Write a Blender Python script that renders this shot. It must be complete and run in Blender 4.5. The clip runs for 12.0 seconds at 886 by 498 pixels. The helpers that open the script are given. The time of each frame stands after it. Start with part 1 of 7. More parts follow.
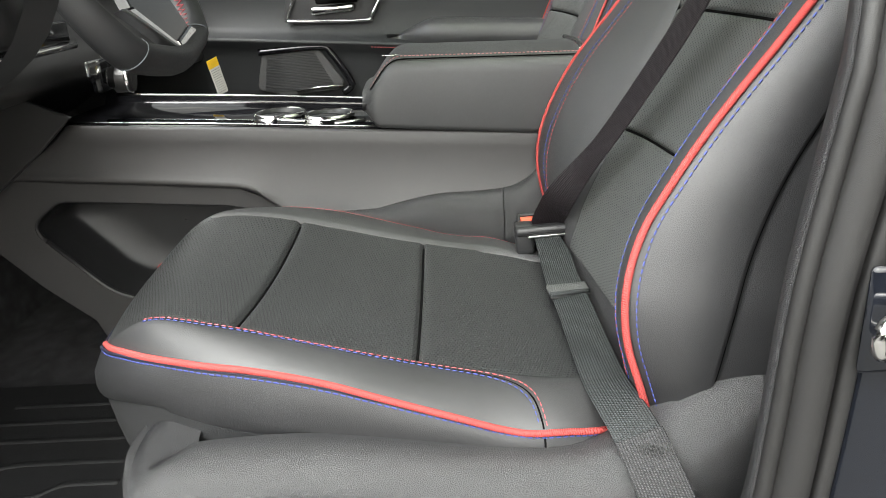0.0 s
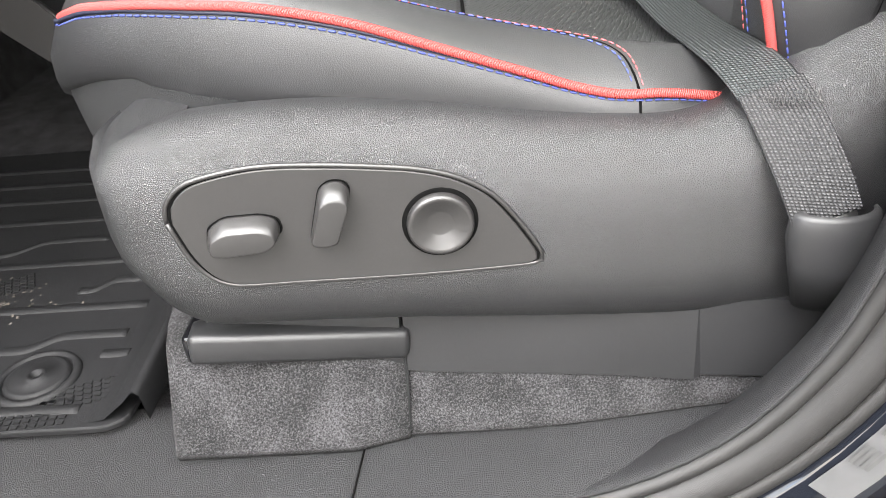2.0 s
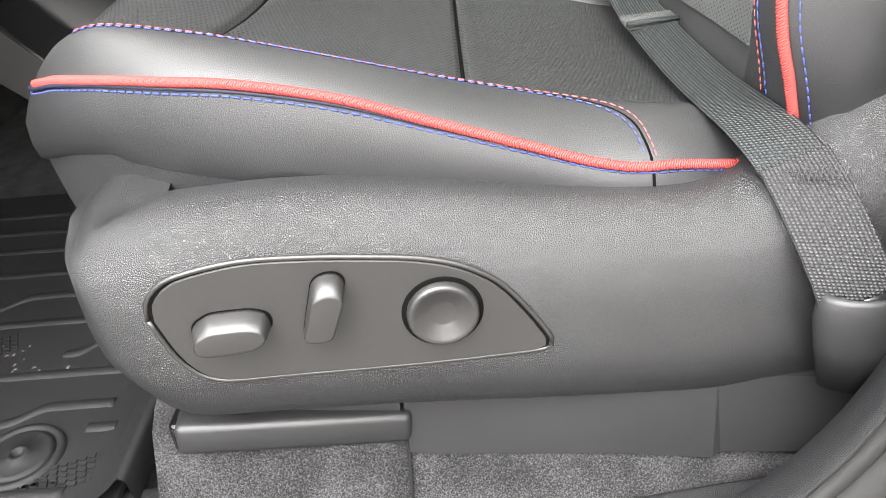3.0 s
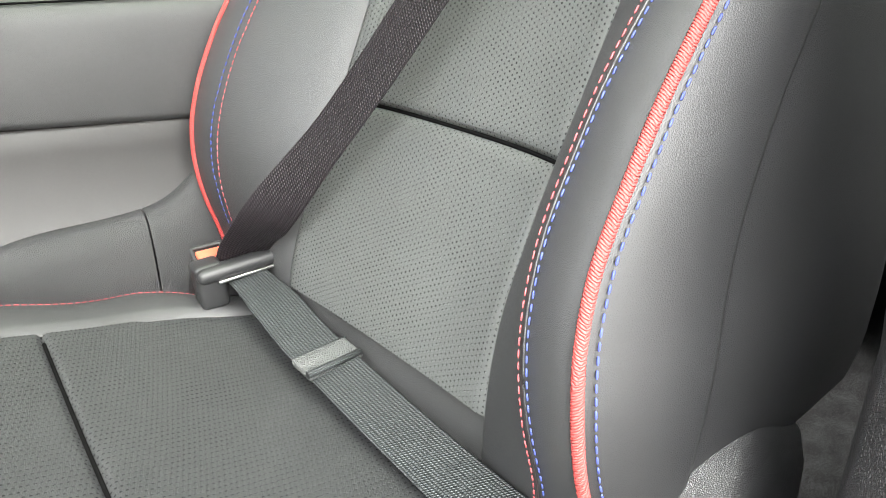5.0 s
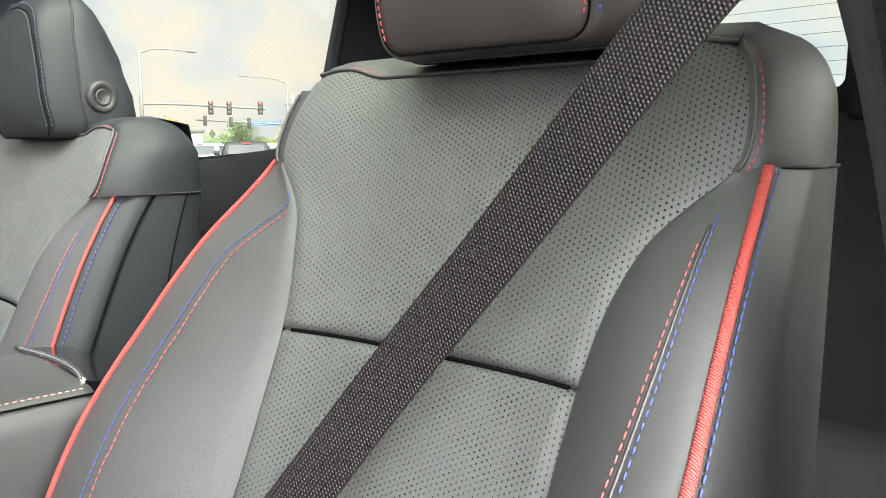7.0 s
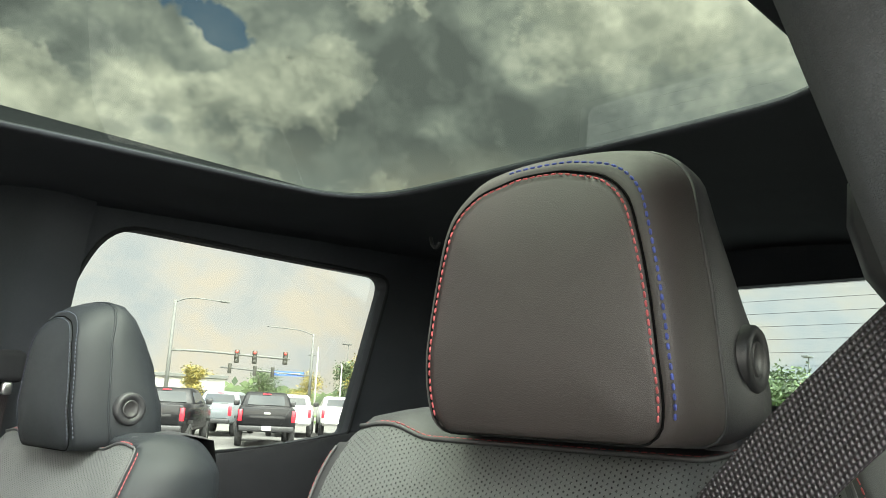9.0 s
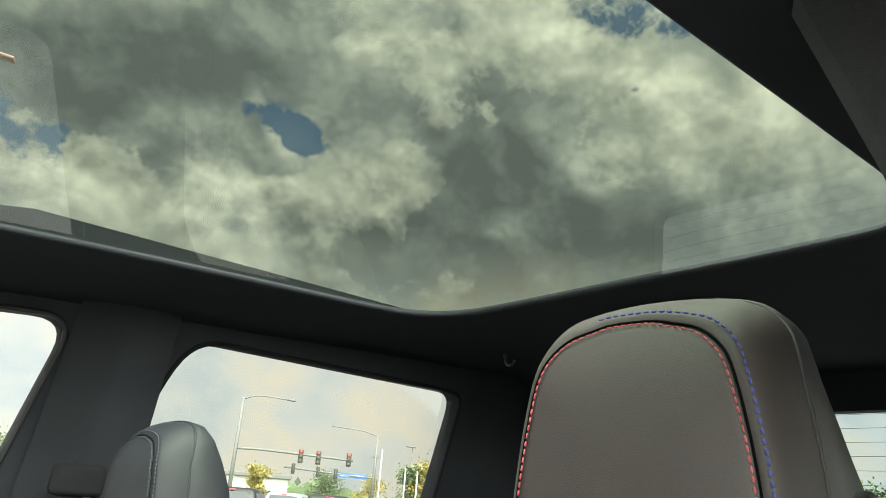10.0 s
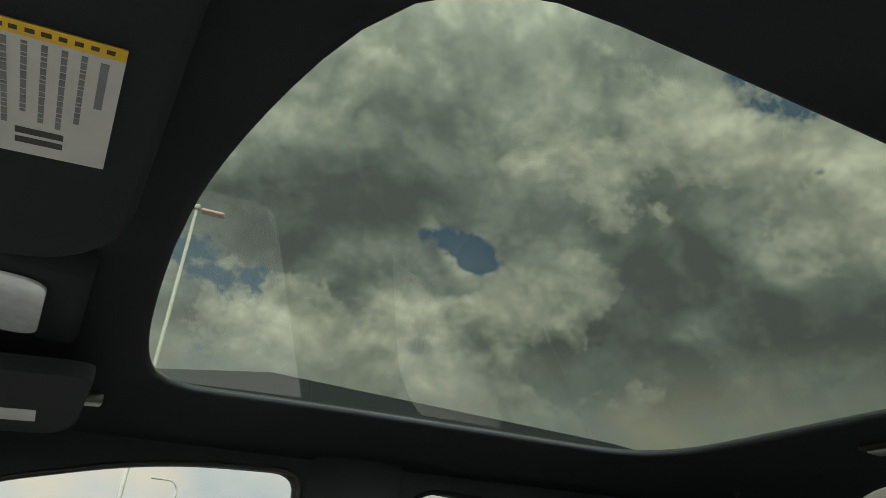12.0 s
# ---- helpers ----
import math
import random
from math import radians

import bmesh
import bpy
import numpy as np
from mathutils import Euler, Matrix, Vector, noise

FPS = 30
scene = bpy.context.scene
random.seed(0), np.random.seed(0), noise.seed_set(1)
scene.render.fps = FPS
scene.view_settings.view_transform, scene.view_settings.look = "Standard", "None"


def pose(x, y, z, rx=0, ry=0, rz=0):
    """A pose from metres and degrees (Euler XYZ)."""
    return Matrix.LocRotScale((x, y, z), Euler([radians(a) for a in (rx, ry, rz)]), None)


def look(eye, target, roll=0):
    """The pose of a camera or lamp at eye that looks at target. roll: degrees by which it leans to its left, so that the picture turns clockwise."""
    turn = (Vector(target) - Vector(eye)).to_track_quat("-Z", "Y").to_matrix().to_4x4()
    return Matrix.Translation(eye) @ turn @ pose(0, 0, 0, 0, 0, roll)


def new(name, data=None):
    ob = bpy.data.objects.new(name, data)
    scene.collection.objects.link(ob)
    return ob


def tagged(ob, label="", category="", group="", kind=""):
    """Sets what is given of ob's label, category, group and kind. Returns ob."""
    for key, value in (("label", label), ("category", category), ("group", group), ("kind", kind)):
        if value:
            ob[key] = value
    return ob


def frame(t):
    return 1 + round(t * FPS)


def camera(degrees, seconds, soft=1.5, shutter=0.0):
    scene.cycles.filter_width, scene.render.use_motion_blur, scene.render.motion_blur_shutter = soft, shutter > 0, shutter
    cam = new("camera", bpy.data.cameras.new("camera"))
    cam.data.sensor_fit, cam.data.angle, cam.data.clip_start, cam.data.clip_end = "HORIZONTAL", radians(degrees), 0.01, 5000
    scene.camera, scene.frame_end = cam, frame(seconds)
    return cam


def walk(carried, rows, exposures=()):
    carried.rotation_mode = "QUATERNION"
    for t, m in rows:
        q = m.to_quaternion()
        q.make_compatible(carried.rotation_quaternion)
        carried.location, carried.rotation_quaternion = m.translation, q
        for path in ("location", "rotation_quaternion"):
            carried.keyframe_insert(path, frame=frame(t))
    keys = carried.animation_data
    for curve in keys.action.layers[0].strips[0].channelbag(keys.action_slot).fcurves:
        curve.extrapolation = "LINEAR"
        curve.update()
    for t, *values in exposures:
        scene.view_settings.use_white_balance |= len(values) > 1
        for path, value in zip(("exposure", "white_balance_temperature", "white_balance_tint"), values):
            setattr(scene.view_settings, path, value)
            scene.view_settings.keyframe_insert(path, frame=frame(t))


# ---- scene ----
cam = camera(60.6, 12.0, soft=0.65)
PATH = [
    (0, (0.033, 0.025, 1.527), (0.001, 1.893, 0.813), -3.3),
    (0.5, (0.017, 0.048, 1.454), (0.027, 1.906, 0.715), -2.9),
    (1, (0.003, 0.081, 1.387), (-0.004, 1.873, 0.5), -3.9),
    (1.5, (-0.013, 0.105, 1.322), (-0.048, 1.839, 0.326), -4.6),
    (2, (-0.022, 0.119, 1.29), (-0.097, 1.819, 0.24), -5.0),
    (2.5, (-0.026, 0.137, 1.288), (-0.138, 1.828, 0.227), -5.3),
    (2.7, (-0.025, 0.152, 1.298), (-0.136, 1.847, 0.242), -5.4),
    (4.3, (-0.013, 0.364, 1.406), (0.571, 2.025, 0.457), -4.9),
    (4.5, (-0.021, 0.392, 1.415), (0.684, 2.027, 0.504), -3.7),
    (5, (-0.054, 0.455, 1.452), (0.983, 1.956, 0.631), -0.8),
    (5.5, (-0.082, 0.483, 1.482), (1.184, 1.876, 0.806), 1.5),
    (6, (-0.075, 0.514, 1.523), (1.314, 1.852, 0.994), 2.0),
    (6.5, (-0.063, 0.543, 1.576), (1.383, 1.866, 1.178), 0.5),
    (7, (-0.051, 0.56, 1.61), (1.422, 1.887, 1.352), 0.1),
    (7.2, (-0.05, 0.564, 1.621), (1.429, 1.894, 1.413), -0.0),
    (8.8, (-0.034, 0.608, 1.702), (1.399, 1.961, 2.037), 2.2),
    (9, (-0.036, 0.61, 1.711), (1.371, 1.973, 2.117), 2.6),
    (9.5, (-0.043, 0.611, 1.729), (1.275, 2.013, 2.274), 3.6),
    (10, (-0.056, 0.617, 1.745), (1.165, 2.061, 2.394), 4.7),
    (10.5, (-0.065, 0.621, 1.761), (1.041, 2.119, 2.489), 5.9),
    (11, (-0.081, 0.625, 1.772), (0.896, 2.183, 2.557), 6.6),
    (11.5, (-0.098, 0.628, 1.78), (0.776, 2.225, 2.608), 6.4),
    (12, (-0.118, 0.63, 1.787), (0.641, 2.255, 2.672), 5.8),
]
EXPOSURES = [(0.0, 0.27, 6500, 14), (1.0, 0.95, 6500, 17), (2.0, 0.85, 6500, 18), (2.7, 0.85, 6500, 18), (4.5, 1.25, 6500, 15), (5.5, 1.33, 6500, 14), (6.5, 1.27, 6500, 14), (7.2, 1.2, 6500, 13), (8.8, 1.05, 6500, 8), (10.0, 0.93, 6500, 7), (11.0, 0.9, 6500, 7), (11.5, 0.83, 6500, 7), (12.0, 0.18, 6500, 7)]
walk(cam, [(t, look(eye, target, roll)) for t, eye, target, roll in PATH], EXPOSURES)

# ---- light ----
SUN_DIR = Vector((-0.24, -0.49, 0.83)).normalized()
world = bpy.data.worlds.new("sky")
scene.world = world
world.use_nodes = True


class Nodes:
    """Short hand for building a node tree."""

    def __init__(self, tree):
        self.tree = tree
        tree.nodes.clear()

    def add(self, kind, ins=None):
        n = self.tree.nodes.new(kind)
        for k, v in (ins or {}).items():
            if isinstance(v, bpy.types.NodeSocket):
                self.tree.links.new(v, n.inputs[k])
            else:
                n.inputs[k].default_value = v
        return n

    def math(self, op, a, b=0.0, c=0.0, clamp=False):
        n = self.add("ShaderNodeMath")
        n.operation, n.use_clamp = op, clamp
        for i, v in enumerate((a, b, c)):
            if isinstance(v, bpy.types.NodeSocket):
                self.tree.links.new(v, n.inputs[i])
            else:
                n.inputs[i].default_value = v
        return n.outputs[0]

    def mix(self, f, a, b, blend="MIX"):
        n = self.add("ShaderNodeMix")
        n.data_type, n.blend_type = "RGBA", blend
        for i, v in ((0, f), (6, a), (7, b)):
            if isinstance(v, bpy.types.NodeSocket):
                self.tree.links.new(v, n.inputs[i])
            else:
                n.inputs[i].default_value = v if i == 0 else (*v, 1)
        return n.outputs[2]

    def ramp(self, f, stops, ease="LINEAR"):
        n = self.add("ShaderNodeValToRGB", {0: f})
        r = n.color_ramp
        r.interpolation = ease
        while len(r.elements) < len(stops):
            r.elements.new(0.5)
        for e, (p, c) in zip(r.elements, stops):
            e.position, e.color = p, (*c, 1) if len(c) == 3 else c
        return n.outputs[0]


def build_sky():
    g = Nodes(world.node_tree)
    sky = g.add("ShaderNodeTexSky")
    sky.sky_type, sky.sun_disc = "NISHITA", False
    sky.sun_elevation = math.asin(SUN_DIR.z)
    sky.sun_rotation = math.atan2(SUN_DIR.x, SUN_DIR.y)
    sky.dust_density = 1.5
    blue = g.mix(1.0, sky.outputs[0], (0.080, 0.088, 0.086), "MULTIPLY")
    co = g.add("ShaderNodeTexCoord")
    sep = g.add("ShaderNodeSeparateXYZ", ins={0: co.outputs["Generated"]})
    zz = g.math("ADD", g.math("MAXIMUM", sep.outputs[2], 0.0), 0.28)
    px, py = g.math("DIVIDE", sep.outputs[0], zz), g.math("DIVIDE", sep.outputs[1], zz)
    flat = g.add("ShaderNodeCombineXYZ", ins={0: px, 1: py, 2: 3.7}).outputs[0]
    # a rounder map for the cloud shapes, less drawn out towards the horizon
    zr = g.math("DIVIDE", g.math("ADD", g.math("MAXIMUM", sep.outputs[2], 0.0), 0.75), 1.65)
    domed = g.add("ShaderNodeCombineXYZ", ins={0: g.math("DIVIDE", sep.outputs[0], zr), 1: g.math("DIVIDE", sep.outputs[1], zr), 2: 3.7}).outputs[0]

    def cloud_field(shift):
        at = g.add("ShaderNodeVectorMath", {0: domed, 1: (shift[0], shift[1], 0.0)}).outputs[0]
        one = g.add("ShaderNodeTexNoise", {"Vector": at, "Scale": 1.6, "Detail": 3.0, "Roughness": 0.45, "Distortion": 0.2}).outputs[0]
        # heaped rounds parted by dark creases
        heap = 0.0
        for scale, amp in ((2.2, 0.50), (4.6, 0.30), (9.5, 0.20), (20.0, 0.12), (42.0, 0.07)):
            n = g.add("ShaderNodeTexNoise", {"Vector": at, "Scale": scale, "Detail": 1.0, "Distortion": 0.25}).outputs[0]
            heap = g.math("ADD", heap, g.math("MULTIPLY", g.math("ABSOLUTE", g.math("SUBTRACT", n, 0.5)), 2.0 * amp))
        return one, heap

    big, heap = cloud_field((0.0, 0.0))
    big_lit, lit = cloud_field((-0.035, -0.055))
    wisp = g.add("ShaderNodeTexNoise", {"Vector": domed, "Scale": 4.4, "Detail": 9.0, "Roughness": 0.58, "Distortion": 0.2}).outputs[0]
    # open patches of blue between the clouds
    hole = None
    for hx, hy, r, weight in HOLES:
        dx, dy = g.math("SUBTRACT", px, hx), g.math("SUBTRACT", py, hy)
        dist = g.math("SQRT", g.math("ADD", g.math("MULTIPLY", dx, dx), g.math("MULTIPLY", dy, dy)))
        one = g.math("MULTIPLY", g.math("SUBTRACT", 1.0, g.math("DIVIDE", dist, r), clamp=True), weight)
        hole = one if hole is None else g.math("ADD", hole, one)
    # broad masses of thinner, brighter cloud
    thin = None
    for hx, hy, r, weight in BRIGHT:
        dx, dy = g.math("SUBTRACT", px, hx), g.math("SUBTRACT", py, hy)
        dist = g.math("SQRT", g.math("ADD", g.math("MULTIPLY", dx, dx), g.math("MULTIPLY", dy, dy)))
        one = g.math("MULTIPLY", g.ramp(g.math("DIVIDE", dist, r), [(0.0, (1, 1, 1)), (1.0, (0, 0, 0))], "EASE"), weight)
        thin = one if thin is None else g.math("ADD", thin, one)
    fray = g.add("ShaderNodeTexNoise", {"Vector": domed, "Scale": 13.0, "Detail": 8.0, "Roughness": 0.62, "Distortion": 0.2}).outputs[0]
    hole = g.math("ADD", hole, g.math("MULTIPLY", g.math("MULTIPLY", g.math("SUBTRACT", fray, 0.52), 3.2), g.math("MULTIPLY", hole, 2.0, clamp=True)))
    gap = g.math("SUBTRACT", hole, g.math("ADD", g.math("MULTIPLY", g.math("SUBTRACT", heap, 0.12), 1.8), g.math("MULTIPLY", g.math("SUBTRACT", wisp, 0.41), 7.5)))
    gap = g.math("MULTIPLY", g.ramp(gap, [(0.0, (0, 0, 0)), (0.45, (0.9, 0.9, 0.9))]), g.math("MULTIPLY", hole, 5.0, clamp=True))
    # thick grey bellies against bright edges on the sun's side
    relief = g.math("ADD", g.math("MULTIPLY", g.math("SUBTRACT", heap, lit), 1.3), g.math("MULTIPLY", g.math("SUBTRACT", heap, 0.20), 0.75))
    body = g.math("ADD", g.math("MULTIPLY", g.math("SUBTRACT", 0.5, big), 1.3), g.math("MULTIPLY", g.math("SUBTRACT", big_lit, big), 1.5))
    tone = g.math("ADD", g.math("ADD", body, relief), g.math("ADD", 0.40, g.math("ADD", g.math("MULTIPLY", thin, 1.15), g.math("MULTIPLY", hole, 0.10))))
    high_cloud = g.ramp(tone, [(0.0, (0.17, 0.185, 0.187)), (0.35, (0.29, 0.312, 0.305)), (0.60, (0.46, 0.48, 0.445)), (0.85, (0.76, 0.75, 0.68)), (1.0, (1.05, 1.02, 0.92))])
    # heaped white cumulus standing out before the grey layer
    def puffs(shift):
        at = g.add("ShaderNodeVectorMath", {0: domed, 1: (shift[0], shift[1], 0.0)}).outputs[0]
        return g.add("ShaderNodeTexNoise", {"Vector": at, "Scale": 4.2, "Detail": 8.0, "Roughness": 0.60, "Distortion": 0.15}).outputs[0]

    puff, puff_lit = puffs((0.0, 0.0)), puffs((-0.012, -0.030))
    depth = g.math("ADD", g.math("MULTIPLY", g.math("SUBTRACT", puff, 0.5), 1.5), g.math("SUBTRACT", g.math("MULTIPLY", thin, 1.25), 0.10))
    cover = g.math("MULTIPLY", g.ramp(depth, [(0.0, (0, 0, 0)), (0.05, (0.55, 0.55, 0.55)), (0.22, (0.95, 0.95, 0.95))]), 0.85)
    glint = g.math("ADD", g.math("ADD", 0.42, g.math("MULTIPLY", g.math("SUBTRACT", puff, puff_lit), 2.6)), g.math("ADD", g.math("MULTIPLY", relief, 0.5), g.math("MULTIPLY", thin, 0.35)))
    heaped = g.ramp(glint, [(0.0, (0.30, 0.315, 0.295)), (0.35, (0.45, 0.46, 0.41)), (0.65, (0.80, 0.785, 0.69)), (1.0, (1.30, 1.25, 1.07))])
    high_cloud = g.mix(cover, high_cloud, heaped)
    high = g.mix(gap, high_cloud, blue)
    # the low sky is a pale, even haze with faint warm banks
    low = g.ramp(wisp, [(0.36, (0.45, 0.49, 0.49)), (0.50, (0.54, 0.545, 0.51)), (0.64, (0.62, 0.57, 0.47))])
    lift = g.ramp(sep.outputs[2], [(0.20, (0, 0, 0)), (0.34, (1, 1, 1))])
    col = g.mix(lift, low, high)
    # the veiled sun behind the driver's side brightens the clouds round it
    way = g.add("ShaderNodeVectorMath", {0: co.outputs["Generated"], 1: SUN_DIR})
    way.operation = "DOT_PRODUCT"
    near = g.math("POWER", g.math("MAXIMUM", way.outputs["Value"], 0.0), 2.4)
    col = g.mix(1.0, col, g.mix(near, (1, 1, 1), (36.0, 35.6, 34.6)), "MULTIPLY")
    bg = g.add("ShaderNodeBackground", ins={0: col, 1: SKY})
    g.add("ShaderNodeOutputWorld", ins={0: bg.outputs[0]})


HOLES = [(0.465, 1.10, 0.06, 0.9), (0.515, 1.115, 0.075, 1.0), (0.57, 1.12, 0.07, 1.0), (0.62, 1.115, 0.06, 0.9), (0.18, 1.42, 0.14, 1.7), (0.17, 1.69, 0.10, 1.4), (0.12, 1.35, 0.07, 0.6), (0.72, 0.53, 0.09, 1.2), (0.81, 0.52, 0.07, 1.0), (0.89, 0.61, 0.05, 1.0), (1.07, 0.46, 0.08, 0.60), (-1.2, -0.4, 0.9, 0.8)]
BRIGHT = [(0.73, 1.17, 0.17, 0.34), (0.80, 1.05, 0.13, 0.20), (0.58, 1.33, 0.18, 0.32), (0.66, 1.52, 0.20, 0.34), (0.40, 1.55, 0.20, 0.36), (0.27, 1.48, 0.15, 0.34), (0.74, 0.62, 0.18, 0.30), (0.98, 0.60, 0.28, 0.30), (0.55, 0.72, 0.22, 0.16), (0.47, 0.86, 0.22, 0.08), (0.23, 1.20, 0.20, -0.30), (0.84, 0.95, 0.20, -0.16), (0.89, 0.77, 0.14, -0.14), (0.64, 1.44, 0.06, -0.34), (0.38, 1.06, 0.22, -0.18), (0.62, 0.98, 0.16, -0.14), (1.07, 0.98, 0.25, -0.04)]
SKY = 1.0
build_sky()
sun_lamp = new("sun", bpy.data.lights.new("sun", "SUN"))
sun_lamp.data.energy, sun_lamp.data.angle, sun_lamp.data.color = 2.4, radians(30), (1.0, 0.995, 0.97)
sun_lamp.matrix_world = look(SUN_DIR * 30, (0, 0, 0))


# ---- materials ----
def material(name):
    m = bpy.data.materials.new(name)
    m.use_nodes = True
    return m, Nodes(m.node_tree)


def finish(g, color, rough, metal=0.0, bump=None, strength=0.2, distance=0.001, **more):
    ins = {"Base Color": color if isinstance(color, bpy.types.NodeSocket) else (*color, 1), "Roughness": rough, "Metallic": metal}
    if bump is not None:
        ins["Normal"] = g.add("ShaderNodeBump", ins={"Height": bump, "Strength": strength, "Distance": distance}).outputs[0]
    ins.update(more)
    b = g.add("ShaderNodeBsdfPrincipled", ins=ins)
    g.add("ShaderNodeOutputMaterial", ins={0: b.outputs[0]})


def grained(name, base, rough, cell=900.0, depth=0.25, spread=0.25, distance=0.0006, shine=0.5, groove_shade=0.3):
    """Grained leather or moulded plastic: fine pebbles parted by grooves, soft wear and slight colour drift."""
    m, g = material(name)
    co = g.add("ShaderNodeTexCoord").outputs["Object"]
    cells = g.add("ShaderNodeTexVoronoi", {"Vector": co, "Scale": cell})
    cells.feature = "DISTANCE_TO_EDGE"
    pebble = g.ramp(cells.outputs["Distance"], [(0.0, (0, 0, 0)), (0.22, (0.7, 0.7, 0.7)), (0.55, (1, 1, 1))])
    fine = g.add("ShaderNodeTexNoise", ins={"Vector": co, "Scale": cell * 1.7, "Detail": 3.0}).outputs[0]
    wide = g.add("ShaderNodeTexNoise", ins={"Vector": co, "Scale": 9.0, "Detail": 4.0}).outputs[0]
    grit = g.add("ShaderNodeTexNoise", ins={"Vector": co, "Scale": cell * 0.35, "Detail": 6.0, "Roughness": 0.75}).outputs[0]
    drift = g.ramp(wide, [(0.3, tuple(c * (1 - spread) for c in base)), (0.7, tuple(c * (1 + spread) for c in base))])
    # shade between the pebbles is mixed into the colour
    drift = g.mix(groove_shade, drift, g.mix(pebble, tuple(c * 0.45 for c in base), tuple(c * 1.3 for c in base)))
    tone = g.mix(0.28, drift, g.ramp(grit, [(0.32, tuple(c * 0.6 for c in base)), (0.68, tuple(c * 1.4 for c in base))]))
    gloss = g.math("ADD", rough - 0.06, g.math("ADD", g.math("MULTIPLY", wide, 0.08), g.math("MULTIPLY", grit, 0.10)))
    height = g.math("ADD", pebble, g.math("ADD", g.math("MULTIPLY", fine, 0.2), g.math("MULTIPLY", grit, 0.06)))
    finish(g, tone, gloss, bump=height, strength=depth, distance=distance, **{"Specular IOR Level": shine})
    return m


def braided(name, base, pitch):
    """A braided cord: chevrons of yarn along the cord, with shade painted darker between the strands."""
    m, g = material(name)
    co = g.add("ShaderNodeTexCoord")
    uv = g.add("ShaderNodeSeparateXYZ", ins={0: co.outputs["UV"]})
    run = g.math("ADD", uv.outputs[0], g.math("MULTIPLY", g.math("ABSOLUTE", uv.outputs[1]), 0.45))
    yarn = g.math("ABSOLUTE", g.math("SINE", g.math("MULTIPLY", run, math.pi / pitch)))
    n = g.add("ShaderNodeTexNoise", ins={"Vector": co.outputs["Object"], "Scale": 1500.0, "Detail": 2.0}).outputs[0]
    tone = g.ramp(yarn, [(0.0, tuple(c * 0.25 for c in base)), (0.45, tuple(c * 0.9 for c in base)), (1.0, tuple(min(1, c * 1.15) for c in base))])
    tone = g.mix(g.math("MULTIPLY", n, 0.3), tone, tuple(c * 0.6 for c in base))
    finish(g, tone, 0.7, bump=yarn, strength=0.9, distance=0.0008)
    return m


def perforated(name, base, pitch_u, pitch_v, size, hole=(0.002, 0.002, 0.002), rough=0.47, shine=0.8, pale=(0.16, 0.28)):
    """Leather with staggered rows of punched holes, laid out in metres on the panel's own map."""
    m, g = material(name)
    co = g.add("ShaderNodeTexCoord")
    uv = g.add("ShaderNodeSeparateXYZ", ins={0: co.outputs["UV"]})
    row = g.math("FLOOR", g.math("DIVIDE", uv.outputs[1], pitch_v))
    shift = g.math("MULTIPLY", g.math("MODULO", g.math("ABSOLUTE", row), 2.0), 0.5)
    fu = g.math("SUBTRACT", g.math("FRACT", g.math("ADD", g.math("DIVIDE", uv.outputs[0], pitch_u), shift)), 0.5)
    fv = g.math("SUBTRACT", g.math("FRACT", g.math("DIVIDE", uv.outputs[1], pitch_v)), 0.5)
    du, dv = g.math("MULTIPLY", fu, pitch_u), g.math("MULTIPLY", fv, pitch_v)
    d = g.math("SQRT", g.math("ADD", g.math("MULTIPLY", du, du), g.math("MULTIPLY", dv, dv)))
    mask = g.ramp(g.math("DIVIDE", d, size), [(0.42, (1, 1, 1)), (0.56, (0, 0, 0))])
    # the lit rim of each hole is painted as a pale spot
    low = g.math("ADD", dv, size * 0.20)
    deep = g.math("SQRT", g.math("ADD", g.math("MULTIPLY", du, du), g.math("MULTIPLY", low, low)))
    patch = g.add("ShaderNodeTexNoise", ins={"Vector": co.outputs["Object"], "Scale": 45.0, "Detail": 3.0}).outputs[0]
    rim_light = g.math("MULTIPLY", g.ramp(g.math("DIVIDE", deep, size), [(pale[0], (1, 1, 1)), (pale[1], (0, 0, 0))]), g.ramp(patch, [(0.30, (0.1, 0.1, 0.1)), (0.60, (0.9, 0.9, 0.9))]))
    fine = g.add("ShaderNodeTexNoise", ins={"Vector": co.outputs["Object"], "Scale": 1400.0, "Detail": 3.0}).outputs[0]
    wide = g.add("ShaderNodeTexNoise", ins={"Vector": co.outputs["Object"], "Scale": 12.0, "Detail": 3.0}).outputs[0]
    tone = g.ramp(wide, [(0.3, tuple(c * 0.92 for c in base)), (0.7, tuple(c * 1.08 for c in base))])
    col = g.mix(rim_light, g.mix(mask, tone, hole), (0.32, 0.33, 0.32))
    height = g.math("SUBTRACT", g.math("MULTIPLY", fine, 0.25), mask)
    finish(g, col, g.math("ADD", rough, g.math("MULTIPLY", mask, 0.3)), bump=height, strength=1.0, distance=0.0025, **{"Specular IOR Level": g.math("MULTIPLY", g.math("SUBTRACT", 1.0, mask), shine)})
    return m


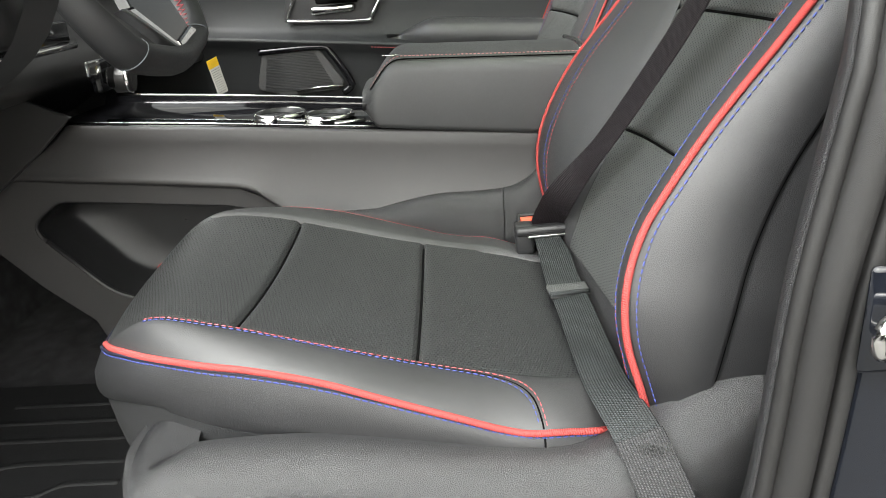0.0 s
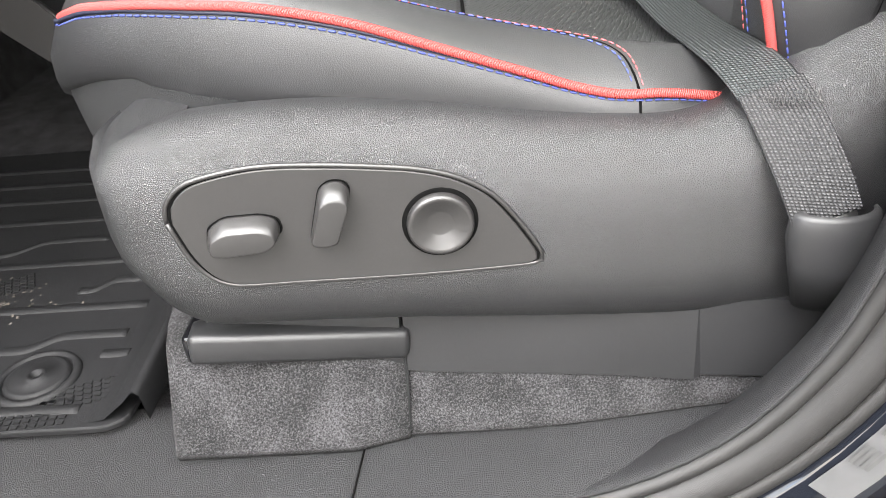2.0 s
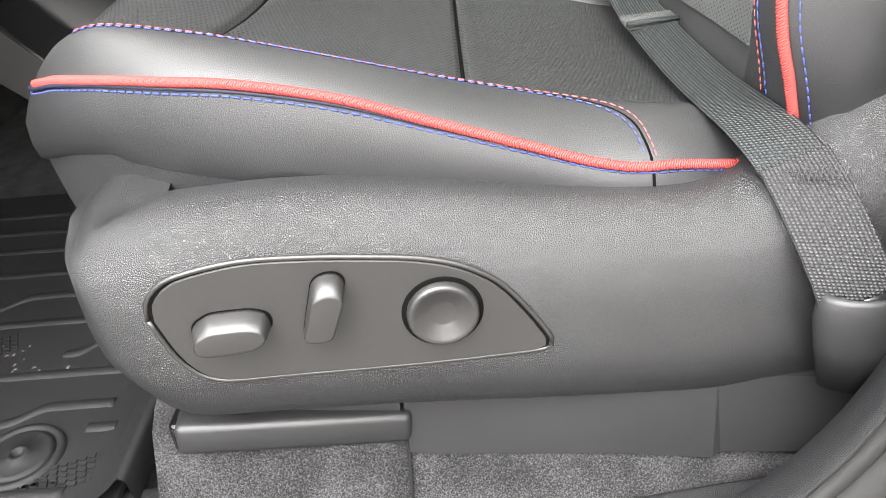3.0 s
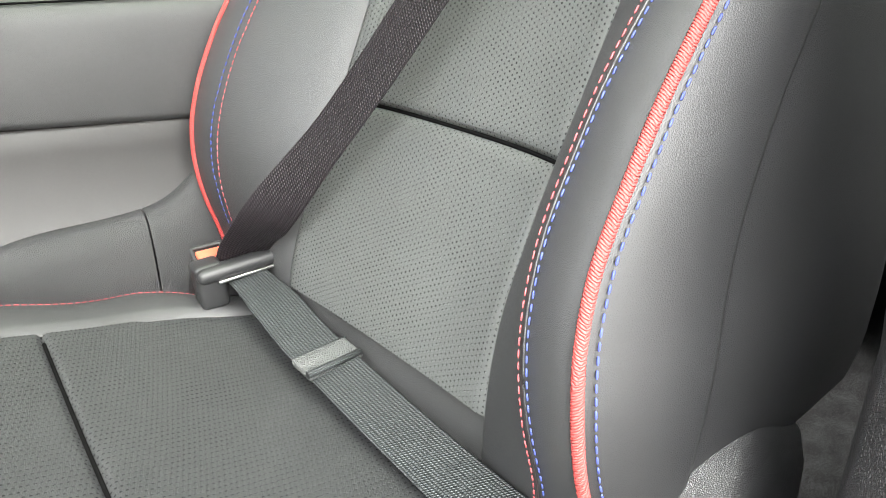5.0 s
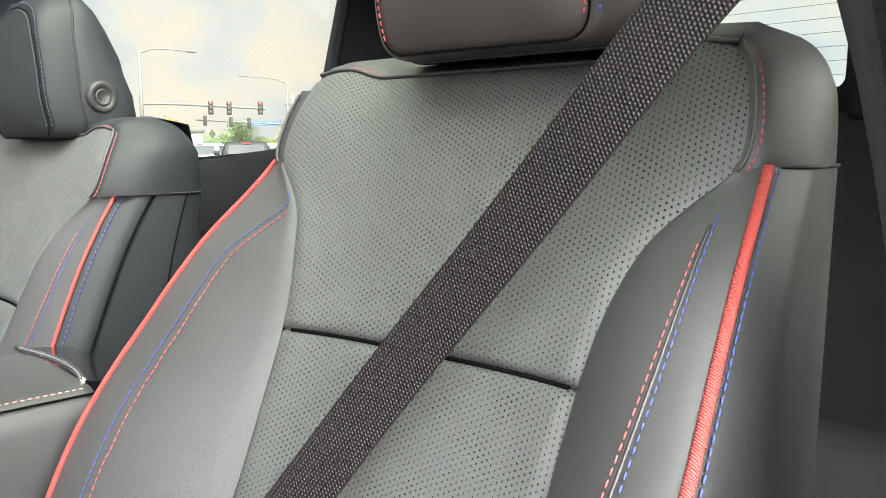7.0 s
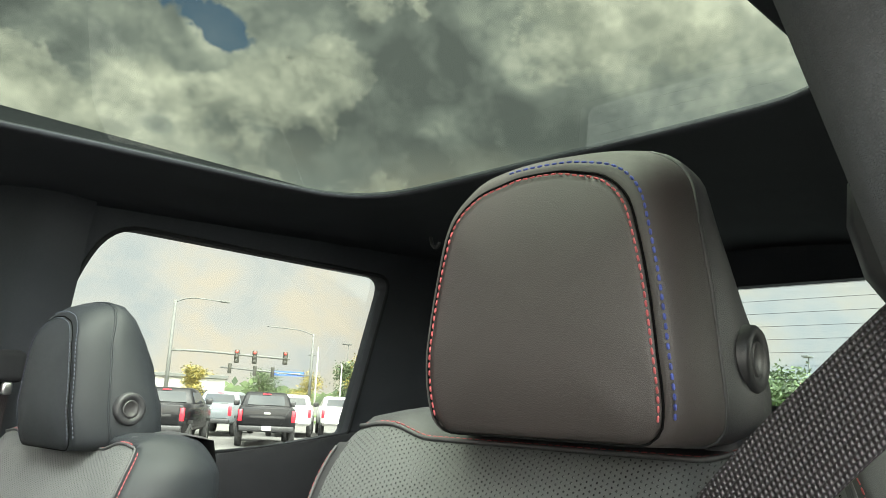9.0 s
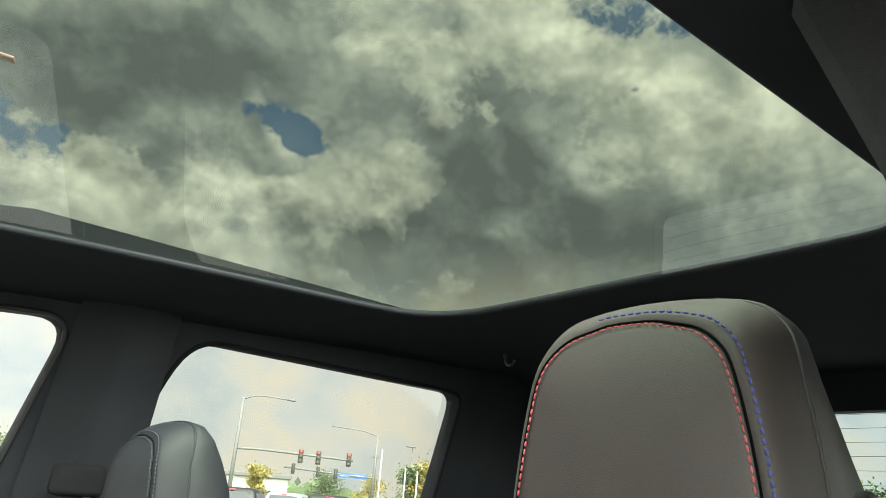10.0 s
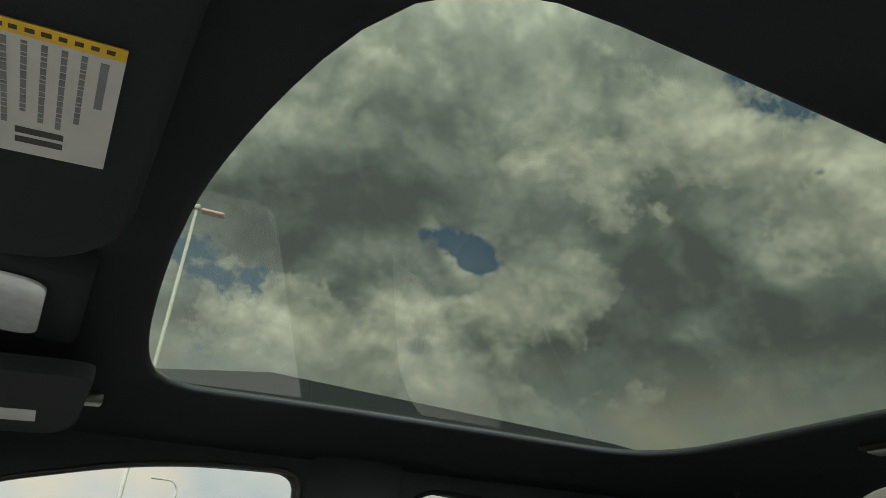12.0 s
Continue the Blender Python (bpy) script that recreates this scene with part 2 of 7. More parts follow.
def webbing(name, base, pitch, lift=2.2, sheen=0.3, depth=1.0):
    """Woven belt: ribs along the strap and a twill of short floats across them."""
    m, g = material(name)
    co = g.add("ShaderNodeTexCoord")
    uv = g.add("ShaderNodeSeparateXYZ", ins={0: co.outputs["UV"]})
    u, v = g.math("DIVIDE", uv.outputs[0], pitch), g.math("DIVIDE", uv.outputs[1], pitch * 1.05)
    ribs = g.math("ABSOLUTE", g.math("SINE", g.math("MULTIPLY", v, math.pi)))
    col_id = g.math("FLOOR", v)
    along = g.math("ADD", g.math("ADD", u, g.math("MULTIPLY", col_id, 0.5)), g.math("MULTIPLY", g.math("FRACT", v), 0.35))
    floats = g.math("ABSOLUTE", g.math("SINE", g.math("MULTIPLY", along, math.pi)))
    floats = g.math("SUBTRACT", g.math("MULTIPLY", floats, 1.5), 0.5, clamp=True)
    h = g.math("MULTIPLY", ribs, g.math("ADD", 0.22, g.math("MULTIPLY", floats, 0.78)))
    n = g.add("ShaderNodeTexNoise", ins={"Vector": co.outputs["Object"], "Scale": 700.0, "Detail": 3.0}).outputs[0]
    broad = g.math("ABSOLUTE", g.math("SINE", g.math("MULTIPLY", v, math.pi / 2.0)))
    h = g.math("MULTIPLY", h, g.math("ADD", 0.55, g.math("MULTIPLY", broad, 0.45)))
    # light on the weave is put into the colour: raised yarn lighter, grooves darker
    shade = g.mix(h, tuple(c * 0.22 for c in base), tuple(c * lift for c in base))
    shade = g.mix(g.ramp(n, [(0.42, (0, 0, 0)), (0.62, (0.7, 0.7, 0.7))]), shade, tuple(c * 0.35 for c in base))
    finish(g, shade, 0.5, bump=h, strength=depth, distance=0.0014, **{"Specular IOR Level": sheen})
    return m


def carpeted(name, base):
    m, g = material(name)
    co = g.add("ShaderNodeTexCoord").outputs["Object"]
    tuft = g.add("ShaderNodeTexNoise", ins={"Vector": co, "Scale": 640.0, "Detail": 4.0, "Roughness": 0.8}).outputs[0]
    wide = g.add("ShaderNodeTexNoise", ins={"Vector": co, "Scale": 26.0, "Detail": 3.0}).outputs[0]
    col = g.ramp(g.math("ADD", g.math("MULTIPLY", tuft, 0.8), g.math("MULTIPLY", wide, 0.2)),
                 [(0.42, tuple(c * 0.12 for c in base)), (0.50, base), (0.60, tuple(c * 3.4 for c in base))])
    finish(g, col, 0.95, bump=tuft, strength=1.0, distance=0.004)
    return m


def plain(name, color, rough, metal=0.0, spread=0.1, scale=60.0, **more):
    m, g = material(name)
    co = g.add("ShaderNodeTexCoord").outputs["Object"]
    n = g.add("ShaderNodeTexNoise", ins={"Vector": co, "Scale": scale, "Detail": 4.0}).outputs[0]
    col = g.ramp(n, [(0.3, tuple(c * (1 - spread) for c in color)), (0.7, tuple(min(1, c * (1 + spread)) for c in color))])
    finish(g, col, g.math("ADD", rough, g.math("MULTIPLY", g.math("SUBTRACT", n, 0.5), 0.12)), metal, **more)
    return m


def tinted(name, color, gloss=1.0, rough=0.0):
    """Thin tinted glass: lets light through in its tint and mirrors by Fresnel."""
    m, g = material(name)
    clear = g.add("ShaderNodeBsdfTransparent", ins={0: (*color, 1)})
    shine = g.add("ShaderNodeBsdfGlossy", ins={0: (gloss, gloss, gloss, 1), 1: rough})
    f = g.add("ShaderNodeFresnel", ins={0: 1.45})
    mixed = g.add("ShaderNodeMixShader", ins={0: f.outputs[0], 1: clear.outputs[0], 2: shine.outputs[0]})
    g.add("ShaderNodeOutputMaterial", ins={0: mixed.outputs[0]})
    return m


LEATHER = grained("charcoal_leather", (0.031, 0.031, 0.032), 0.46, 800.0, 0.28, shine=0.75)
# darker copy of the charcoal leather, with the sides' shade in its colour
LEATHER_SIDE = grained("charcoal_leather_shaded", (0.0125, 0.0125, 0.0138), 0.47, 700.0, 0.3, shine=0.9)
LEATHER_BLACK = grained("black_leather", (0.010, 0.012, 0.014), 0.50, 900.0, 0.25, shine=0.35)
LEATHER_BROWN = grained("brown_black_leather", (0.030, 0.0240, 0.0225), 0.46, 900.0, 0.25, shine=0.6)
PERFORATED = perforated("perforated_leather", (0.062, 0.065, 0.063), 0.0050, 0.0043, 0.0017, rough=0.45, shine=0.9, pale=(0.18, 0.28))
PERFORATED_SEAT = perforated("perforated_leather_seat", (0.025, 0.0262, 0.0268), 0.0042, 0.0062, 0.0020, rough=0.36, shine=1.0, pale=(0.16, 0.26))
VALANCE = grained("moulded_plastic", (0.0105, 0.0105, 0.0118), 0.37, 720.0, 0.6, 0.12, 0.0009, 1.0, groove_shade=0.7)
CONSOLE = grained("console_plastic", (0.027, 0.0254, 0.0254), 0.46, 1000.0, 0.2, 0.12, shine=0.7)
DOOR_SKIN = grained("door_skin", (0.017, 0.018, 0.019), 0.52, 1000.0, 0.25, 0.15)
SMOOTH = grained("smooth_plastic", (0.023, 0.022, 0.022), 0.32, 1300.0, 0.12, 0.12, shine=0.7)
DARK = grained("dark_plastic", (0.018, 0.018, 0.019), 0.40, 1000.0, 0.14)
FABRIC = grained("twill_skirt", (0.010, 0.0105, 0.0115), 0.75, 1500.0, 0.6)
HEADLINER = grained("headliner_cloth", (0.024, 0.026, 0.031), 0.95, 1000.0, 0.5, shine=0.25)
PILLAR_CLOTH = grained("pillar_cloth", (0.075, 0.077, 0.082), 0.85, 600.0, 0.7)
PIANO = plain("gloss_black", (0.006, 0.006, 0.007), 0.06)
PAINT = plain("black_paint", (0.006, 0.007, 0.010), 0.08)
RUBBER = grained("rubber_mat", (0.009, 0.009, 0.0098), 0.55, 1500.0, 0.3, shine=0.3)
SEAL = grained("rubber_seal", (0.011, 0.0105, 0.0105), 0.50, 1100.0, 0.3)
SILL = grained("grained_sill_plastic", (0.015, 0.015, 0.0165), 0.48, 600.0, 0.9, 0.2, 0.0010, groove_shade=0.7)
SHROUD = grained("pillar_plastic", (0.040, 0.040, 0.042), 0.50, 620.0, 0.5, 0.12, 0.0009, groove_shade=0.5)
# darkened because the rear cab lies in shadow; the shade is in this colour
SHADE = grained("matt_shaded_trim", (0.013, 0.013, 0.015), 0.9, 900.0, 0.2, shine=0.15)
CARPET = carpeted("carpet", (0.028, 0.027, 0.029))
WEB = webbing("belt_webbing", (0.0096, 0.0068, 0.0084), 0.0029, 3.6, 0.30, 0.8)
# lighter copy of the webbing, with the light on the lap run in its colour
WEB_LAP = webbing("belt_webbing_lap_lit", (0.030, 0.034, 0.035), 0.0027, 2.2, 0.4, 0.8)
RED_CORD = braided("red_cord", (0.50, 0.060, 0.054), 0.0019)
RED_THREAD = plain("red_thread", (0.40, 0.075, 0.080), 0.75)
PALE_THREAD = plain("pink_thread", (0.50, 0.22, 0.22), 0.6)
BLUE_THREAD = plain("blue_thread", (0.045, 0.065, 0.26), 0.75)
NAVY = plain("navy_edge", (0.012, 0.014, 0.03), 0.6)
DULL_THREAD = plain("slate_thread", (0.035, 0.04, 0.055), 0.7)
GREY_THREAD = plain("grey_thread", (0.12, 0.13, 0.14), 0.6)
CHROME = plain("satin_chrome", (0.72, 0.71, 0.70), 0.16, 1.0)
STEEL = plain("steel", (0.45, 0.45, 0.45), 0.3, 1.0)
RED_BUTTON = plain("red_plastic", (0.80, 0.10, 0.05), 0.4)
BLACK_GAP = plain("shadow_gap", (0.003, 0.003, 0.003), 0.9, **{"Specular IOR Level": 0.05})
PAPER = plain("label_paper", (0.62, 0.60, 0.57), 0.6, spread=0.04)
STICKER = plain("sticker_silver", (0.07, 0.07, 0.072), 0.6)
YELLOW = plain("label_yellow", (0.85, 0.52, 0.02), 0.6)
INK = plain("label_ink", (0.05, 0.05, 0.05), 0.7)
GREY_LABEL = plain("label_grey", (0.20, 0.20, 0.21), 0.5)
ROOF_GLASS = tinted("roof_glass", (0.38, 0.425, 0.35), 0.42)
DOOR_GLASS = tinted("door_glass", (0.93, 0.96, 0.95))
PRIVACY = tinted("privacy_glass", (0.72, 0.74, 0.70))
REAR_GLASS = tinted("rear_glass", (0.60, 0.68, 0.68))
LENS = plain("clear_lens", (0.75, 0.76, 0.78), 0.15)


# ---- mesh helpers ----
def mesh_of(bm, mat, smooth=True):
    me = bpy.data.meshes.new("part")
    bm.normal_update()
    bm.to_mesh(me)
    bm.free()
    for p in me.polygons:
        p.use_smooth = smooth
    for one in mat if isinstance(mat, (list, tuple)) else (mat,):
        me.materials.append(one)
    return me


def part(name, bm, mat, parent=None, label="", smooth=True, m=None):
    ob = new(name, mesh_of(bm, mat, smooth))
    if parent is not None:
        ob.parent = parent
    if m is not None:
        ob.matrix_basis = m
    return tagged(ob, label)


def thing(name, label, category, group="", kind="", m=None):
    ob = new(name)
    ob.empty_display_size = 0.05
    if m is not None:
        ob.matrix_basis = m
    return tagged(ob, label, category, group, kind)


def solo(name, bm, mat, label, category, group="", kind="", smooth=True, m=None):
    return tagged(part(name, bm, mat, None, "", smooth, m), label, category, group, kind)


def loft(rows, closed=False, caps=False, bm=None):
    """Skin between rows of points of equal count; the map runs in metres along and across."""
    bm = bm or bmesh.new()
    uv = bm.loops.layers.uv.verify()
    rows = [[Vector(p) for p in r] for r in rows]
    vs = [[bm.verts.new(p) for p in r] for r in rows]
    n = len(rows[0])
    mid = n // 2
    us = [0.0]
    for a, b in zip(rows, rows[1:]):
        us.append(us[-1] + (b[mid] - a[mid]).length)
    across = []
    for r in rows:
        c = [0.0]
        for a, b in zip(r, r[1:] + r[:1]):
            c.append(c[-1] + (b - a).length)
        off = c[mid]
        across.append([x - off for x in c])
    for i in range(len(rows) - 1):
        for j in range(n if closed else n - 1):
            k = (j + 1) % n
            try:
                f = bm.faces.new((vs[i][j], vs[i + 1][j], vs[i + 1][k], vs[i][k]))
            except ValueError:
                continue
            for lp, (a, b) in zip(f.loops, ((i, j), (i + 1, j), (i + 1, j + 1), (i, j + 1))):
                lp[uv].uv = (us[a], across[a][b])
    if caps:
        bm.faces.new(vs[0])
        bm.faces.new(list(reversed(vs[-1])))
    return bm


def thick(bm, depth):
    """Gives a skin a back at that depth along its normals."""
    bm.normal_update()
    bmesh.ops.solidify(bm, geom=bm.faces[:], thickness=depth)
    return bm


def curve(points, n=0, step=0.0):
    """A smooth line through points (Catmull-Rom), at even steps."""
    p = [Vector(q) for q in points]
    p = [2 * p[0] - p[1]] + p + [2 * p[-1] - p[-2]]
    fine = []
    for a, b, c, d in zip(p, p[1:], p[2:], p[3:]):
        for k in range(16):
            t = k / 16
            fine.append(0.5 * (2 * b + (c - a) * t + (2 * a - 5 * b + 4 * c - d) * t * t + (3 * b - a - 3 * c + d) * t ** 3))
    fine.append(p[-2])
    cum = [0.0]
    for a, b in zip(fine, fine[1:]):
        cum.append(cum[-1] + (b - a).length)
    if step:
        n = max(2, int(cum[-1] / step) + 1)
    out, k = [], 0
    for i in range(n):
        s = cum[-1] * i / (n - 1)
        while k < len(cum) - 2 and cum[k + 1] < s:
            k += 1
        w = (s - cum[k]) / max(1e-9, cum[k + 1] - cum[k])
        out.append(fine[k].lerp(fine[k + 1], min(1, max(0, w))))
    return out


def tangents(path):
    return [(path[min(i + 1, len(path) - 1)] - path[max(i - 1, 0)]).normalized() for i in range(len(path))]


def tube(path, radius, sides=8, ridge=0.0, every=2, bm=None, caps=True):
    """A round cord along a path; ridge gives it the braided bumps."""
    path = [Vector(p) for p in path]
    rows, up = [], Vector((0.13, 0.21, 0.97))
    for i, (p, t) in enumerate(zip(path, tangents(path))):
        side = t.cross(up).normalized()
        up2 = side.cross(t)
        r = radius * (1 + ridge * math.sin(0.5 * math.pi * i))
        rows.append([p + r * (math.cos(a) * side + math.sin(a) * up2) for a in (2 * math.pi * k / sides for k in range(sides))])
    return loft(rows, closed=True, caps=caps, bm=bm)


def stitches(path, length, gap, radius, normal_of=None, bm=None):
    """A row of short raised threads along a path."""
    bm = bm or bmesh.new()
    path = curve(path, step=(length + gap) / 4)
    for i in range(0, len(path) - 4, 4):
        a, b = path[i], path[i].lerp(path[i + 4], length / (length + gap))
        t = (b - a).normalized()
        s = t.cross(Vector((0.3, 0.2, 0.9))).normalized()
        u = s.cross(t)
        rows = []
        for w, r in ((0, 0.5), (0.2, 1.0), (0.8, 1.0), (1, 0.5)):
            c = a.lerp(b, w)
            rows.append([c + radius * r * (math.cos(k) * s + math.sin(k) * u) for k in (0, math.pi / 2, math.pi, 1.5 * math.pi)])
        loft(rows, closed=True, caps=True, bm=bm)
    return bm


def box(size, bevel=0.0, at=(0, 0, 0), bm=None, segments=2, turn=None):
    """A box with rounded edges."""
    own = bmesh.new()
    bmesh.ops.create_cube(own, size=1.0)
    bmesh.ops.scale(own, vec=size, verts=own.verts)
    if bevel:
        bmesh.ops.bevel(own, geom=own.edges[:], offset=bevel, segments=segments, profile=0.5, affect="EDGES")
    if turn is not None:
        bmesh.ops.transform(own, matrix=turn, verts=own.verts)
    bmesh.ops.translate(own, vec=at, verts=own.verts)
    if bm is None:
        return own
    tmp = bpy.data.meshes.new("tmp")
    own.to_mesh(tmp)
    own.free()
    bm.from_mesh(tmp)
    bpy.data.meshes.remove(tmp)
    return bm


def plate(outline, normal, depth, bevel=0.0, bm=None):
    """A flat piece with that outline, pushed out by depth along normal."""
    own = bmesh.new()
    vs = [own.verts.new(p) for p in outline]
    f = own.faces.new(vs)
    f.normal_update()
    if f.normal.dot(Vector(normal)) < 0:
        f.normal_flip()
    res = bmesh.ops.extrude_face_region(own, geom=[f])
    moved = [v for v in res["geom"] if isinstance(v, bmesh.types.BMVert)]
    bmesh.ops.translate(own, vec=Vector(normal).normalized() * depth, verts=moved)
    if bevel:
        own.faces.ensure_lookup_table()
        edges = {e for g in res["geom"] if isinstance(g, bmesh.types.BMFace) for e in g.edges}
        bmesh.ops.bevel(own, geom=list(edges), offset=bevel, segments=2, profile=0.5, affect="EDGES")
    bmesh.ops.recalc_face_normals(own, faces=own.faces)
    if bm is None:
        return own
    tmp = bpy.data.meshes.new("tmp")
    own.to_mesh(tmp)
    own.free()
    bm.from_mesh(tmp)
    bpy.data.meshes.remove(tmp)
    return bm


def lathe(profile, sides=40, m=None):
    """A turned piece about local z from rows of (radius, height)."""
    rows = [[(r * math.cos(a), r * math.sin(a), h) for a in (2 * math.pi * k / sides for k in range(sides))] for r, h in profile]
    bm = loft(rows, closed=True)
    if m is not None:
        bmesh.ops.transform(bm, matrix=m, verts=bm.verts)
    return bm


def table(points):
    """A smooth function through (x, y) pairs."""
    xs, ys = [p[0] for p in points], [p[1] for p in points]

    def value(x):
        if x <= xs[0]:
            return ys[0]
        if x >= xs[-1]:
            return ys[-1]
        k = max(i for i in range(len(xs)) if xs[i] <= x)
        k = min(k, len(xs) - 2)
        h = xs[k + 1] - xs[k]
        t = (x - xs[k]) / h

        def slope(i):
            if i == 0 or i == len(xs) - 1:
                j = min(max(i, 1), len(xs) - 1)
                return (ys[j] - ys[j - 1]) / (xs[j] - xs[j - 1])
            return (ys[i + 1] - ys[i - 1]) / (xs[i + 1] - xs[i - 1])

        a, b = slope(k) * h, slope(k + 1) * h
        return (2 * t ** 3 - 3 * t * t + 1) * ys[k] + (t ** 3 - 2 * t * t + t) * a + (3 * t * t - 2 * t ** 3) * ys[k + 1] + (t ** 3 - t * t) * b

    return value


def ease(a, b, x):
    t = min(1.0, max(0.0, (x - a) / (b - a)))
    return t * t * (3 - 2 * t)


def steps(a, b, n):
    return [a + (b - a) * i / (n - 1) for i in range(n)]


# ---- shell of the cab ----
FLOOR = 0.795


def roof_z(x, y):
    return 2.078 + 0.048 * x - 0.05 * (y - 1.33) ** 2


def roof_outline(grow=0.0):
    """The opening of the glass roof: bowed at the front, rounded at the back."""
    pts = [(-0.071, 1.32), (-0.065, 1.45), (-0.053, 1.60), (-0.034, 1.715), (-0.010, 1.780), (0.035, 1.812), (0.12, 1.808), (0.30, 1.80), (0.55, 1.795), (0.76, 1.793),
           (0.86, 1.78), (0.920, 1.735), (0.950, 1.66), (0.962, 1.50), (0.962, 1.32), (0.956, 1.14), (0.94, 1.00), (0.925, 0.935), (0.89, 0.888), (0.82, 0.868),
           (0.60, 0.866), (0.35, 0.868), (0.12, 0.868), (0.04, 0.872), (-0.005, 0.895), (-0.035, 0.95), (-0.057, 1.06), (-0.070, 1.19)]
    c = Vector((0.43, 1.32))
    loop = curve([(*p, 0) for p in pts + pts[:1]], n=97)[:-1]
    return [(q.x + grow * (1 if q.x > c.x else -1) * min(1, abs(q.x - c.x) / 0.4), q.y + grow * (1 if q.y > c.y else -1) * min(1, abs(q.y - c.y) / 0.4)) for q in loop]


def build_roof():
    inner = roof_outline()
    rows = []
    for k, w in enumerate((0.0, 0.02, 0.12, 0.35, 0.7, 1.0)):
        row = []
        for x, y in inner:
            dx, dy = x - 0.43, y - 1.33
            s = max(abs(dx) / (1.35 if dx > 0 else 0.95), abs(dy) / 0.745)
            ox, oy = 0.43 + dx / s, 1.33 + dy / s
            px, py = x + (ox - x) * w, y + (oy - y) * w
            drop = (0.10 if oy < 1.33 else 0.030) * w ** 3 * min(1.0, abs(oy - 1.33) / 0.745) ** 2 + (0.05 * w ** 2 if ox > 1.6 or ox < -0.4 else 0.0)
            row.append((px, py, roof_z(px, py) - drop + (0.004 if k == 0 else 0.0)))
        rows.append(row)
    liner = solo("ceiling", thick(loft(rows, closed=True), 0.008), HEADLINER, "black cloth headliner round a large glass roof", "ceiling", kind="structure")
    glass = bmesh.new()
    big = roof_outline(0.085)
    rings = []
    for w in (0.0, 0.12, 0.25, 0.37, 0.5, 0.62, 0.75, 0.87, 1.0):
        rings.append([(0.43 + (x - 0.43) * w, 1.33 + (y - 1.33) * w, roof_z(0.43 + (x - 0.43) * w, 1.33 + (y - 1.33) * w) + 0.0045 + 0.004 * (1 - min(1.0, abs(x - 0.43) * w / 0.53) ** 2)) for x, y in big])
    rings[0] = [(0.43 + 0.0001 * math.cos(i), 1.33 + 0.0001 * math.sin(i), roof_z(0.43, 1.33) + 0.0085) for i in range(len(big))]
    pane = solo("window_1", loft(rings, closed=True, bm=glass), ROOF_GLASS, "green-tinted fixed glass roof panel over the cab", "window", kind="structure")
    pane.visible_shadow = False
    # rubber lip round the glass
    lip_line = [(x, y, roof_z(x, y) + 0.0055) for x, y in roof_outline(0.0045)]
    lip = tube(lip_line + lip_line[:1], 0.0022, 8)
    solo("trim", lip, SHADE, "black rubber lip along the glass roof opening", "seal", kind="structure")
    # outer skin keeps daylight from leaking over the liner's rim
    skin = []
    for w in (0.0, 1.0):
        row = []
        for (x, y) in big:
            dx, dy = x - 0.43, y - 1.33
            s = max(abs(dx) / (1.36 if dx > 0 else 0.98), abs(dy) / 0.79)
            ox, oy = 0.43 + dx / s, 1.33 + dy / s
            px, py = x + (ox - x) * w, y + (oy - y) * w
            row.append((px, py, roof_z(px, py) + 0.024 - 0.012 * w))
        skin.append(row)
    solo("roof_skin", thick(loft(skin, closed=True), 0.003), PAINT, "black painted steel roof of the truck cab", "roof", kind="structure")


build_roof()


def wall_with_windows(name, outline, holes, inner, label, mat, depth):
    """A panel given by its outline, with openings cut right through it, thickened outwards."""
    bm = bmesh.new()
    loops = [outline] + holes
    edges = []
    for lp in loops:
        vs = [bm.verts.new(p) for p in lp]
        edges += [bm.edges.new((a, b)) for a, b in zip(vs, vs[1:] + vs[:1])]
    bmesh.ops.triangle_fill(bm, edges=edges, use_beauty=True)
    bmesh.ops.recalc_face_normals(bm, faces=bm.faces)
    bm.normal_update()
    if sum(f.normal.dot(Vector(inner)) for f in bm.faces) < 0:
        bmesh.ops.reverse_faces(bm, faces=bm.faces)
    res = bmesh.ops.extrude_face_region(bm, geom=bm.faces[:])
    bmesh.ops.translate(bm, vec=-Vector(inner) * depth, verts=[v for v in res["geom"] if isinstance(v, bmesh.types.BMVert)])
    bmesh.ops.recalc_face_normals(bm, faces=bm.faces)
    return solo(name, bm, mat, label, "wall", kind="structure", smooth=False)


def rounded(points, radius, per=6):
    """Rounds the corners of a flat outline."""
    out, n = [], len(points)
    for i, p in enumerate(points):
        p = Vector(p)
        a, b = (Vector(points[i - 1]) - p), (Vector(points[(i + 1) % n]) - p)
        r = min(radius if not isinstance(radius, (list, tuple)) else radius[i], a.length * 0.48, b.length * 0.48)
        s, e = p + a.normalized() * r, p + b.normalized() * r
        for k in range(per + 1):
            t = k / per
            out.append((1 - t) ** 2 * s + 2 * t * (1 - t) * p + t * t * e)
    return out


def side_y(z):
    """Inner face of the passenger side: upright to the belt line, then leaning in."""
    return 2.17 if z < 1.60 else 2.17 - (z - 1.60) * 0.27


def on_side(pts):
    return [Vector((x, side_y(z), z)) for x, z in pts]


# glazing of the passenger side
FRONT_WIN = rounded([(-0.62, 0, 1.56), (-0.30, 0, 1.90), (0.05, 0, 2.000), (0.318, 0, 2.020), (0.238, 0, 1.60)], [0.03, 0.15, 0.3, 0.06, 0.05])
REAR_WIN = rounded([(0.490, 0, 1.56), (0.490, 0, 1.90), (0.540, 0, 2.026), (1.266, 0, 2.030), (1.246, 0, 1.632), (1.05, 0, 1.600), (0.80, 0, 1.583)], [0.03, 0.1, 0.085, 0.045, 0.012, 0.2, 0.2])
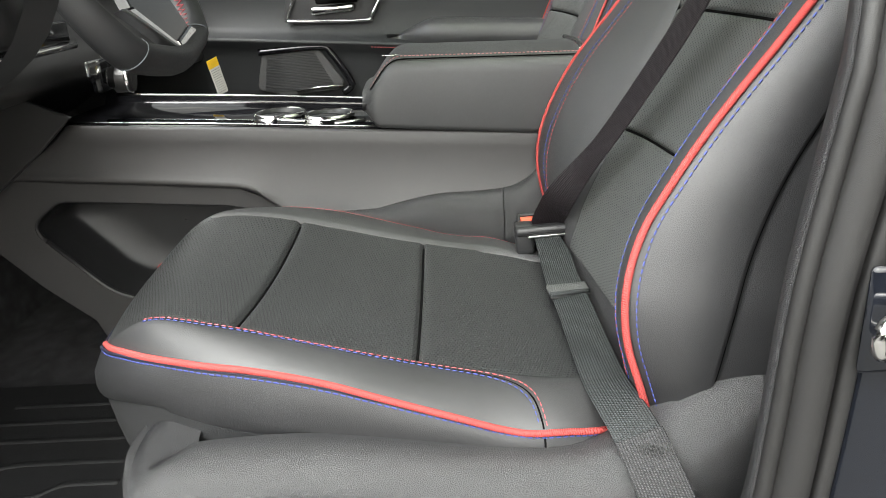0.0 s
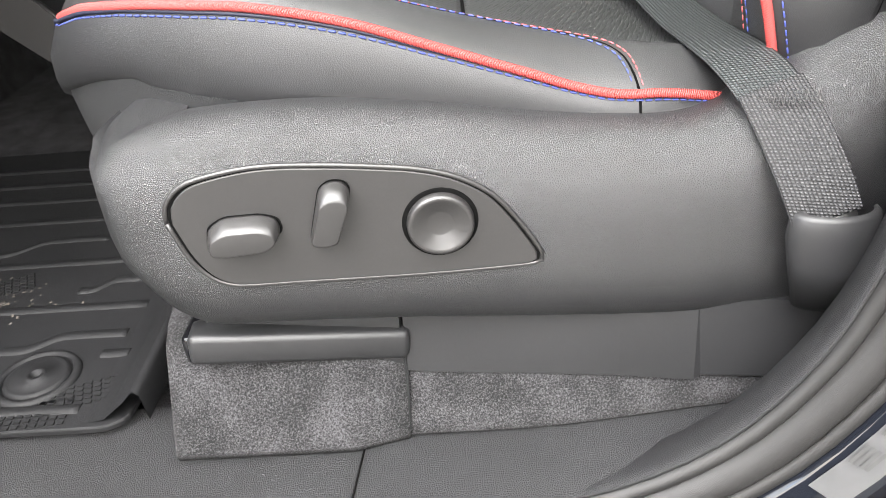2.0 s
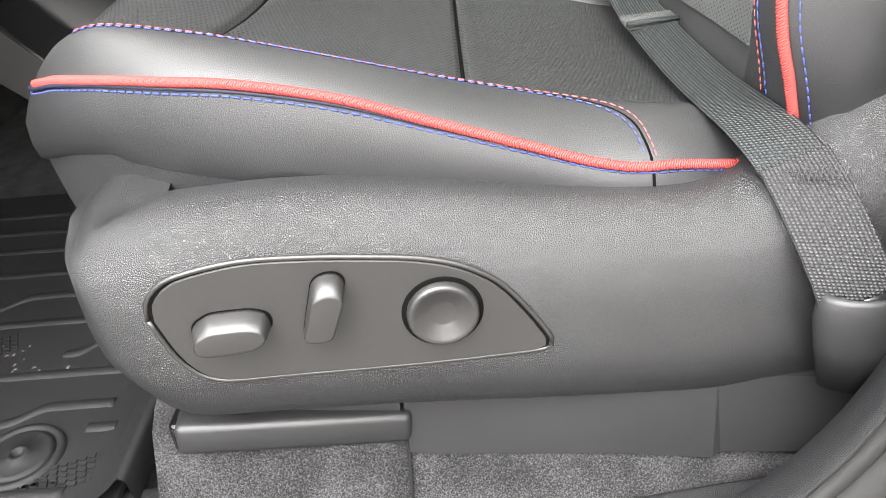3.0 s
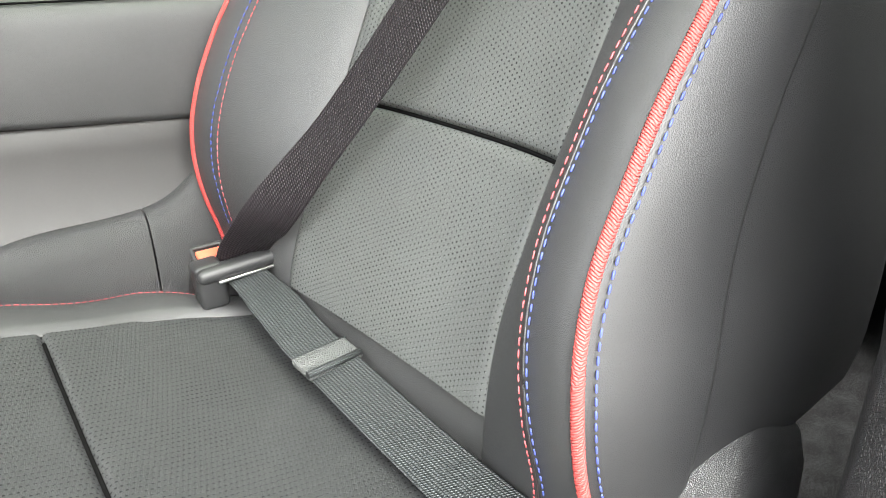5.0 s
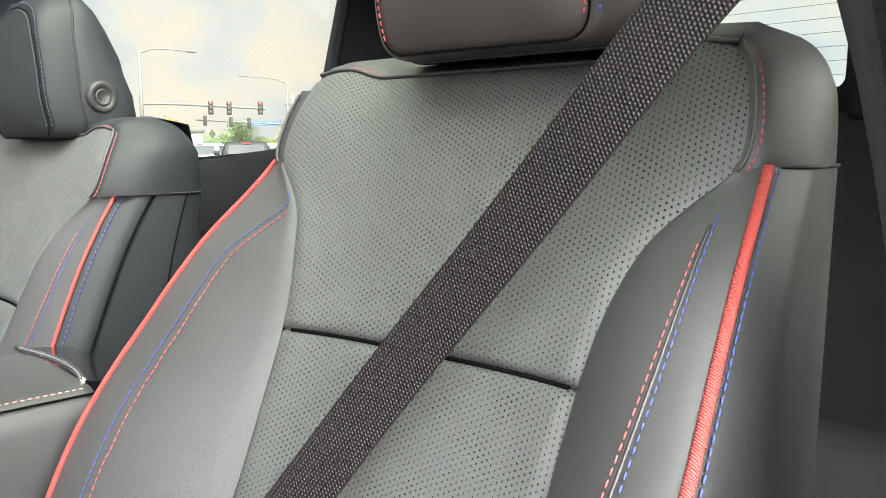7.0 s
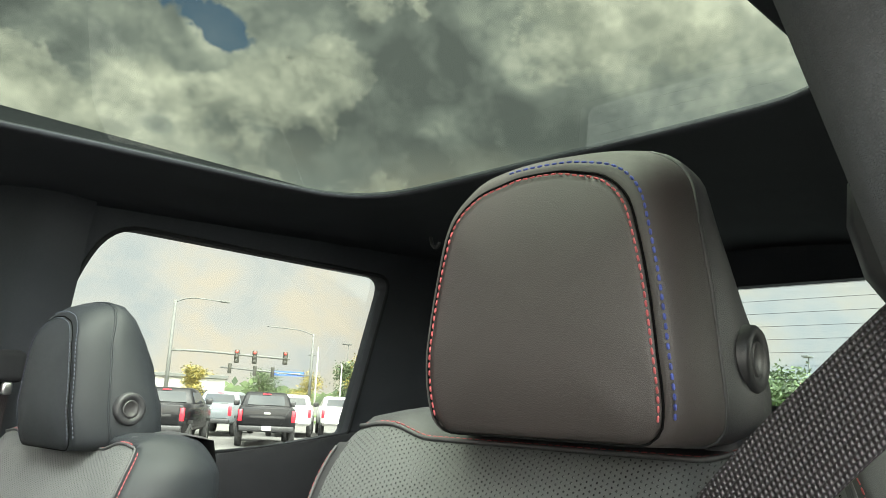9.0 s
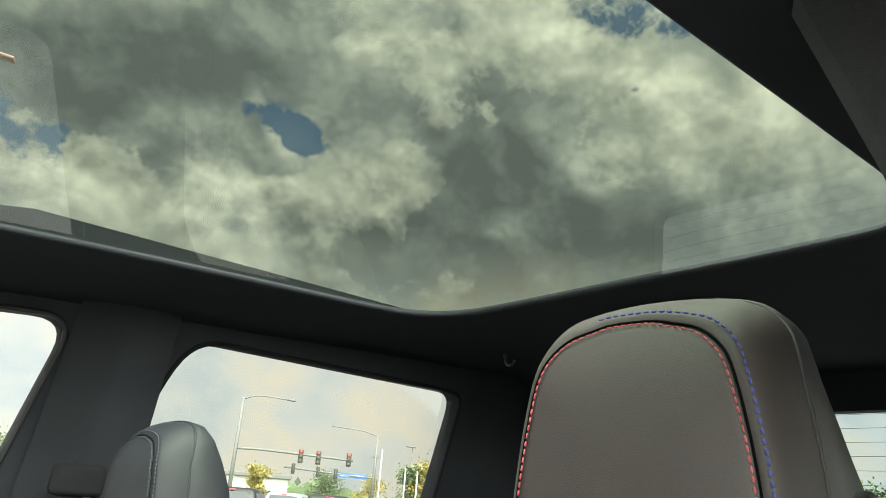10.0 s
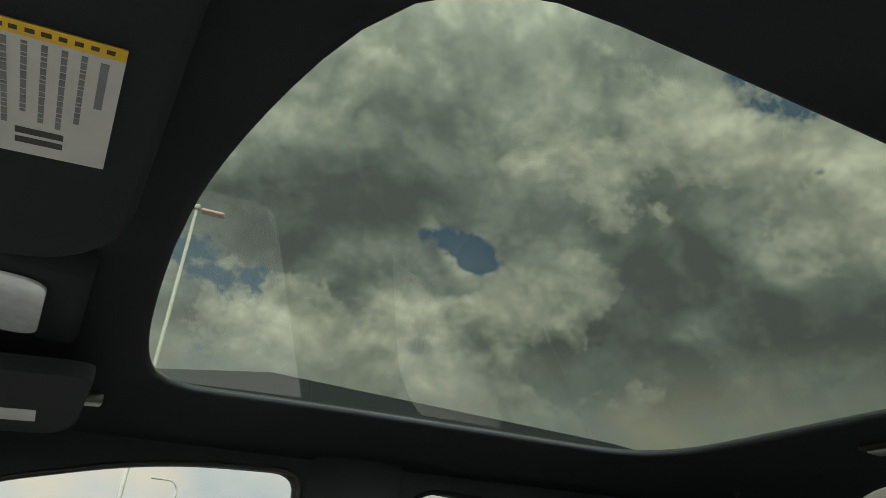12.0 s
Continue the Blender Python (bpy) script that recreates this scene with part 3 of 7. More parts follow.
front_win, rear_win = on_side([(p.x, p.z) for p in FRONT_WIN]), on_side([(p.x, p.z) for p in REAR_WIN])
upper = on_side([(-0.80, 1.50), (-0.36, 2.08), (0.2, 2.18), (1.0, 2.19), (1.78, 2.16), (1.78, 1.50)])
wall_with_windows("wall_east", upper, [front_win, rear_win], (0, -1, 0), "dark grey trimmed upper side of the cab with pillars", HEADLINER, 0.05)
for idx, (loop, mat, text) in enumerate(((front_win, DOOR_GLASS, "clear front passenger door window"), (rear_win, PRIVACY, "tinted rear passenger door window"))):
    bm = bmesh.new()
    bm.faces.new([bm.verts.new(p + Vector((0, 0.03, 0))) for p in loop])
    bmesh.ops.scale(bm, vec=(1.03, 1, 1.03), space=Matrix.Translation(-sum(loop, Vector()) / len(loop)), verts=bm.verts)
    pane = solo("window_%d" % (idx + 2), bm, mat, text, "window", kind="structure")
    pane.visible_shadow = False
    gasket = tube([p + Vector((0, -0.002, 0)) for p in loop] + [loop[0] + Vector((0, -0.002, 0))], 0.005, 6)
    solo("trim", gasket, SEAL if idx == 0 else SHADE, "black rubber seal round the door window", "seal", kind="structure")


# rolled dark top of the rear passenger door under its window
rows = []
for x in steps(0.42, 1.36, 24):
    dz = 0.050 * max(0.0, (x - 0.80) / 0.44) ** 1.4
    rows.append([(x, y, z + dz) for y, z in ((2.172, 1.580), (2.150, 1.578), (2.126, 1.566), (2.112, 1.545), (2.108, 1.50), (2.108, 1.36))])
solo("door_top", thick(loft(rows), 0.003), SHADE, "black rolled top of the rear passenger door below its window", "trim", kind="structure")


def panel_wall(name, corners, label, mat, depth=0.03, inner=(0, 0, 1)):
    return wall_with_windows(name, corners, [], inner, label, mat, depth)


# passenger side lower half behind the door panel, back wall, floor
panel_wall("wall_east_lower", [(-1.0, 2.17, 0.75), (-1.0, 2.17, 1.5), (1.78, 2.17, 1.5), (1.78, 2.17, 0.75)], "plain dark lower side of the cab", DARK, 0.05, (0, -1, 0))
back_out = [Vector(p) for p in ((1.76, 0.50, 0.75), (1.76, 0.50, 1.6), (1.76, 0.62, 2.20), (1.76, 2.05, 2.20), (1.76, 2.17, 1.6), (1.76, 2.17, 0.75))]
back_hole = rounded([(1.76, 1.03, 1.745), (1.76, 1.03, 2.025), (1.76, 1.80, 2.025), (1.76, 1.80, 1.745)], 0.03)
wall_with_windows("wall_south", back_out, [back_hole], (-1, 0, 0), "dark trimmed back wall of the cab", HEADLINER, 0.04)
bm = bmesh.new()
bm.faces.new([bm.verts.new(p + Vector((0.02, 0, 0))) for p in rounded([(1.76, 1.0, 1.72), (1.76, 1.0, 2.05), (1.76, 1.83, 2.05), (1.76, 1.83, 1.72)], 0.03)])
pane = solo("window_4", bm, REAR_GLASS, "tinted rear window with thin heating wires", "window", kind="structure")
pane.visible_shadow = False
bm = bmesh.new()
for k in range(9):
    z = 1.775 + 0.0305 * k
    tube([(1.772, 1.02, z), (1.772, 1.81, z)], 0.0005, 5, bm=bm)
solo("heating_wires", bm, INK, "thin dark heating wires across the rear window", "wires", kind="structure")
bm = plate([Vector((-1.05, 0.50, FLOOR - 0.03)), Vector((-1.05, 2.2, FLOOR - 0.03)), Vector((1.8, 2.2, FLOOR - 0.03)), Vector((1.8, 0.50, FLOOR - 0.03))], (0, 0, 1), 0.012)
solo("floor", bm, CARPET, "dark grey carpeted cab floor", "floor", kind="structure", smooth=False)
# toe board and the shell ahead of the dash
panel_wall("wall_north", [(-1.0, 0.5, 0.75), (-1.0, 0.5, 1.52), (-1.0, 2.17, 1.52), (-1.0, 2.17, 0.75)], "dark toe board under the dash", CARPET, 0.05, (1, 0, 0))
# driver side behind the front doorway: closed rear door
rear_door = [(0.46, 0.47, 0.75), (0.46, 0.47, 1.58), (0.50, 0.60, 2.16), (1.78, 0.60, 2.16), (1.78, 0.47, 1.58), (1.78, 0.47, 0.75)]
hole_y = lambda z: 0.47 + (z - 1.58) * 0.27
rw = [Vector((p.x, hole_y(p.z - 0.075), p.z - 0.075)) for p in REAR_WIN]
wall_with_windows("wall_west", [Vector((p[0], 0.47 if p[2] <= 1.58 else hole_y(p[2]), p[2])) for p in rear_door], [rw], (0, 1, 0), "dark trimmed side behind the driver's doorway", SHADE, 0.05)
bm = bmesh.new()
bm.faces.new([bm.verts.new(p + Vector((0, -0.02, 0))) for p in rw])
pane = solo("window_5", bm, PRIVACY, "tinted rear door window on the driver's side", "window", kind="structure")
pane.visible_shadow = False


# ---- driver's doorway: pillar, seal and sill ----
def doorway_line(off, y):
    """The curve of the door opening: along the sill, round the corner and up the pillar."""
    pts = [(-1.0, 0.775), (-0.6, 0.772), (-0.25, 0.772), (-0.05, 0.776), (0.071, 0.795), (0.158, 0.843), (0.212, 0.912), (0.240, 0.983), (0.257, 1.07), (0.264, 1.15), (0.272, 1.28), (0.288, 1.40),
           (0.302, 1.50), (0.318, 1.62), (0.335, 1.76), (0.350, 1.90), (0.36, 2.0)]
    line = curve([(x, 0, z) for x, z in pts], n=90)
    out = []
    for p, t in zip(line, tangents(line)):
        n = Vector((t.z, 0, -t.x))
        lean = max(0.0, p.z - 1.45) * 0.26
        q = p + n * off
        out.append(Vector((q.x, y + lean, q.z)))
    return out


def build_pillar():
    def skin(profile):
        return loft([list(r) for r in zip(*[doorway_line(o, y) for o, y in profile])])

    def bow(o, y, r, a0, a1, n):
        return [(o - r * math.cos(radians(a0 + (a1 - a0) * k / n)), y - r * math.sin(radians(a0 + (a1 - a0) * k / n))) for k in range(n + 1)]

    pillar = thing("door_pillar", "dark grey textured centre pillar and sill trim of the doorway", "pillar", kind="structure")
    part("trim_panel", thick(skin([(0.13, 0.600), (0.070, 0.598), (0.038, 0.594), (0.028, 0.586), (0.018, 0.566), (0.012, 0.550), (0.010, 0.540)]), 0.003), SILL, pillar)
    part("seal_bead", skin(bow(0.0175, 0.541, 0.0072, -30, 200, 10)), SEAL, pillar, "raised bead of the rubber seal")
    part("weather_seal", skin([(0.022, 0.545), (0.0245, 0.537), (0.029, 0.5305), (0.036, 0.5265), (0.044, 0.525), (0.049, 0.527), (0.0512, 0.534), (0.0512, 0.540)]), SEAL, pillar, "soft grey rubber door seal")
    part("shadow_line", skin([(0.0512, 0.536), (0.0545, 0.5365)]), BLACK_GAP, pillar)
    part("seal_lip", skin([(0.0545, 0.540), (0.0545, 0.531), (0.057, 0.5275), (0.064, 0.5265), (0.067, 0.529), (0.067, 0.534)]), SEAL, pillar, "outer lip of the rubber seal")
    part("painted_jamb", thick(skin([(0.066, 0.532), (0.070, 0.523), (0.105, 0.518), (0.125, 0.506), (0.19, 0.500), (0.24, 0.47)]), 0.002), PAINT, pillar, "glossy black painted door jamb")
    return pillar


build_pillar()


def build_open_door():
    """The driver's door, swung open ahead of the doorway; unseen, added to block light from ahead."""
    swing = Matrix.Translation((-1.02, 0.50, 0.0)) @ Matrix.Rotation(radians(-112), 4, "Z")
    door = thing("door_1", "unseen open driver's door with a dark inner panel", "door", kind="structure", m=swing)
    rows = [[(x, 0.03, 0.66), (x, 0.055, 0.72), (x, 0.07, 1.00), (x, 0.095, 1.20), (x, 0.120, 1.27), (x, 0.085, 1.31), (x, 0.075, 1.50), (x, 0.05, 1.56), (x, -0.03, 1.57), (x, -0.075, 1.40), (x, -0.09, 1.10), (x, -0.06, 0.66)] for x in steps(0.02, 1.14, 16)]
    part("panel", loft(rows, closed=True, caps=True), DOOR_SKIN, door, "dark inner door panel")
    part("window_frame", tube(curve([(0.04, 0, 1.56), (0.34, 0, 1.84), (0.62, 0.0, 1.97), (0.98, 0.0, 1.99), (1.10, 0.0, 1.95), (1.13, 0.0, 1.56)], n=60), 0.026, 8), SEAL, door, "black window frame")


build_open_door()
# raised lower shroud of the pillar beside the seat
lower = []
for z, x0, x1, y in ((0.80, 0.45, 0.58, 0.650), (1.00, 0.440, 0.57, 0.648), (1.14, 0.412, 0.56, 0.645), (1.232, 0.391, 0.55, 0.644), (1.30, 0.376, 0.54, 0.643), (1.333, 0.372, 0.53, 0.640), (1.350, 0.386, 0.52, 0.630), (1.356, 0.40, 0.51, 0.60)):
    lower.append([(x0 - 0.012, 0.56, z), (x0 - 0.006, y - 0.030, z), (x0 + 0.012, y - 0.006, z), (x0 + 0.05, y, z), ((x0 + x1) / 2, y + 0.002, z), (x1 - 0.02, y - 0.004, z), (x1, y - 0.03, z), (x1, 0.52, z)])
solo("pillar_shroud", loft(lower, caps=True), SHROUD, "grained grey plastic lower shroud of the centre pillar", "trim", kind="structure")
upper_rows = []
for z, x0, x1, y in ((1.33, 0.42, 0.50, 0.640), (1.50, 0.42, 0.50, 0.655), (1.55, 0.412, 0.50, 0.660), (1.60, 0.402, 0.50, 0.668), (1.65, 0.387, 0.505, 0.676), (1.70, 0.370, 0.51, 0.687), (1.76, 0.352, 0.515, 0.702), (1.84, 0.340, 0.52, 0.722), (1.94, 0.335, 0.54, 0.750), (2.06, 0.335, 0.56, 0.79)):
    upper_rows.append([(x0 - 0.01, y - 0.09, z), (x0, y - 0.035, z), (x0 + 0.008, y - 0.012, z), (x0 + 0.03, y, z), ((x0 + x1) / 2, y + 0.003, z), (x1 - 0.02, y - 0.002, z), (x1, y - 0.03, z), (x1, y - 0.10, z)])
solo("pillar_cover", loft(upper_rows, caps=True), PILLAR_CLOTH, "grey cloth upper cover of the centre pillar", "trim", kind="structure")


# ---- seats ----
CUSH_HALF = table([(-0.432, 0.0), (-0.428, 0.045), (-0.420, 0.078), (-0.405, 0.114), (-0.378, 0.154), (-0.335, 0.196), (-0.28, 0.228), (-0.22, 0.250), (-0.132, 0.267), (-0.046, 0.2755), (0.031, 0.280), (0.085, 0.284), (0.13, 0.276), (0.16, 0.262), (0.22, 0.245)])
CUSH_PIPE = table([(-0.432, 1.108), (-0.42, 1.120), (-0.40, 1.138), (-0.378, 1.148), (-0.35, 1.157), (-0.30, 1.163), (-0.25, 1.164), (-0.20, 1.161), (-0.132, 1.147), (-0.07, 1.125), (0.0, 1.099), (0.031, 1.087), (0.06, 1.079), (0.08, 1.0765), (0.10, 1.0750), (0.13, 1.068), (0.16, 1.058), (0.22, 1.040)])
CUSH_MID = table([(-0.432, 1.106), (-0.42, 1.126), (-0.40, 1.144), (-0.36, 1.159), (-0.30, 1.160), (-0.23, 1.148), (-0.13, 1.118), (-0.03, 1.090), (0.10, 1.060), (0.22, 1.036)])
CUSH_EDGE = table([(-0.432, 1.0), (-0.40, 1.0), (-0.37, 0.93), (-0.33, 0.84), (-0.28, 0.78), (-0.2, 0.74), (0.0, 0.70), (0.22, 0.70)])
BACK_MID = table([(1.05, 0.205), (1.12, 0.222), (1.20, 0.256), (1.285, 0.299), (1.447, 0.377), (1.56, 0.424), (1.64, 0.455), (1.685, 0.480), (1.70, 0.494)])
BACK_PIPE = table([(1.06, 0.202), (1.12, 0.182), (1.16, 0.170), (1.20, 0.166), (1.24, 0.172), (1.28, 0.187), (1.32, 0.212), (1.36, 0.240), (1.40, 0.271), (1.44, 0.304), (1.48, 0.336), (1.52, 0.370), (1.56, 0.408), (1.605, 0.452), (1.64, 0.475), (1.70, 0.51)])
BACK_IN = table([(1.05, 0.150), (1.12, 0.146), (1.20, 0.142), (1.285, 0.144), (1.38, 0.147), (1.447, 0.151), (1.49, 0.158), (1.527, 0.170), (1.55, 0.182), (1.572, 0.202), (1.59, 0.222), (1.605, 0.234), (1.63, 0.236), (1.66, 0.231), (1.685, 0.221), (1.70, 0.205)])
BACK_OUT = table([(1.05, 0.260), (1.12, 0.273), (1.16, 0.274), (1.20, 0.272), (1.24, 0.266), (1.28, 0.261), (1.32, 0.258), (1.36, 0.255), (1.46, 0.252), (1.605, 0.247), (1.64, 0.246), (1.68, 0.232), (1.70, 0.21)])
# the driver's inboard bolster is the wider one
INNER_PIPE = table([(1.06, 0.228), (1.12, 0.217), (1.16, 0.207), (1.20, 0.202), (1.24, 0.205), (1.28, 0.217), (1.32, 0.236), (1.36, 0.260), (1.40, 0.291), (1.44, 0.324), (1.48, 0.354), (1.52, 0.386), (1.56, 0.424), (1.605, 0.458), (1.64, 0.475), (1.70, 0.51)])
INNER_OUT = table([(1.05, 0.290), (1.12, 0.303), (1.20, 0.306), (1.28, 0.307), (1.36, 0.306), (1.42, 0.303), (1.48, 0.293), (1.54, 0.276), (1.605, 0.248), (1.64, 0.246), (1.68, 0.232), (1.70, 0.21)])


# the passenger's backrest has flatter bolsters
FLAT_PIPE = table([(1.06, 0.255), (1.20, 0.292), (1.30, 0.325), (1.40, 0.363), (1.455, 0.386), (1.507, 0.410), (1.556, 0.437), (1.605, 0.468), (1.64, 0.485), (1.70, 0.51)])
FORM = [BACK_PIPE, BACK_OUT, INNER_PIPE, INNER_OUT]


def cushion_point(x, t):
    """A point of the cushion's top, t from -1 to 1 across."""
    half, edge = CUSH_HALF(x), CUSH_EDGE(x)
    gx = x if x > -0.25 else -0.25 + (x + 0.25) * 0.90
    mid, pipe = CUSH_MID(x), CUSH_PIPE(x)
    a = abs(t)
    fade = ease(-0.425, -0.30, x)
    if a <= edge:
        s = a / edge
        z = mid + fade * (0.015 + 0.012 * s * s) + (1 - fade) * (pipe - mid) * s * s
    else:
        s = (a - edge) / max(1e-6, 1 - edge)
        rim = mid + 0.027 * fade + (1 - fade) * (pipe - mid) * 1.0
        z = rim + (pipe - rim) * s + 0.014 * fade * math.sin(math.pi * min(1, s * 0.96 + 0.04)) ** 0.8
    return Vector((gx, t * half, z))


def sink(v, lo, hi, width=0.008, depth=0.0080):
    """How far a padded panel falls away towards its seams."""
    d = min(abs(v - lo), abs(hi - v))
    return depth * (1 - min(1.0, d / width)) ** 2


def add_stitch_rows(parent, line_red, line_blue):
    part("stitching", stitches(line_red, 0.0052, 0.0022, 0.0007), RED_THREAD, parent, "red top stitching")
    part("stitching", stitches(line_blue, 0.0050, 0.0026, 0.0008), BLUE_THREAD, parent, "blue top stitching")


SHEAR = table([(-0.432, 0.0), (-0.36, 0.02), (-0.21, 0.105), (-0.022, 0.085), (0.21, 0.0)])


def build_cushion(seat):
    cuts = [-0.4315, -0.210, -0.022, 0.21]
    for lo, hi in zip(cuts, cuts[1:]):
        n = 60 if lo < -0.4 else 30
        xs = [lo + (hi - lo) * (i / (n - 1)) ** (1.8 if lo < -0.4 else 1.0) for i in range(n)]
        xs = sorted(set([lo, lo + 0.002, lo + 0.005, hi - 0.005, hi - 0.002, hi] + xs)) if lo > -0.4 else sorted(set(xs + [hi - 0.005, hi - 0.002]))
        rows = []
        for x in xs:
            e = CUSH_EDGE(x)
            row = []
            for k in range(41):
                t = -e + 2 * e * k / 40
                p = cushion_point(x + SHEAR(x) * t * CUSH_HALF(x), t)
                d = sink(x, lo if lo > -0.4 else -9, hi)
                d = max(d, sink(t * CUSH_HALF(x), -e * CUSH_HALF(x), e * CUSH_HALF(x), 0.005, 0.003) if x > -0.33 else 0)
                row.append(p - Vector((0, 0, d)))
            rows.append(row)
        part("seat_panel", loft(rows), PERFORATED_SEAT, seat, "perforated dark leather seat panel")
        if hi < 0.1:
            part("seam", tube([p + Vector((0, 0, 0.0022)) for p in rows[-1][1:-1]], 0.0020, 6), BLACK_GAP, seat)
    bottom = [[cushion_point(x, -0.9 + 0.06 * k) - Vector((0, 0, 0.012)) for k in range(31)] for x in steps(-0.40, 0.22, 20)]
    part("seat_base", loft(bottom), BLACK_GAP, seat)
    xs = [-0.40 + 0.615 * (i / 59) for i in range(60)]
    for side in (-1, 1):
        rows = []
        for x in xs:
            e = CUSH_EDGE(x)
            rows.append([cushion_point(x, side * (e + (1 - e) * k / 14)) - Vector((0, 0, 0.003 if k == 0 else 0)) for k in range(15)])
        part("bolster", loft(rows), LEATHER, seat, "smooth charcoal leather bolster")
        pipe_x = [-0.405 + 0.605 * i / 40 for i in range(41)]
        line = curve([cushion_point(x, side) + Vector((0, side * 0.002, 0.0)) for x in pipe_x], step=0.0007)
        part("piping", tube(line, 0.0036 if side < 0 else 0.0024, 8, 0.05, 2), RED_CORD, seat, "ribbed red piping")
        edge = lambda x, w: cushion_point(x, side * (CUSH_EDGE(x) + (1 - CUSH_EDGE(x)) * w)) + Vector((0, 0, 0.0009))
        if side > 0:
            # the inboard bolster carries one red row close to its piping
            part("stitching", stitches([edge(x, 0.74) for x in steps(-0.36, 0.19, 40)], 0.0052, 0.0017, 0.0006), RED_THREAD, seat, "red top stitching")
            continue
        red = [edge(x, 0.20) for x in steps(-0.33, 0.035, 30)] + [edge(0.058, 0.25), edge(0.074, 0.38), edge(0.083, 0.58), edge(0.086, 0.8), edge(0.087, 0.97)]
        blue = [edge(x, 0.30) for x in steps(-0.33, 0.025, 30)] + [edge(0.048, 0.35), edge(0.064, 0.46), edge(0.074, 0.62), edge(0.078, 0.82), edge(0.079, 0.97)]
        add_stitch_rows(seat, red, blue)
        part("seam", tube(curve([p.lerp(q, 0.5) - Vector((0, 0, 0.0012)) for p, q in zip(red, blue)], n=120), 0.0011, 5), BLACK_GAP, seat)
    # facing below the piping: round the front from one rear corner to the other
    plan = [(x, -1) for x in reversed([-0.4318 + 0.62 * (i / 45) ** 2 for i in range(46)])]
    plan += [(x, 1) for x in [-0.4318 + 0.62 * (i / 45) ** 2 for i in range(46)]]
    low = table([(-0.45, 1.118), (-0.32, 1.122), (-0.28, 1.118), (-0.17, 1.104), (-0.05, 1.086), (0.07, 1.062), (0.2, 1.045)])
    facing, skirt, blue = [], [], []
    for x, s in plan:
        top = cushion_point(x, s)
        out = Vector((-0.020 * ease(-0.24, -0.43, x), s * (0.003 - 0.001 * ease(-0.28, -0.43, x)), 0))
        zb = min(low(x) - 0.017, top.z - 0.012)
        if x < -0.30:
            zb = top.z - 0.054 - 0.010 * ease(-0.3, -0.43, x)
        foot = Vector((top.x, top.y, zb)) + out
        mid = top.lerp(foot, 0.5) + Vector((out.x * 0.45, s * 0.005, 0))
        b1 = top.lerp(mid, 0.22) + Vector((0, s * 0.001, -0.001))
        facing.append([top + Vector((0, 0, -0.002)), top.lerp(mid, 0.3) + out * 0.12, mid, mid.lerp(foot, 0.6) + out * 0.10, foot, foot - out * 0.35 - Vector((0, 0, 0.003))])
        skirt.append([foot - out * 0.30 + Vector((0, 0, 0.002)), foot - out * 0.42 - Vector((0, 0, 0.018)), foot - out * 0.60 - Vector((0, 0, 0.045)), foot - out * 0.9 - Vector((0, 0, 0.075))])
        blue.append(b1 + out * 0.10)
    tail = min(range(46), key=lambda i: abs(plan[i][0] - 0.095))
    part("seam", tube(curve(facing[tail][:5], n=24), 0.0012, 5), BLACK_GAP, seat)
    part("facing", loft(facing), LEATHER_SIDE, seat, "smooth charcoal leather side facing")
    part("skirt", loft(skirt), FABRIC, seat, "dark twill skirt under the cushion")
    half = [p for p, (x, s) in zip(blue, plan) if s < 0]
    part("stitching", stitches(half, 0.0056, 0.0018, 0.0010), BLUE_THREAD, seat, "blue top stitching")
    part("seam", tube(curve([p + Vector((0, 0.001, 0.0035)) for p in half], n=160), 0.0018, 5), NAVY, seat)
    other = [p for p, (x, s) in zip(blue, plan) if s > 0]
    part("stitching", stitches(other, 0.0052, 0.0018, 0.0007), BLUE_THREAD, seat, "blue top stitching")


def back_point(z, t):
    """A point of the backrest's front: |t| up to 0.5 the insert, beyond it the bolster out to the piping."""
    a, s = abs(t), (1 if t >= 0 else -1)
    xi, wi = BACK_MID(z), BACK_IN(z)
    xp, wo = (FORM[2](z), FORM[3](z)) if s > 0 else (FORM[0](z), FORM[1](z))
    if a <= 0.5:
        u = a / 0.5
        return Vector((xi - 0.012 * u ** 3 * ease(1.05, 1.2, z) * (1 - ease(1.5, 1.6, z)), s * wi * u, z))
    u = (a - 0.5) / 0.5
    flare = 1 - ease(1.50, 1.605, z)
    x0 = xi - 0.012 * flare * ease(1.05, 1.2, z)
    bulge = (0.008 if s < 0 else 0.001) * flare * math.sin(math.pi * u ** 0.85) ** 0.9
    x = x0 + (xp - x0) * (1 - (1 - u) ** (1.7 if s < 0 else 2.1)) - bulge
    return Vector((x, s * (wi + (wo - wi) * u), z))


DEEP = table([(1.05, 0.585), (1.19, 0.588), (1.30, 0.590), (1.38, 0.594), (1.50, 0.602), (1.60, 0.610)])


def top_dip(y):
    """How far the top edge sinks under the headrest and a little at its ends."""
    return 0.011 * ease(0.175, 0.125, abs(y)) + 0.004 * ease(0.185, 0.214, abs(y))


# how far the stitch rows keep from the piping, by height
ROW_OUT = table([(1.05, 1.0), (1.14, 1.05), (1.22, 1.30), (1.34, 1.35), (1.42, 1.10), (1.50, 0.82), (1.60, 0.60)])


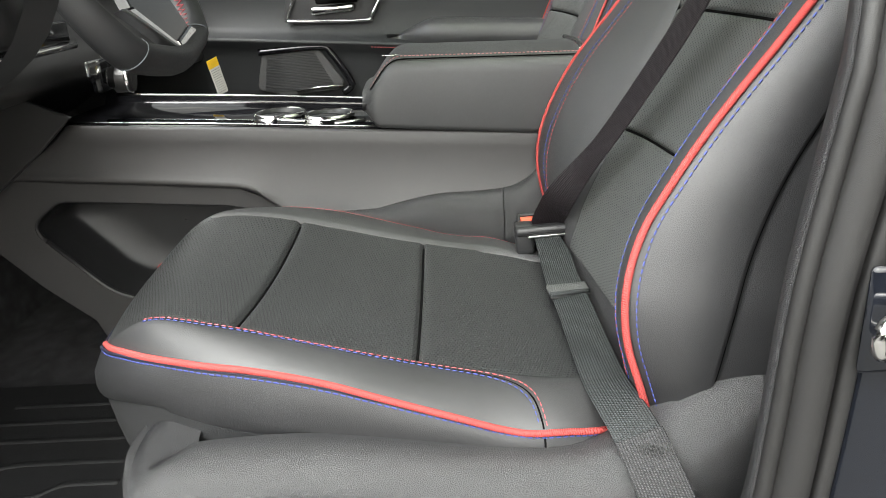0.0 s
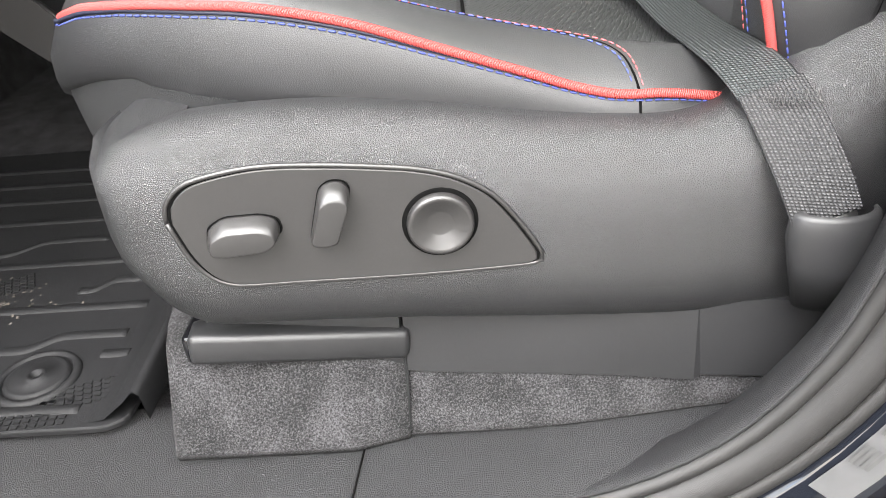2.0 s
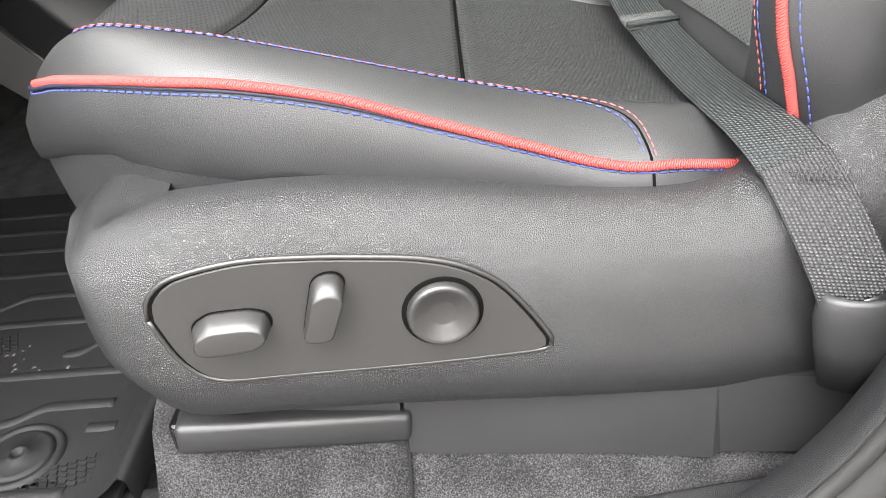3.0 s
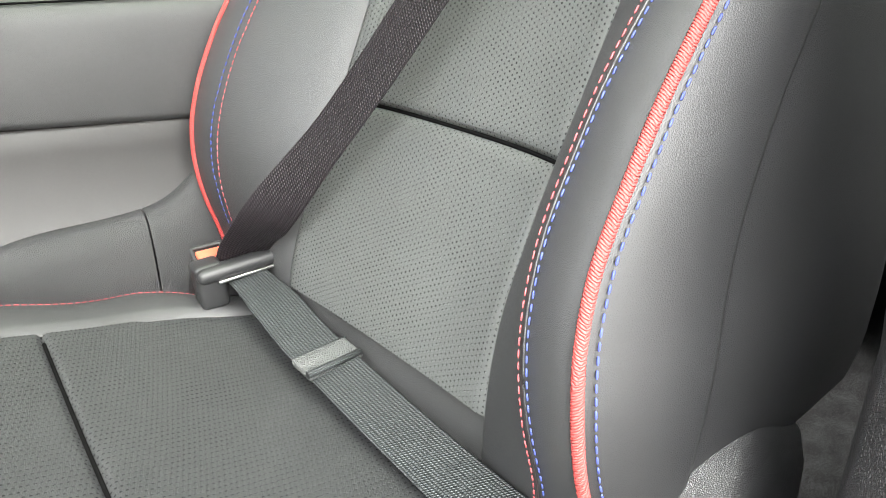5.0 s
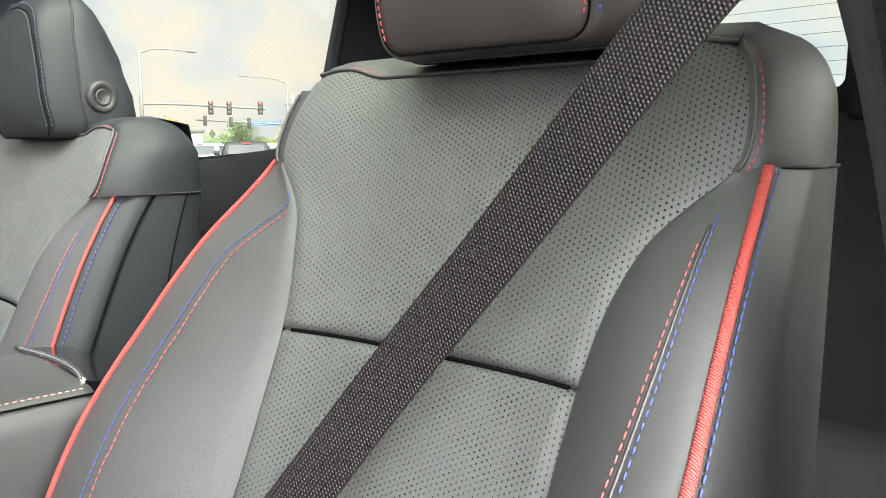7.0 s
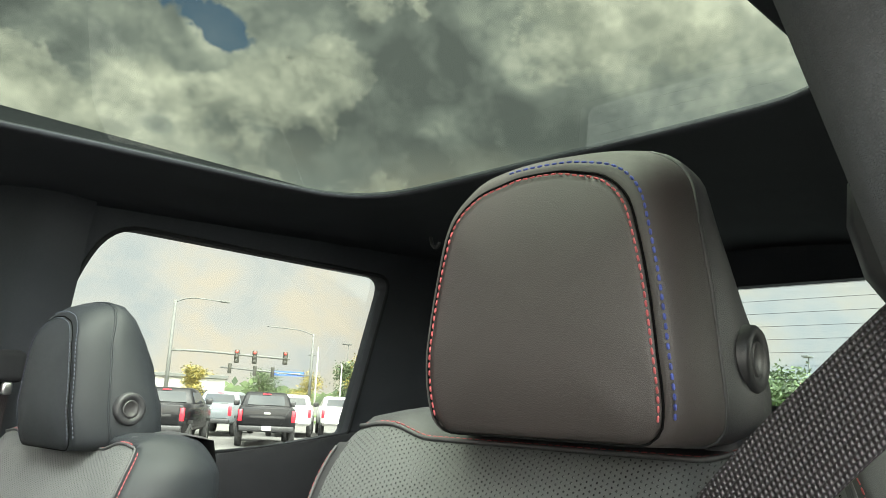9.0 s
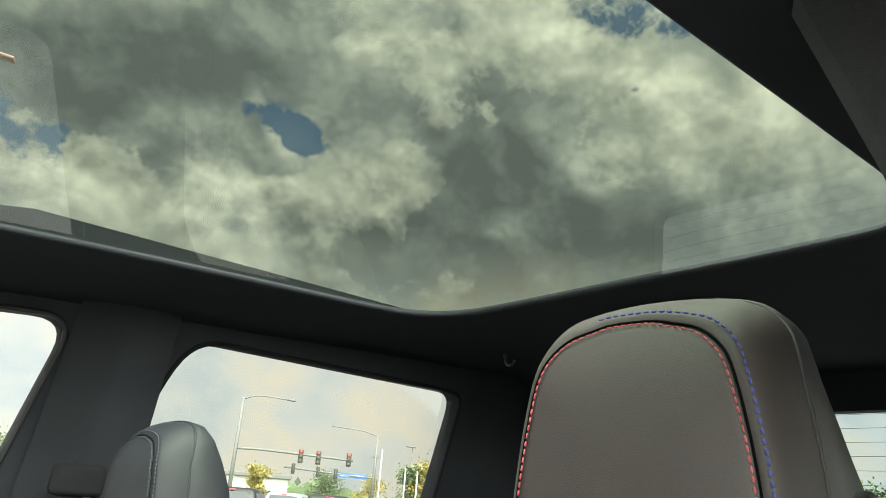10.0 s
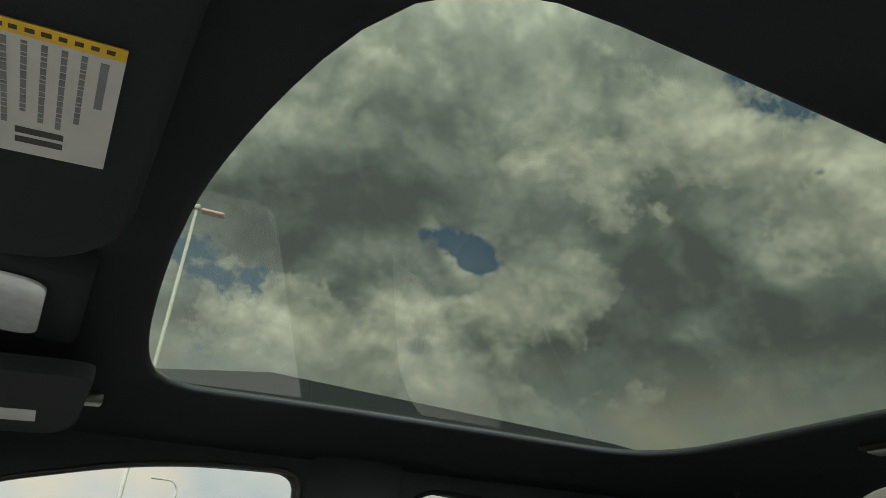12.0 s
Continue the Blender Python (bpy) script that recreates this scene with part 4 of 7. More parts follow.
def build_back(seat, cord=1.0):
    cuts = [1.105, 1.285, 1.447, 1.690]
    for lo, hi in zip(cuts, cuts[1:]):
        zs = sorted(set([lo, lo + 0.002, lo + 0.005, hi - 0.005, hi - 0.002, hi] + steps(lo, hi, 30)))
        rows = []
        for z in zs:
            row = []
            for k in range(37):
                t = -0.5 + k / 36
                p = back_point(z, t)
                w = BACK_IN(z)
                d = max(sink(z, lo if lo > 1.2 else 0, hi if hi < 1.6 else 9), sink(p.y, -w, w, 0.006, 0.004))
                if hi > 1.6:
                    p.z -= top_dip(p.y) * ((z - lo) / (hi - lo)) ** 2
                row.append(p + Vector((d, 0, -0.3 * d)))
            rows.append(row)
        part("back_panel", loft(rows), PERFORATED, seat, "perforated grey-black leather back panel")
        if hi < 1.6:
            part("seam", tube([p + Vector((-0.0022, 0, 0.0008)) for p in rows[-1][1:-1]], 0.0020, 6), BLACK_GAP, seat)
    rows = [[back_point(z, -0.5 + k / 20) + Vector((0.004, 0, 0)) for k in range(21)] for z in steps(1.03, 1.11, 6)]
    part("back_foot", loft(rows), LEATHER, seat, "plain leather foot of the backrest")
    rows = [[back_point(z, -0.5 + k / 20) + Vector((0.012, 0, 0)) for k in range(21)] for z in steps(1.05, 1.672, 30)]
    part("back_core", loft(rows), BLACK_GAP, seat)
    for side in (-1, 1):
        rows = []
        for z in steps(1.07, 1.600, 70):
            rows.append([back_point(z, side * (0.5 + 0.5 * k / 16)) + Vector((0.004 if k == 0 else 0, 0, 0)) for k in range(17)])
        part("bolster", loft(rows), LEATHER, seat, "smooth charcoal leather bolster")
        line = curve([back_point(z, side) + Vector((-0.001, side * 0.002, 0)) for z in steps(1.085, 1.599, 40)], step=0.0007)
        part("piping", tube(line, cord * (0.0039 if side < 0 else 0.0027), 8, 0.05, 2), RED_CORD, seat, "ribbed red piping")
        off = Vector((-0.0012, 0, 0))

        def inset(z, d):
            """A point on the bolster at that distance along its skin from the piping."""
            if side > 0:
                d += 0.040 * ease(1.50, 1.575, z)
            else:
                wi, wo, d = BACK_IN(z), BACK_OUT(z), d * ROW_OUT(z)
                return back_point(z, side * (0.5 + 0.5 * max(0.02, 1 - d / (wo - wi)))) + off
            u, run, last = 1.0, 0.0, back_point(z, side)
            while u > 0.03 and run < d:
                u -= 0.01
                p = back_point(z, side * (0.5 + 0.5 * u))
                run, last = run + (p - last).length, p
            return last + off

        red = [inset(z, 0.041 if side < 0 else 0.052) for z in steps(1.10, 1.552, 50)]
        blue = [inset(z, 0.032 if side < 0 else 0.041) for z in steps(1.10, 1.572, 50)]
        add_stitch_rows(seat, red, blue)
        if side < 0:
            part("seam", tube(curve([p.lerp(q, 0.5) + Vector((0.0012, 0, 0)) for p, q in zip(red, blue)], n=140), 0.0013, 5), LEATHER_SIDE, seat)
        # outer side from the piping round to the shell
        rows, seam, thread = [], [], []
        seam_x = table([(1.08, 0.245), (1.14, 0.255), (1.21, 0.270), (1.26, 0.285), (1.32, 0.310), (1.38, 0.345), (1.46, 0.394), (1.53, 0.442), (1.60, 0.500)])
        for z in steps(1.085, 1.600, 60):
            a = back_point(z, side)
            sx = max(seam_x(z), a.x + 0.045)
            deep = DEEP(z)
            y = a.y - (0.012 if side > 0 else 0.0)
            row = [a + Vector((0.002, 0, 0)), Vector((a.x + 0.012, y + side * 0.006, z)), Vector((a.x + (sx - a.x) * 0.5, y + side * 0.018, z)), Vector((sx - 0.006, y + side * 0.0235, z)), Vector((sx - 0.001, y + side * 0.0225, z)),
                   Vector((sx, y + side * 0.0185, z)), Vector((sx + 0.008, y + side * 0.0195, z)), Vector((sx + (deep - sx) * 0.4, y + side * 0.024, z)), Vector((sx + (deep - sx) * 0.75, y + side * 0.020, z)), Vector((deep - 0.01, y - side * 0.002, z)), Vector((deep, y - side * 0.03, z))]
            rows.append(row)
            thread.append(row[1] + Vector((-0.003, side * 0.0005, 0)))
            seam.append(row[5] + Vector((0.0008, side * 0.0006, 0)))
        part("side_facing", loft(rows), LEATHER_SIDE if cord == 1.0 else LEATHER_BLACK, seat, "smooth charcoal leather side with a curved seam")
        part("seam", tube(curve(seam, n=120), 0.0013, 6), BLACK_GAP, seat)
        part("shoulder_seam", tube(curve([p + Vector((0, side * 0.0006, -0.001)) for p in rows[-1][1:9]], n=60), 0.0016, 6), LEATHER_BLACK, seat)
        if cord < 1.0:
            part("seam", tube(curve([r[7].lerp(r[8], 0.3) + Vector((0, side * 0.0012, 0)) for r in rows], n=100), 0.0012, 6), BLACK_GAP, seat)
        part("stitching", stitches(thread, 0.0052, 0.0026, 0.0009), BLUE_THREAD, seat, "blue top stitching")
        # plain shoulder above the bolster
        rows = []
        span = table([(1.60, 0.274), (1.64, 0.273), (1.665, 0.269), (1.685, 0.257), (1.698, 0.242), (1.708, 0.220)])
        for z in steps(1.598, 1.708 if side < 0 else 1.672, 22):
            wi, x, o = min(BACK_IN(min(z, 1.690)), span(z) - 0.004), BACK_MID(min(z, 1.690)), span(z)
            if side > 0:
                o = wi + 0.006
            back = 0.605 - 0.35 * max(0.0, z - 1.66)
            fall = top_dip(wi) * max(0.0, (z - 1.447) / 0.243) ** 2
            z -= fall if side < 0 else 0.0
            zf = min(z, 1.6885) if side < 0 else z
            rows.append([Vector((x + 0.011, side * (wi - 0.014), zf)), Vector((x - 0.001, side * (wi + 0.001), zf)), Vector((x + 0.008, side * (wi + 0.30 * (o - wi)), zf + 0.6 * (z - zf))), Vector((x + 0.030, side * (wi + 0.75 * (o - wi)), z + 0.002)), Vector((x + 0.060, side * o, z + 0.002)),
                         Vector((back - 0.035, side * (o - 0.006), z + 0.002)), Vector((back - 0.008, side * (o - 0.025), z)), Vector((back, side * (o - 0.06), z))])
        if side < 0:
            last = rows[-1]
            for w, up in ((0.35, 0.0015), (0.75, 0.0), (1.0, -0.003)):
                rows.append([Vector((p.x + (0.006 * w if k < 3 else 0), p.y + (side * 0.13 - p.y) * w, p.z + (up if k > 2 else 0.0))) for k, p in enumerate(last)])
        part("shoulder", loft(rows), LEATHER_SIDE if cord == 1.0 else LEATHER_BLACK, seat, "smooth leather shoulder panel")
        edge = rows[:-3] if side < 0 else rows[:-1]
        part("seam", tube(curve([r[1] for r in edge], n=40), 0.0016, 6), LEATHER, seat)
        part("stitching", stitches([r[1] + Vector((0.003, side * 0.005, 0)) for r in edge[:-1]], 0.0050, 0.0018, 0.0007), RED_THREAD, seat, "red top stitching")
    # rolled top edge with its stitching
    rows, line = [], []
    for k in range(41):
        y = -0.214 + 0.428 * k / 40
        z = 1.690 - top_dip(y)
        x = BACK_MID(1.690)
        rows.append([(x, y, z - 0.006), (x + 0.002, y, z + 0.002), (x + 0.02, y, z + 0.012), (x + 0.07, y, z + 0.020), (x + 0.12, y, z + 0.012), (x + 0.135, y, z - 0.05)])
        line.append(Vector((x + 0.004, y, z + 0.0045)))
    part("top_roll", loft(rows), LEATHER_SIDE, seat, "rolled leather top edge")
    part("stitching", stitches(line, 0.0050, 0.0018, 0.0007), RED_THREAD, seat, "red top stitching")
    part("seam", tube([p + Vector((-0.003, 0, -0.002)) for p in line], 0.0022, 6), LEATHER, seat)
    shell = []
    for z in steps(1.03, 1.64, 14):
        x, w = BACK_MID(z) + 0.135, BACK_OUT(z) if z < 1.6 else BACK_IN(z)
        shell.append([(x - 0.02, -w, z), (x + 0.01, -w + 0.03, z), (x + 0.02, 0, z), (x + 0.01, w - 0.03, z), (x - 0.02, w, z)])
    part("back_shell", loft(shell), DARK, seat, "dark plastic back shell")


def build_headrest(name, label, m, red_mat, blue_mat, hide, rear_hide=LEATHER_SIDE, narrow=0.0, button_x=0.496):
    """A padded head restraint: stitched front pad, gusset, rear half, release button and two posts."""
    rest = thing(name, label, "headrest", "front headrests", m=m)
    def ring(wb, wt, zb, zt, x, bow=0.05):
        """An outline with a flat foot, sides drawing in upwards and round shoulders, bowed back at the sides."""
        half = [(0.0, zb), (0.45 * wb, zb), (0.80 * wb, zb), (wb - 0.011, zb + 0.003), (wb - 0.002, zb + 0.014), (wb, zb + 0.045), (0.5 * (wb + wt) + 0.002, 0.5 * (zb + zt)),
                (wt, zt - 0.050), (wt - 0.009, zt - 0.027), (wt - 0.027, zt - 0.0105), (wt - 0.050, zt - 0.0035), (0.20 * wt, zt)]
        loop = half + [(-y, z) for y, z in reversed(half[1:])]
        line = curve([(0, y, z) for y, z in loop + loop[:1]], n=97)[:-1]
        return [Vector((x + bow * abs(p.y) ** 1.5 * 8 * 0.1 + 0.012 * ease(1.76, 1.68, p.z) + 0.014 * ease(1.84, 1.93, p.z), p.y * (1 - narrow * max(0.0, (p.z - 1.75) / 0.17) ** 2), p.z)) for p in line]

    def toward(loop, w, x):
        return [Vector((x + (p.x - x) * w ** 3, p.y * w, 1.785 + (p.z - 1.785) * w)) for p in loop]

    face = ring(0.0985, 0.0830, 1.691, 1.8915, 0.3965)
    pad = [toward(face, w, 0.389) for w in (0.001, 0.25, 0.5, 0.75, 0.92, 0.985)] + [[p + Vector((0.003, 0, 0)) for p in face]]
    part("front_pad", loft(pad, closed=True), hide, rest, "charcoal leather front pad")
    rear_seam = ring(0.1225, 0.1055, 1.691, 1.9205, 0.450)
    gusset = [[p + Vector((0.003, 0, 0)) for p in face], ring(0.1000, 0.0845, 1.690, 1.8930, 0.397), ring(0.1085, 0.0915, 1.690, 1.9020, 0.404), ring(0.1165, 0.0990, 1.690, 1.9120, 0.418), ring(0.1210, 0.1040, 1.690, 1.9190, 0.436), rear_seam]
    part("gusset", loft(gusset, closed=True), hide, rest, "charcoal leather gusset")
    back = [rear_seam, ring(0.1245, 0.1075, 1.691, 1.9225, 0.453), ring(0.1310, 0.1090, 1.692, 1.9200, 0.470), ring(0.1345, 0.108, 1.693, 1.9040, 0.492), ring(0.1335, 0.104, 1.695, 1.878, 0.516), ring(0.122, 0.094, 1.700, 1.848, 0.538), ring(0.096, 0.076, 1.712, 1.825, 0.553), ring(0.060, 0.05, 1.74, 1.84, 0.562), toward(ring(0.06, 0.05, 1.74, 1.84, 0.563), 0.01, 0.564)]
    part("rear_pad", loft(back, closed=True), rear_hide, rest, "dark leather rear half")
    seam = ring(0.0992, 0.0838, 1.6905, 1.8922, 0.3968)
    part("seam", tube(seam + seam[:1], 0.0009, 6), BLACK_GAP, rest)
    part("seam", tube([p + Vector((-0.001, 0, 0)) for p in rear_seam + rear_seam[:1]], 0.0019, 6), rear_hide, rest)

    def upper(loop):
        return [p for p in loop if p.z > 1.701]

    part("stitching", stitches(upper(ring(0.0966, 0.0810, 1.6905, 1.8896, 0.3946)), 0.0046, 0.0018, 0.0009), red_mat, rest, "top stitching round the pad")
    part("stitching", stitches([p for p in upper(ring(0.1062, 0.0902, 1.6895, 1.9002, 0.3990)) if p.y < 0.035], 0.0044, 0.0022, 0.0011), blue_mat, rest, "top stitching round the gusset")
    spin = Matrix.Translation((button_x - 0.004, -0.1285, 1.7545)) @ Matrix.Rotation(radians(90), 4, "X")
    part("button_bezel", lathe([(0.0, 0.003), (0.013, 0.003), (0.015, 0.006), (0.022, 0.008), (0.025, 0.005), (0.026, -0.006)], 32, spin), DARK, rest, "round black button bezel")
    part("button", lathe([(0.0, 0.004), (0.010, 0.0045), (0.0125, 0.007), (0.0135, 0.004), (0.0135, 0.0)], 28, spin), SMOOTH, rest, "round release button")
    for s in (-1, 1):
        part("post", tube([(0.50, s * 0.062, 1.62), (0.50, s * 0.062, 1.72)], 0.006, 12), STEEL, rest, "steel post")
    return rest


SEAT_POSE = Matrix.Translation((0.006, 0.948, 0)) @ Matrix.Rotation(radians(5.0), 4, "Z")
PASSENGER_POSE = Matrix.Translation((-0.062, 1.800, -0.050)) @ Matrix.Rotation(radians(3.5), 4, "Z")
driver_seat = thing("car_seat", "charcoal leather driver's seat with red piping and perforated panels", "car seat", "front seats", m=SEAT_POSE)
build_cushion(driver_seat)
build_back(driver_seat)
passenger_seat = thing("car_seat", "charcoal leather passenger seat with red piping beyond the console", "car seat", "front seats", m=PASSENGER_POSE)
build_cushion(passenger_seat)
FORM[:] = [FLAT_PIPE, BACK_OUT, FLAT_PIPE, BACK_OUT]
build_back(passenger_seat, 0.62)
build_headrest("driver_headrest", "brown-black leather headrest with red and blue stitching", SEAT_POSE @ Matrix.Translation((0.012, -0.030, 0)), RED_THREAD, BLUE_THREAD, LEATHER_BROWN)
build_headrest("passenger_headrest", "black leather headrest above the passenger seat", PASSENGER_POSE @ Matrix.Translation((0.081, -0.02, 0.088)) @ Matrix.Diagonal((0.90, 0.86, 0.94, 1.0)), DULL_THREAD, DULL_THREAD, LEATHER_BLACK, LEATHER_BLACK, 0.12, 0.486)


# ---- side shield of the driver's seat with its switches ----
def valance_path():
    pts = [(-0.16, -0.10), (-0.305, -0.14), (-0.338, -0.21), (-0.338, -0.27), (-0.320, -0.318), (-0.280, -0.3405), (-0.23, -0.3435), (-0.15, -0.344), (0.0, -0.344), (0.10, -0.342), (0.17, -0.338), (0.23, -0.332), (0.30, -0.322), (0.42, -0.30)]
    return curve([(x, y, 0) for x, y in pts], n=110)


VAL_TOP = table([(-0.34, 1.088), (-0.30, 1.094), (-0.26, 1.097), (-0.18, 1.097), (-0.08, 1.086), (0.0, 1.072), (0.08, 1.062), (0.13, 1.060), (0.17, 1.068), (0.21, 1.090), (0.26, 1.124), (0.34, 1.130), (0.42, 1.10)])
VAL_LOW = table([(-0.345, 1.02), (-0.335, 0.990), (-0.32, 0.965), (-0.295, 0.947), (-0.262, 0.936), (-0.20, 0.931), (-0.10, 0.921), (0.05, 0.902), (0.20, 0.884), (0.42, 0.862)])


def build_valance():
    path = valance_path()
    rows = []
    for p, t in zip(path, tangents(path)):
        n = Vector((t.y, -t.x, 0))
        zt, zb = VAL_TOP(p.x), VAL_LOW(p.x if p.y < -0.25 else -0.345)
        rear = ease(0.14, 0.26, p.x)
        prof = [(-0.030, zb + 0.006), (-0.018, zb), (-0.0135, zb + 0.004), (-0.0065, zb + 0.018), (0.0, zb + (zt - zb) * 0.24), (0.0015, zb + (zt - zb) * 0.36), (0.0012, zb + (zt - zb) * 0.60), (0.0, zb + (zt - zb) * 0.78),
                (-0.004 - 0.004 * rear, zt - 0.024), (-0.012 - 0.008 * rear, zt - 0.010), (-0.024 - 0.012 * rear, zt - 0.002), (-0.042 - 0.014 * rear, zt + 0.002), (-0.075 - 0.03 * rear, zt - 0.002 - 0.01 * rear)]
        rows.append([Vector((p.x, p.y, z)) + n * o for o, z in prof])
    valance = thing("seat_side_shield", "grained grey plastic shield beside the driver's seat, with switches", "seat trim", m=SEAT_POSE)
    part("shield", loft(rows), VALANCE, valance, "grained grey plastic shield")
    face = -0.3458
    out = curve([(x - 0.0345, face, z) for x, z in [(-0.232, 1.040), (-0.230, 1.053), (-0.220, 1.064), (-0.205, 1.070), (-0.168, 1.0745), (-0.126, 1.0715), (-0.084, 1.0655), (-0.060, 1.061), (-0.038, 1.054), (-0.020, 1.044), (-0.006, 1.032), (0.010, 1.010), (0.0235, 0.987), (0.0255, 0.980),
               (0.0215, 0.9765), (0.010, 0.9755), (-0.045, 0.9765), (-0.098, 0.979), (-0.15, 0.982), (-0.190, 0.984), (-0.203, 0.987), (-0.214, 0.995), (-0.224, 1.012), (-0.232, 1.040)]], n=97)[:-1]
    mid = sum(out, Vector()) / len(out)
    rim = [mid + (p - mid) * 1.018 for p in out]
    ledge = [mid + (p - mid) * 1.034 for p in out]
    part("panel_gap", plate(rim, (0, -1, 0), 0.0007), BLACK_GAP, valance, smooth=False)
    part("panel_lip", tube(ledge + ledge[:1], 0.0019, 8), SMOOTH, valance, "smooth lip round the switch panel")
    part("switch_panel", plate(out, (0, -1, 0), 0.0022, 0.0008), SMOOTH, valance, "smooth grey switch panel", smooth=False)
    y = face - 0.0022
    def rows_base(rows, c, dx, dz):
        return [Vector((p.x - dx, c.y, p.z - dz)) for p in rows[1]]

    def lever(loop, name, text, dx, dz, tall, wide=1.0):
        c = sum((Vector(p) for p in loop), Vector()) / len(loop)
        rows = []
        # the face is smaller than the foot and sits low, leaving a sloped brow above it
        for w, k, f, drop in ((0.0, 0.97, 1.0, 0.0), (0.003, 1.0, 1.0, 0.0), (0.0120, 0.96, 0.93, 0.0009), (0.0158, 0.90, 0.80, 0.0022), (0.0168, 0.875, 0.75, 0.0027), (0.0170, 0.84, 0.70, 0.0027)):
            rows.append([Vector((c.x + dx + (p[0] - c.x) * k * wide, y - w, c.z + dz - drop + (p[2] - c.z) * f * tall)) for p in loop])
        one = part(name, loft(rows, closed=True, caps=True), SMOOTH, valance, text)
        part("lever_gap", plate([c + Vector((dx, 0.0002, dz)) + (p - c) * 1.05 for p in rows_base(rows, c, dx, dz)], (0, -1, 0), 0.0007), BLACK_GAP, one, smooth=False)

    lever(rounded([(-0.236, y, 1.0125), (-0.234, y, 1.0290), (-0.222, y, 1.0375), (-0.196, y, 1.0370), (-0.185, y, 1.0315), (-0.1835, y, 1.0185), (-0.193, y, 1.0095), (-0.228, y, 1.0080)], 0.005, 4), "slide_switch", "bar-shaped seat slide switch", -0.009, 0.0075, 0.80)
    lever(rounded([(-0.1580, y, 1.0110), (-0.1490, y, 1.0525), (-0.143, y, 1.0580), (-0.135, y, 1.0570), (-0.1315, y, 1.0500), (-0.1420, y, 1.0085), (-0.1525, y, 1.0065)], 0.004, 4), "recline_switch", "upright recline switch", -0.012, 0.0055, 0.92, 1.25)
    spin = Matrix.Translation((-0.0798, y, 1.0195)) @ Matrix.Rotation(radians(90), 4, "X")
    part("knob_gap", lathe([(0.0, 0.0010), (0.0270, 0.0010), (0.0276, 0.0008), (0.0278, -0.0004)], 48, spin), BLACK_GAP, valance)
    part("lumbar_knob", lathe([(0.0, 0.0022), (0.0092, 0.0022), (0.0100, 0.0026), (0.0150, 0.0044), (0.0196, 0.0066), (0.0214, 0.0074), (0.0230, 0.0070), (0.0242, 0.0054), (0.0246, 0.0)], 56, spin), SMOOTH, valance, "round dished lumbar knob")
    part("rail_cover", box((0.185, 0.030, 0.030), 0.006, (-0.205, -0.301, 0.893), turn=Matrix.Rotation(radians(6), 4, "Y")), DARK, valance, "black cover of the seat rail")
    # small moulded latch mark on the rear hump
    part("latch_mark", box((0.024, 0.004, 0.013), 0.0018, (0.2069, -0.2850, 1.0825), turn=Matrix.Rotation(radians(-28), 4, "Y") @ Matrix.Rotation(radians(-30), 4, "X")), DARK, valance, "small oval latch button")
    return valance


build_valance()


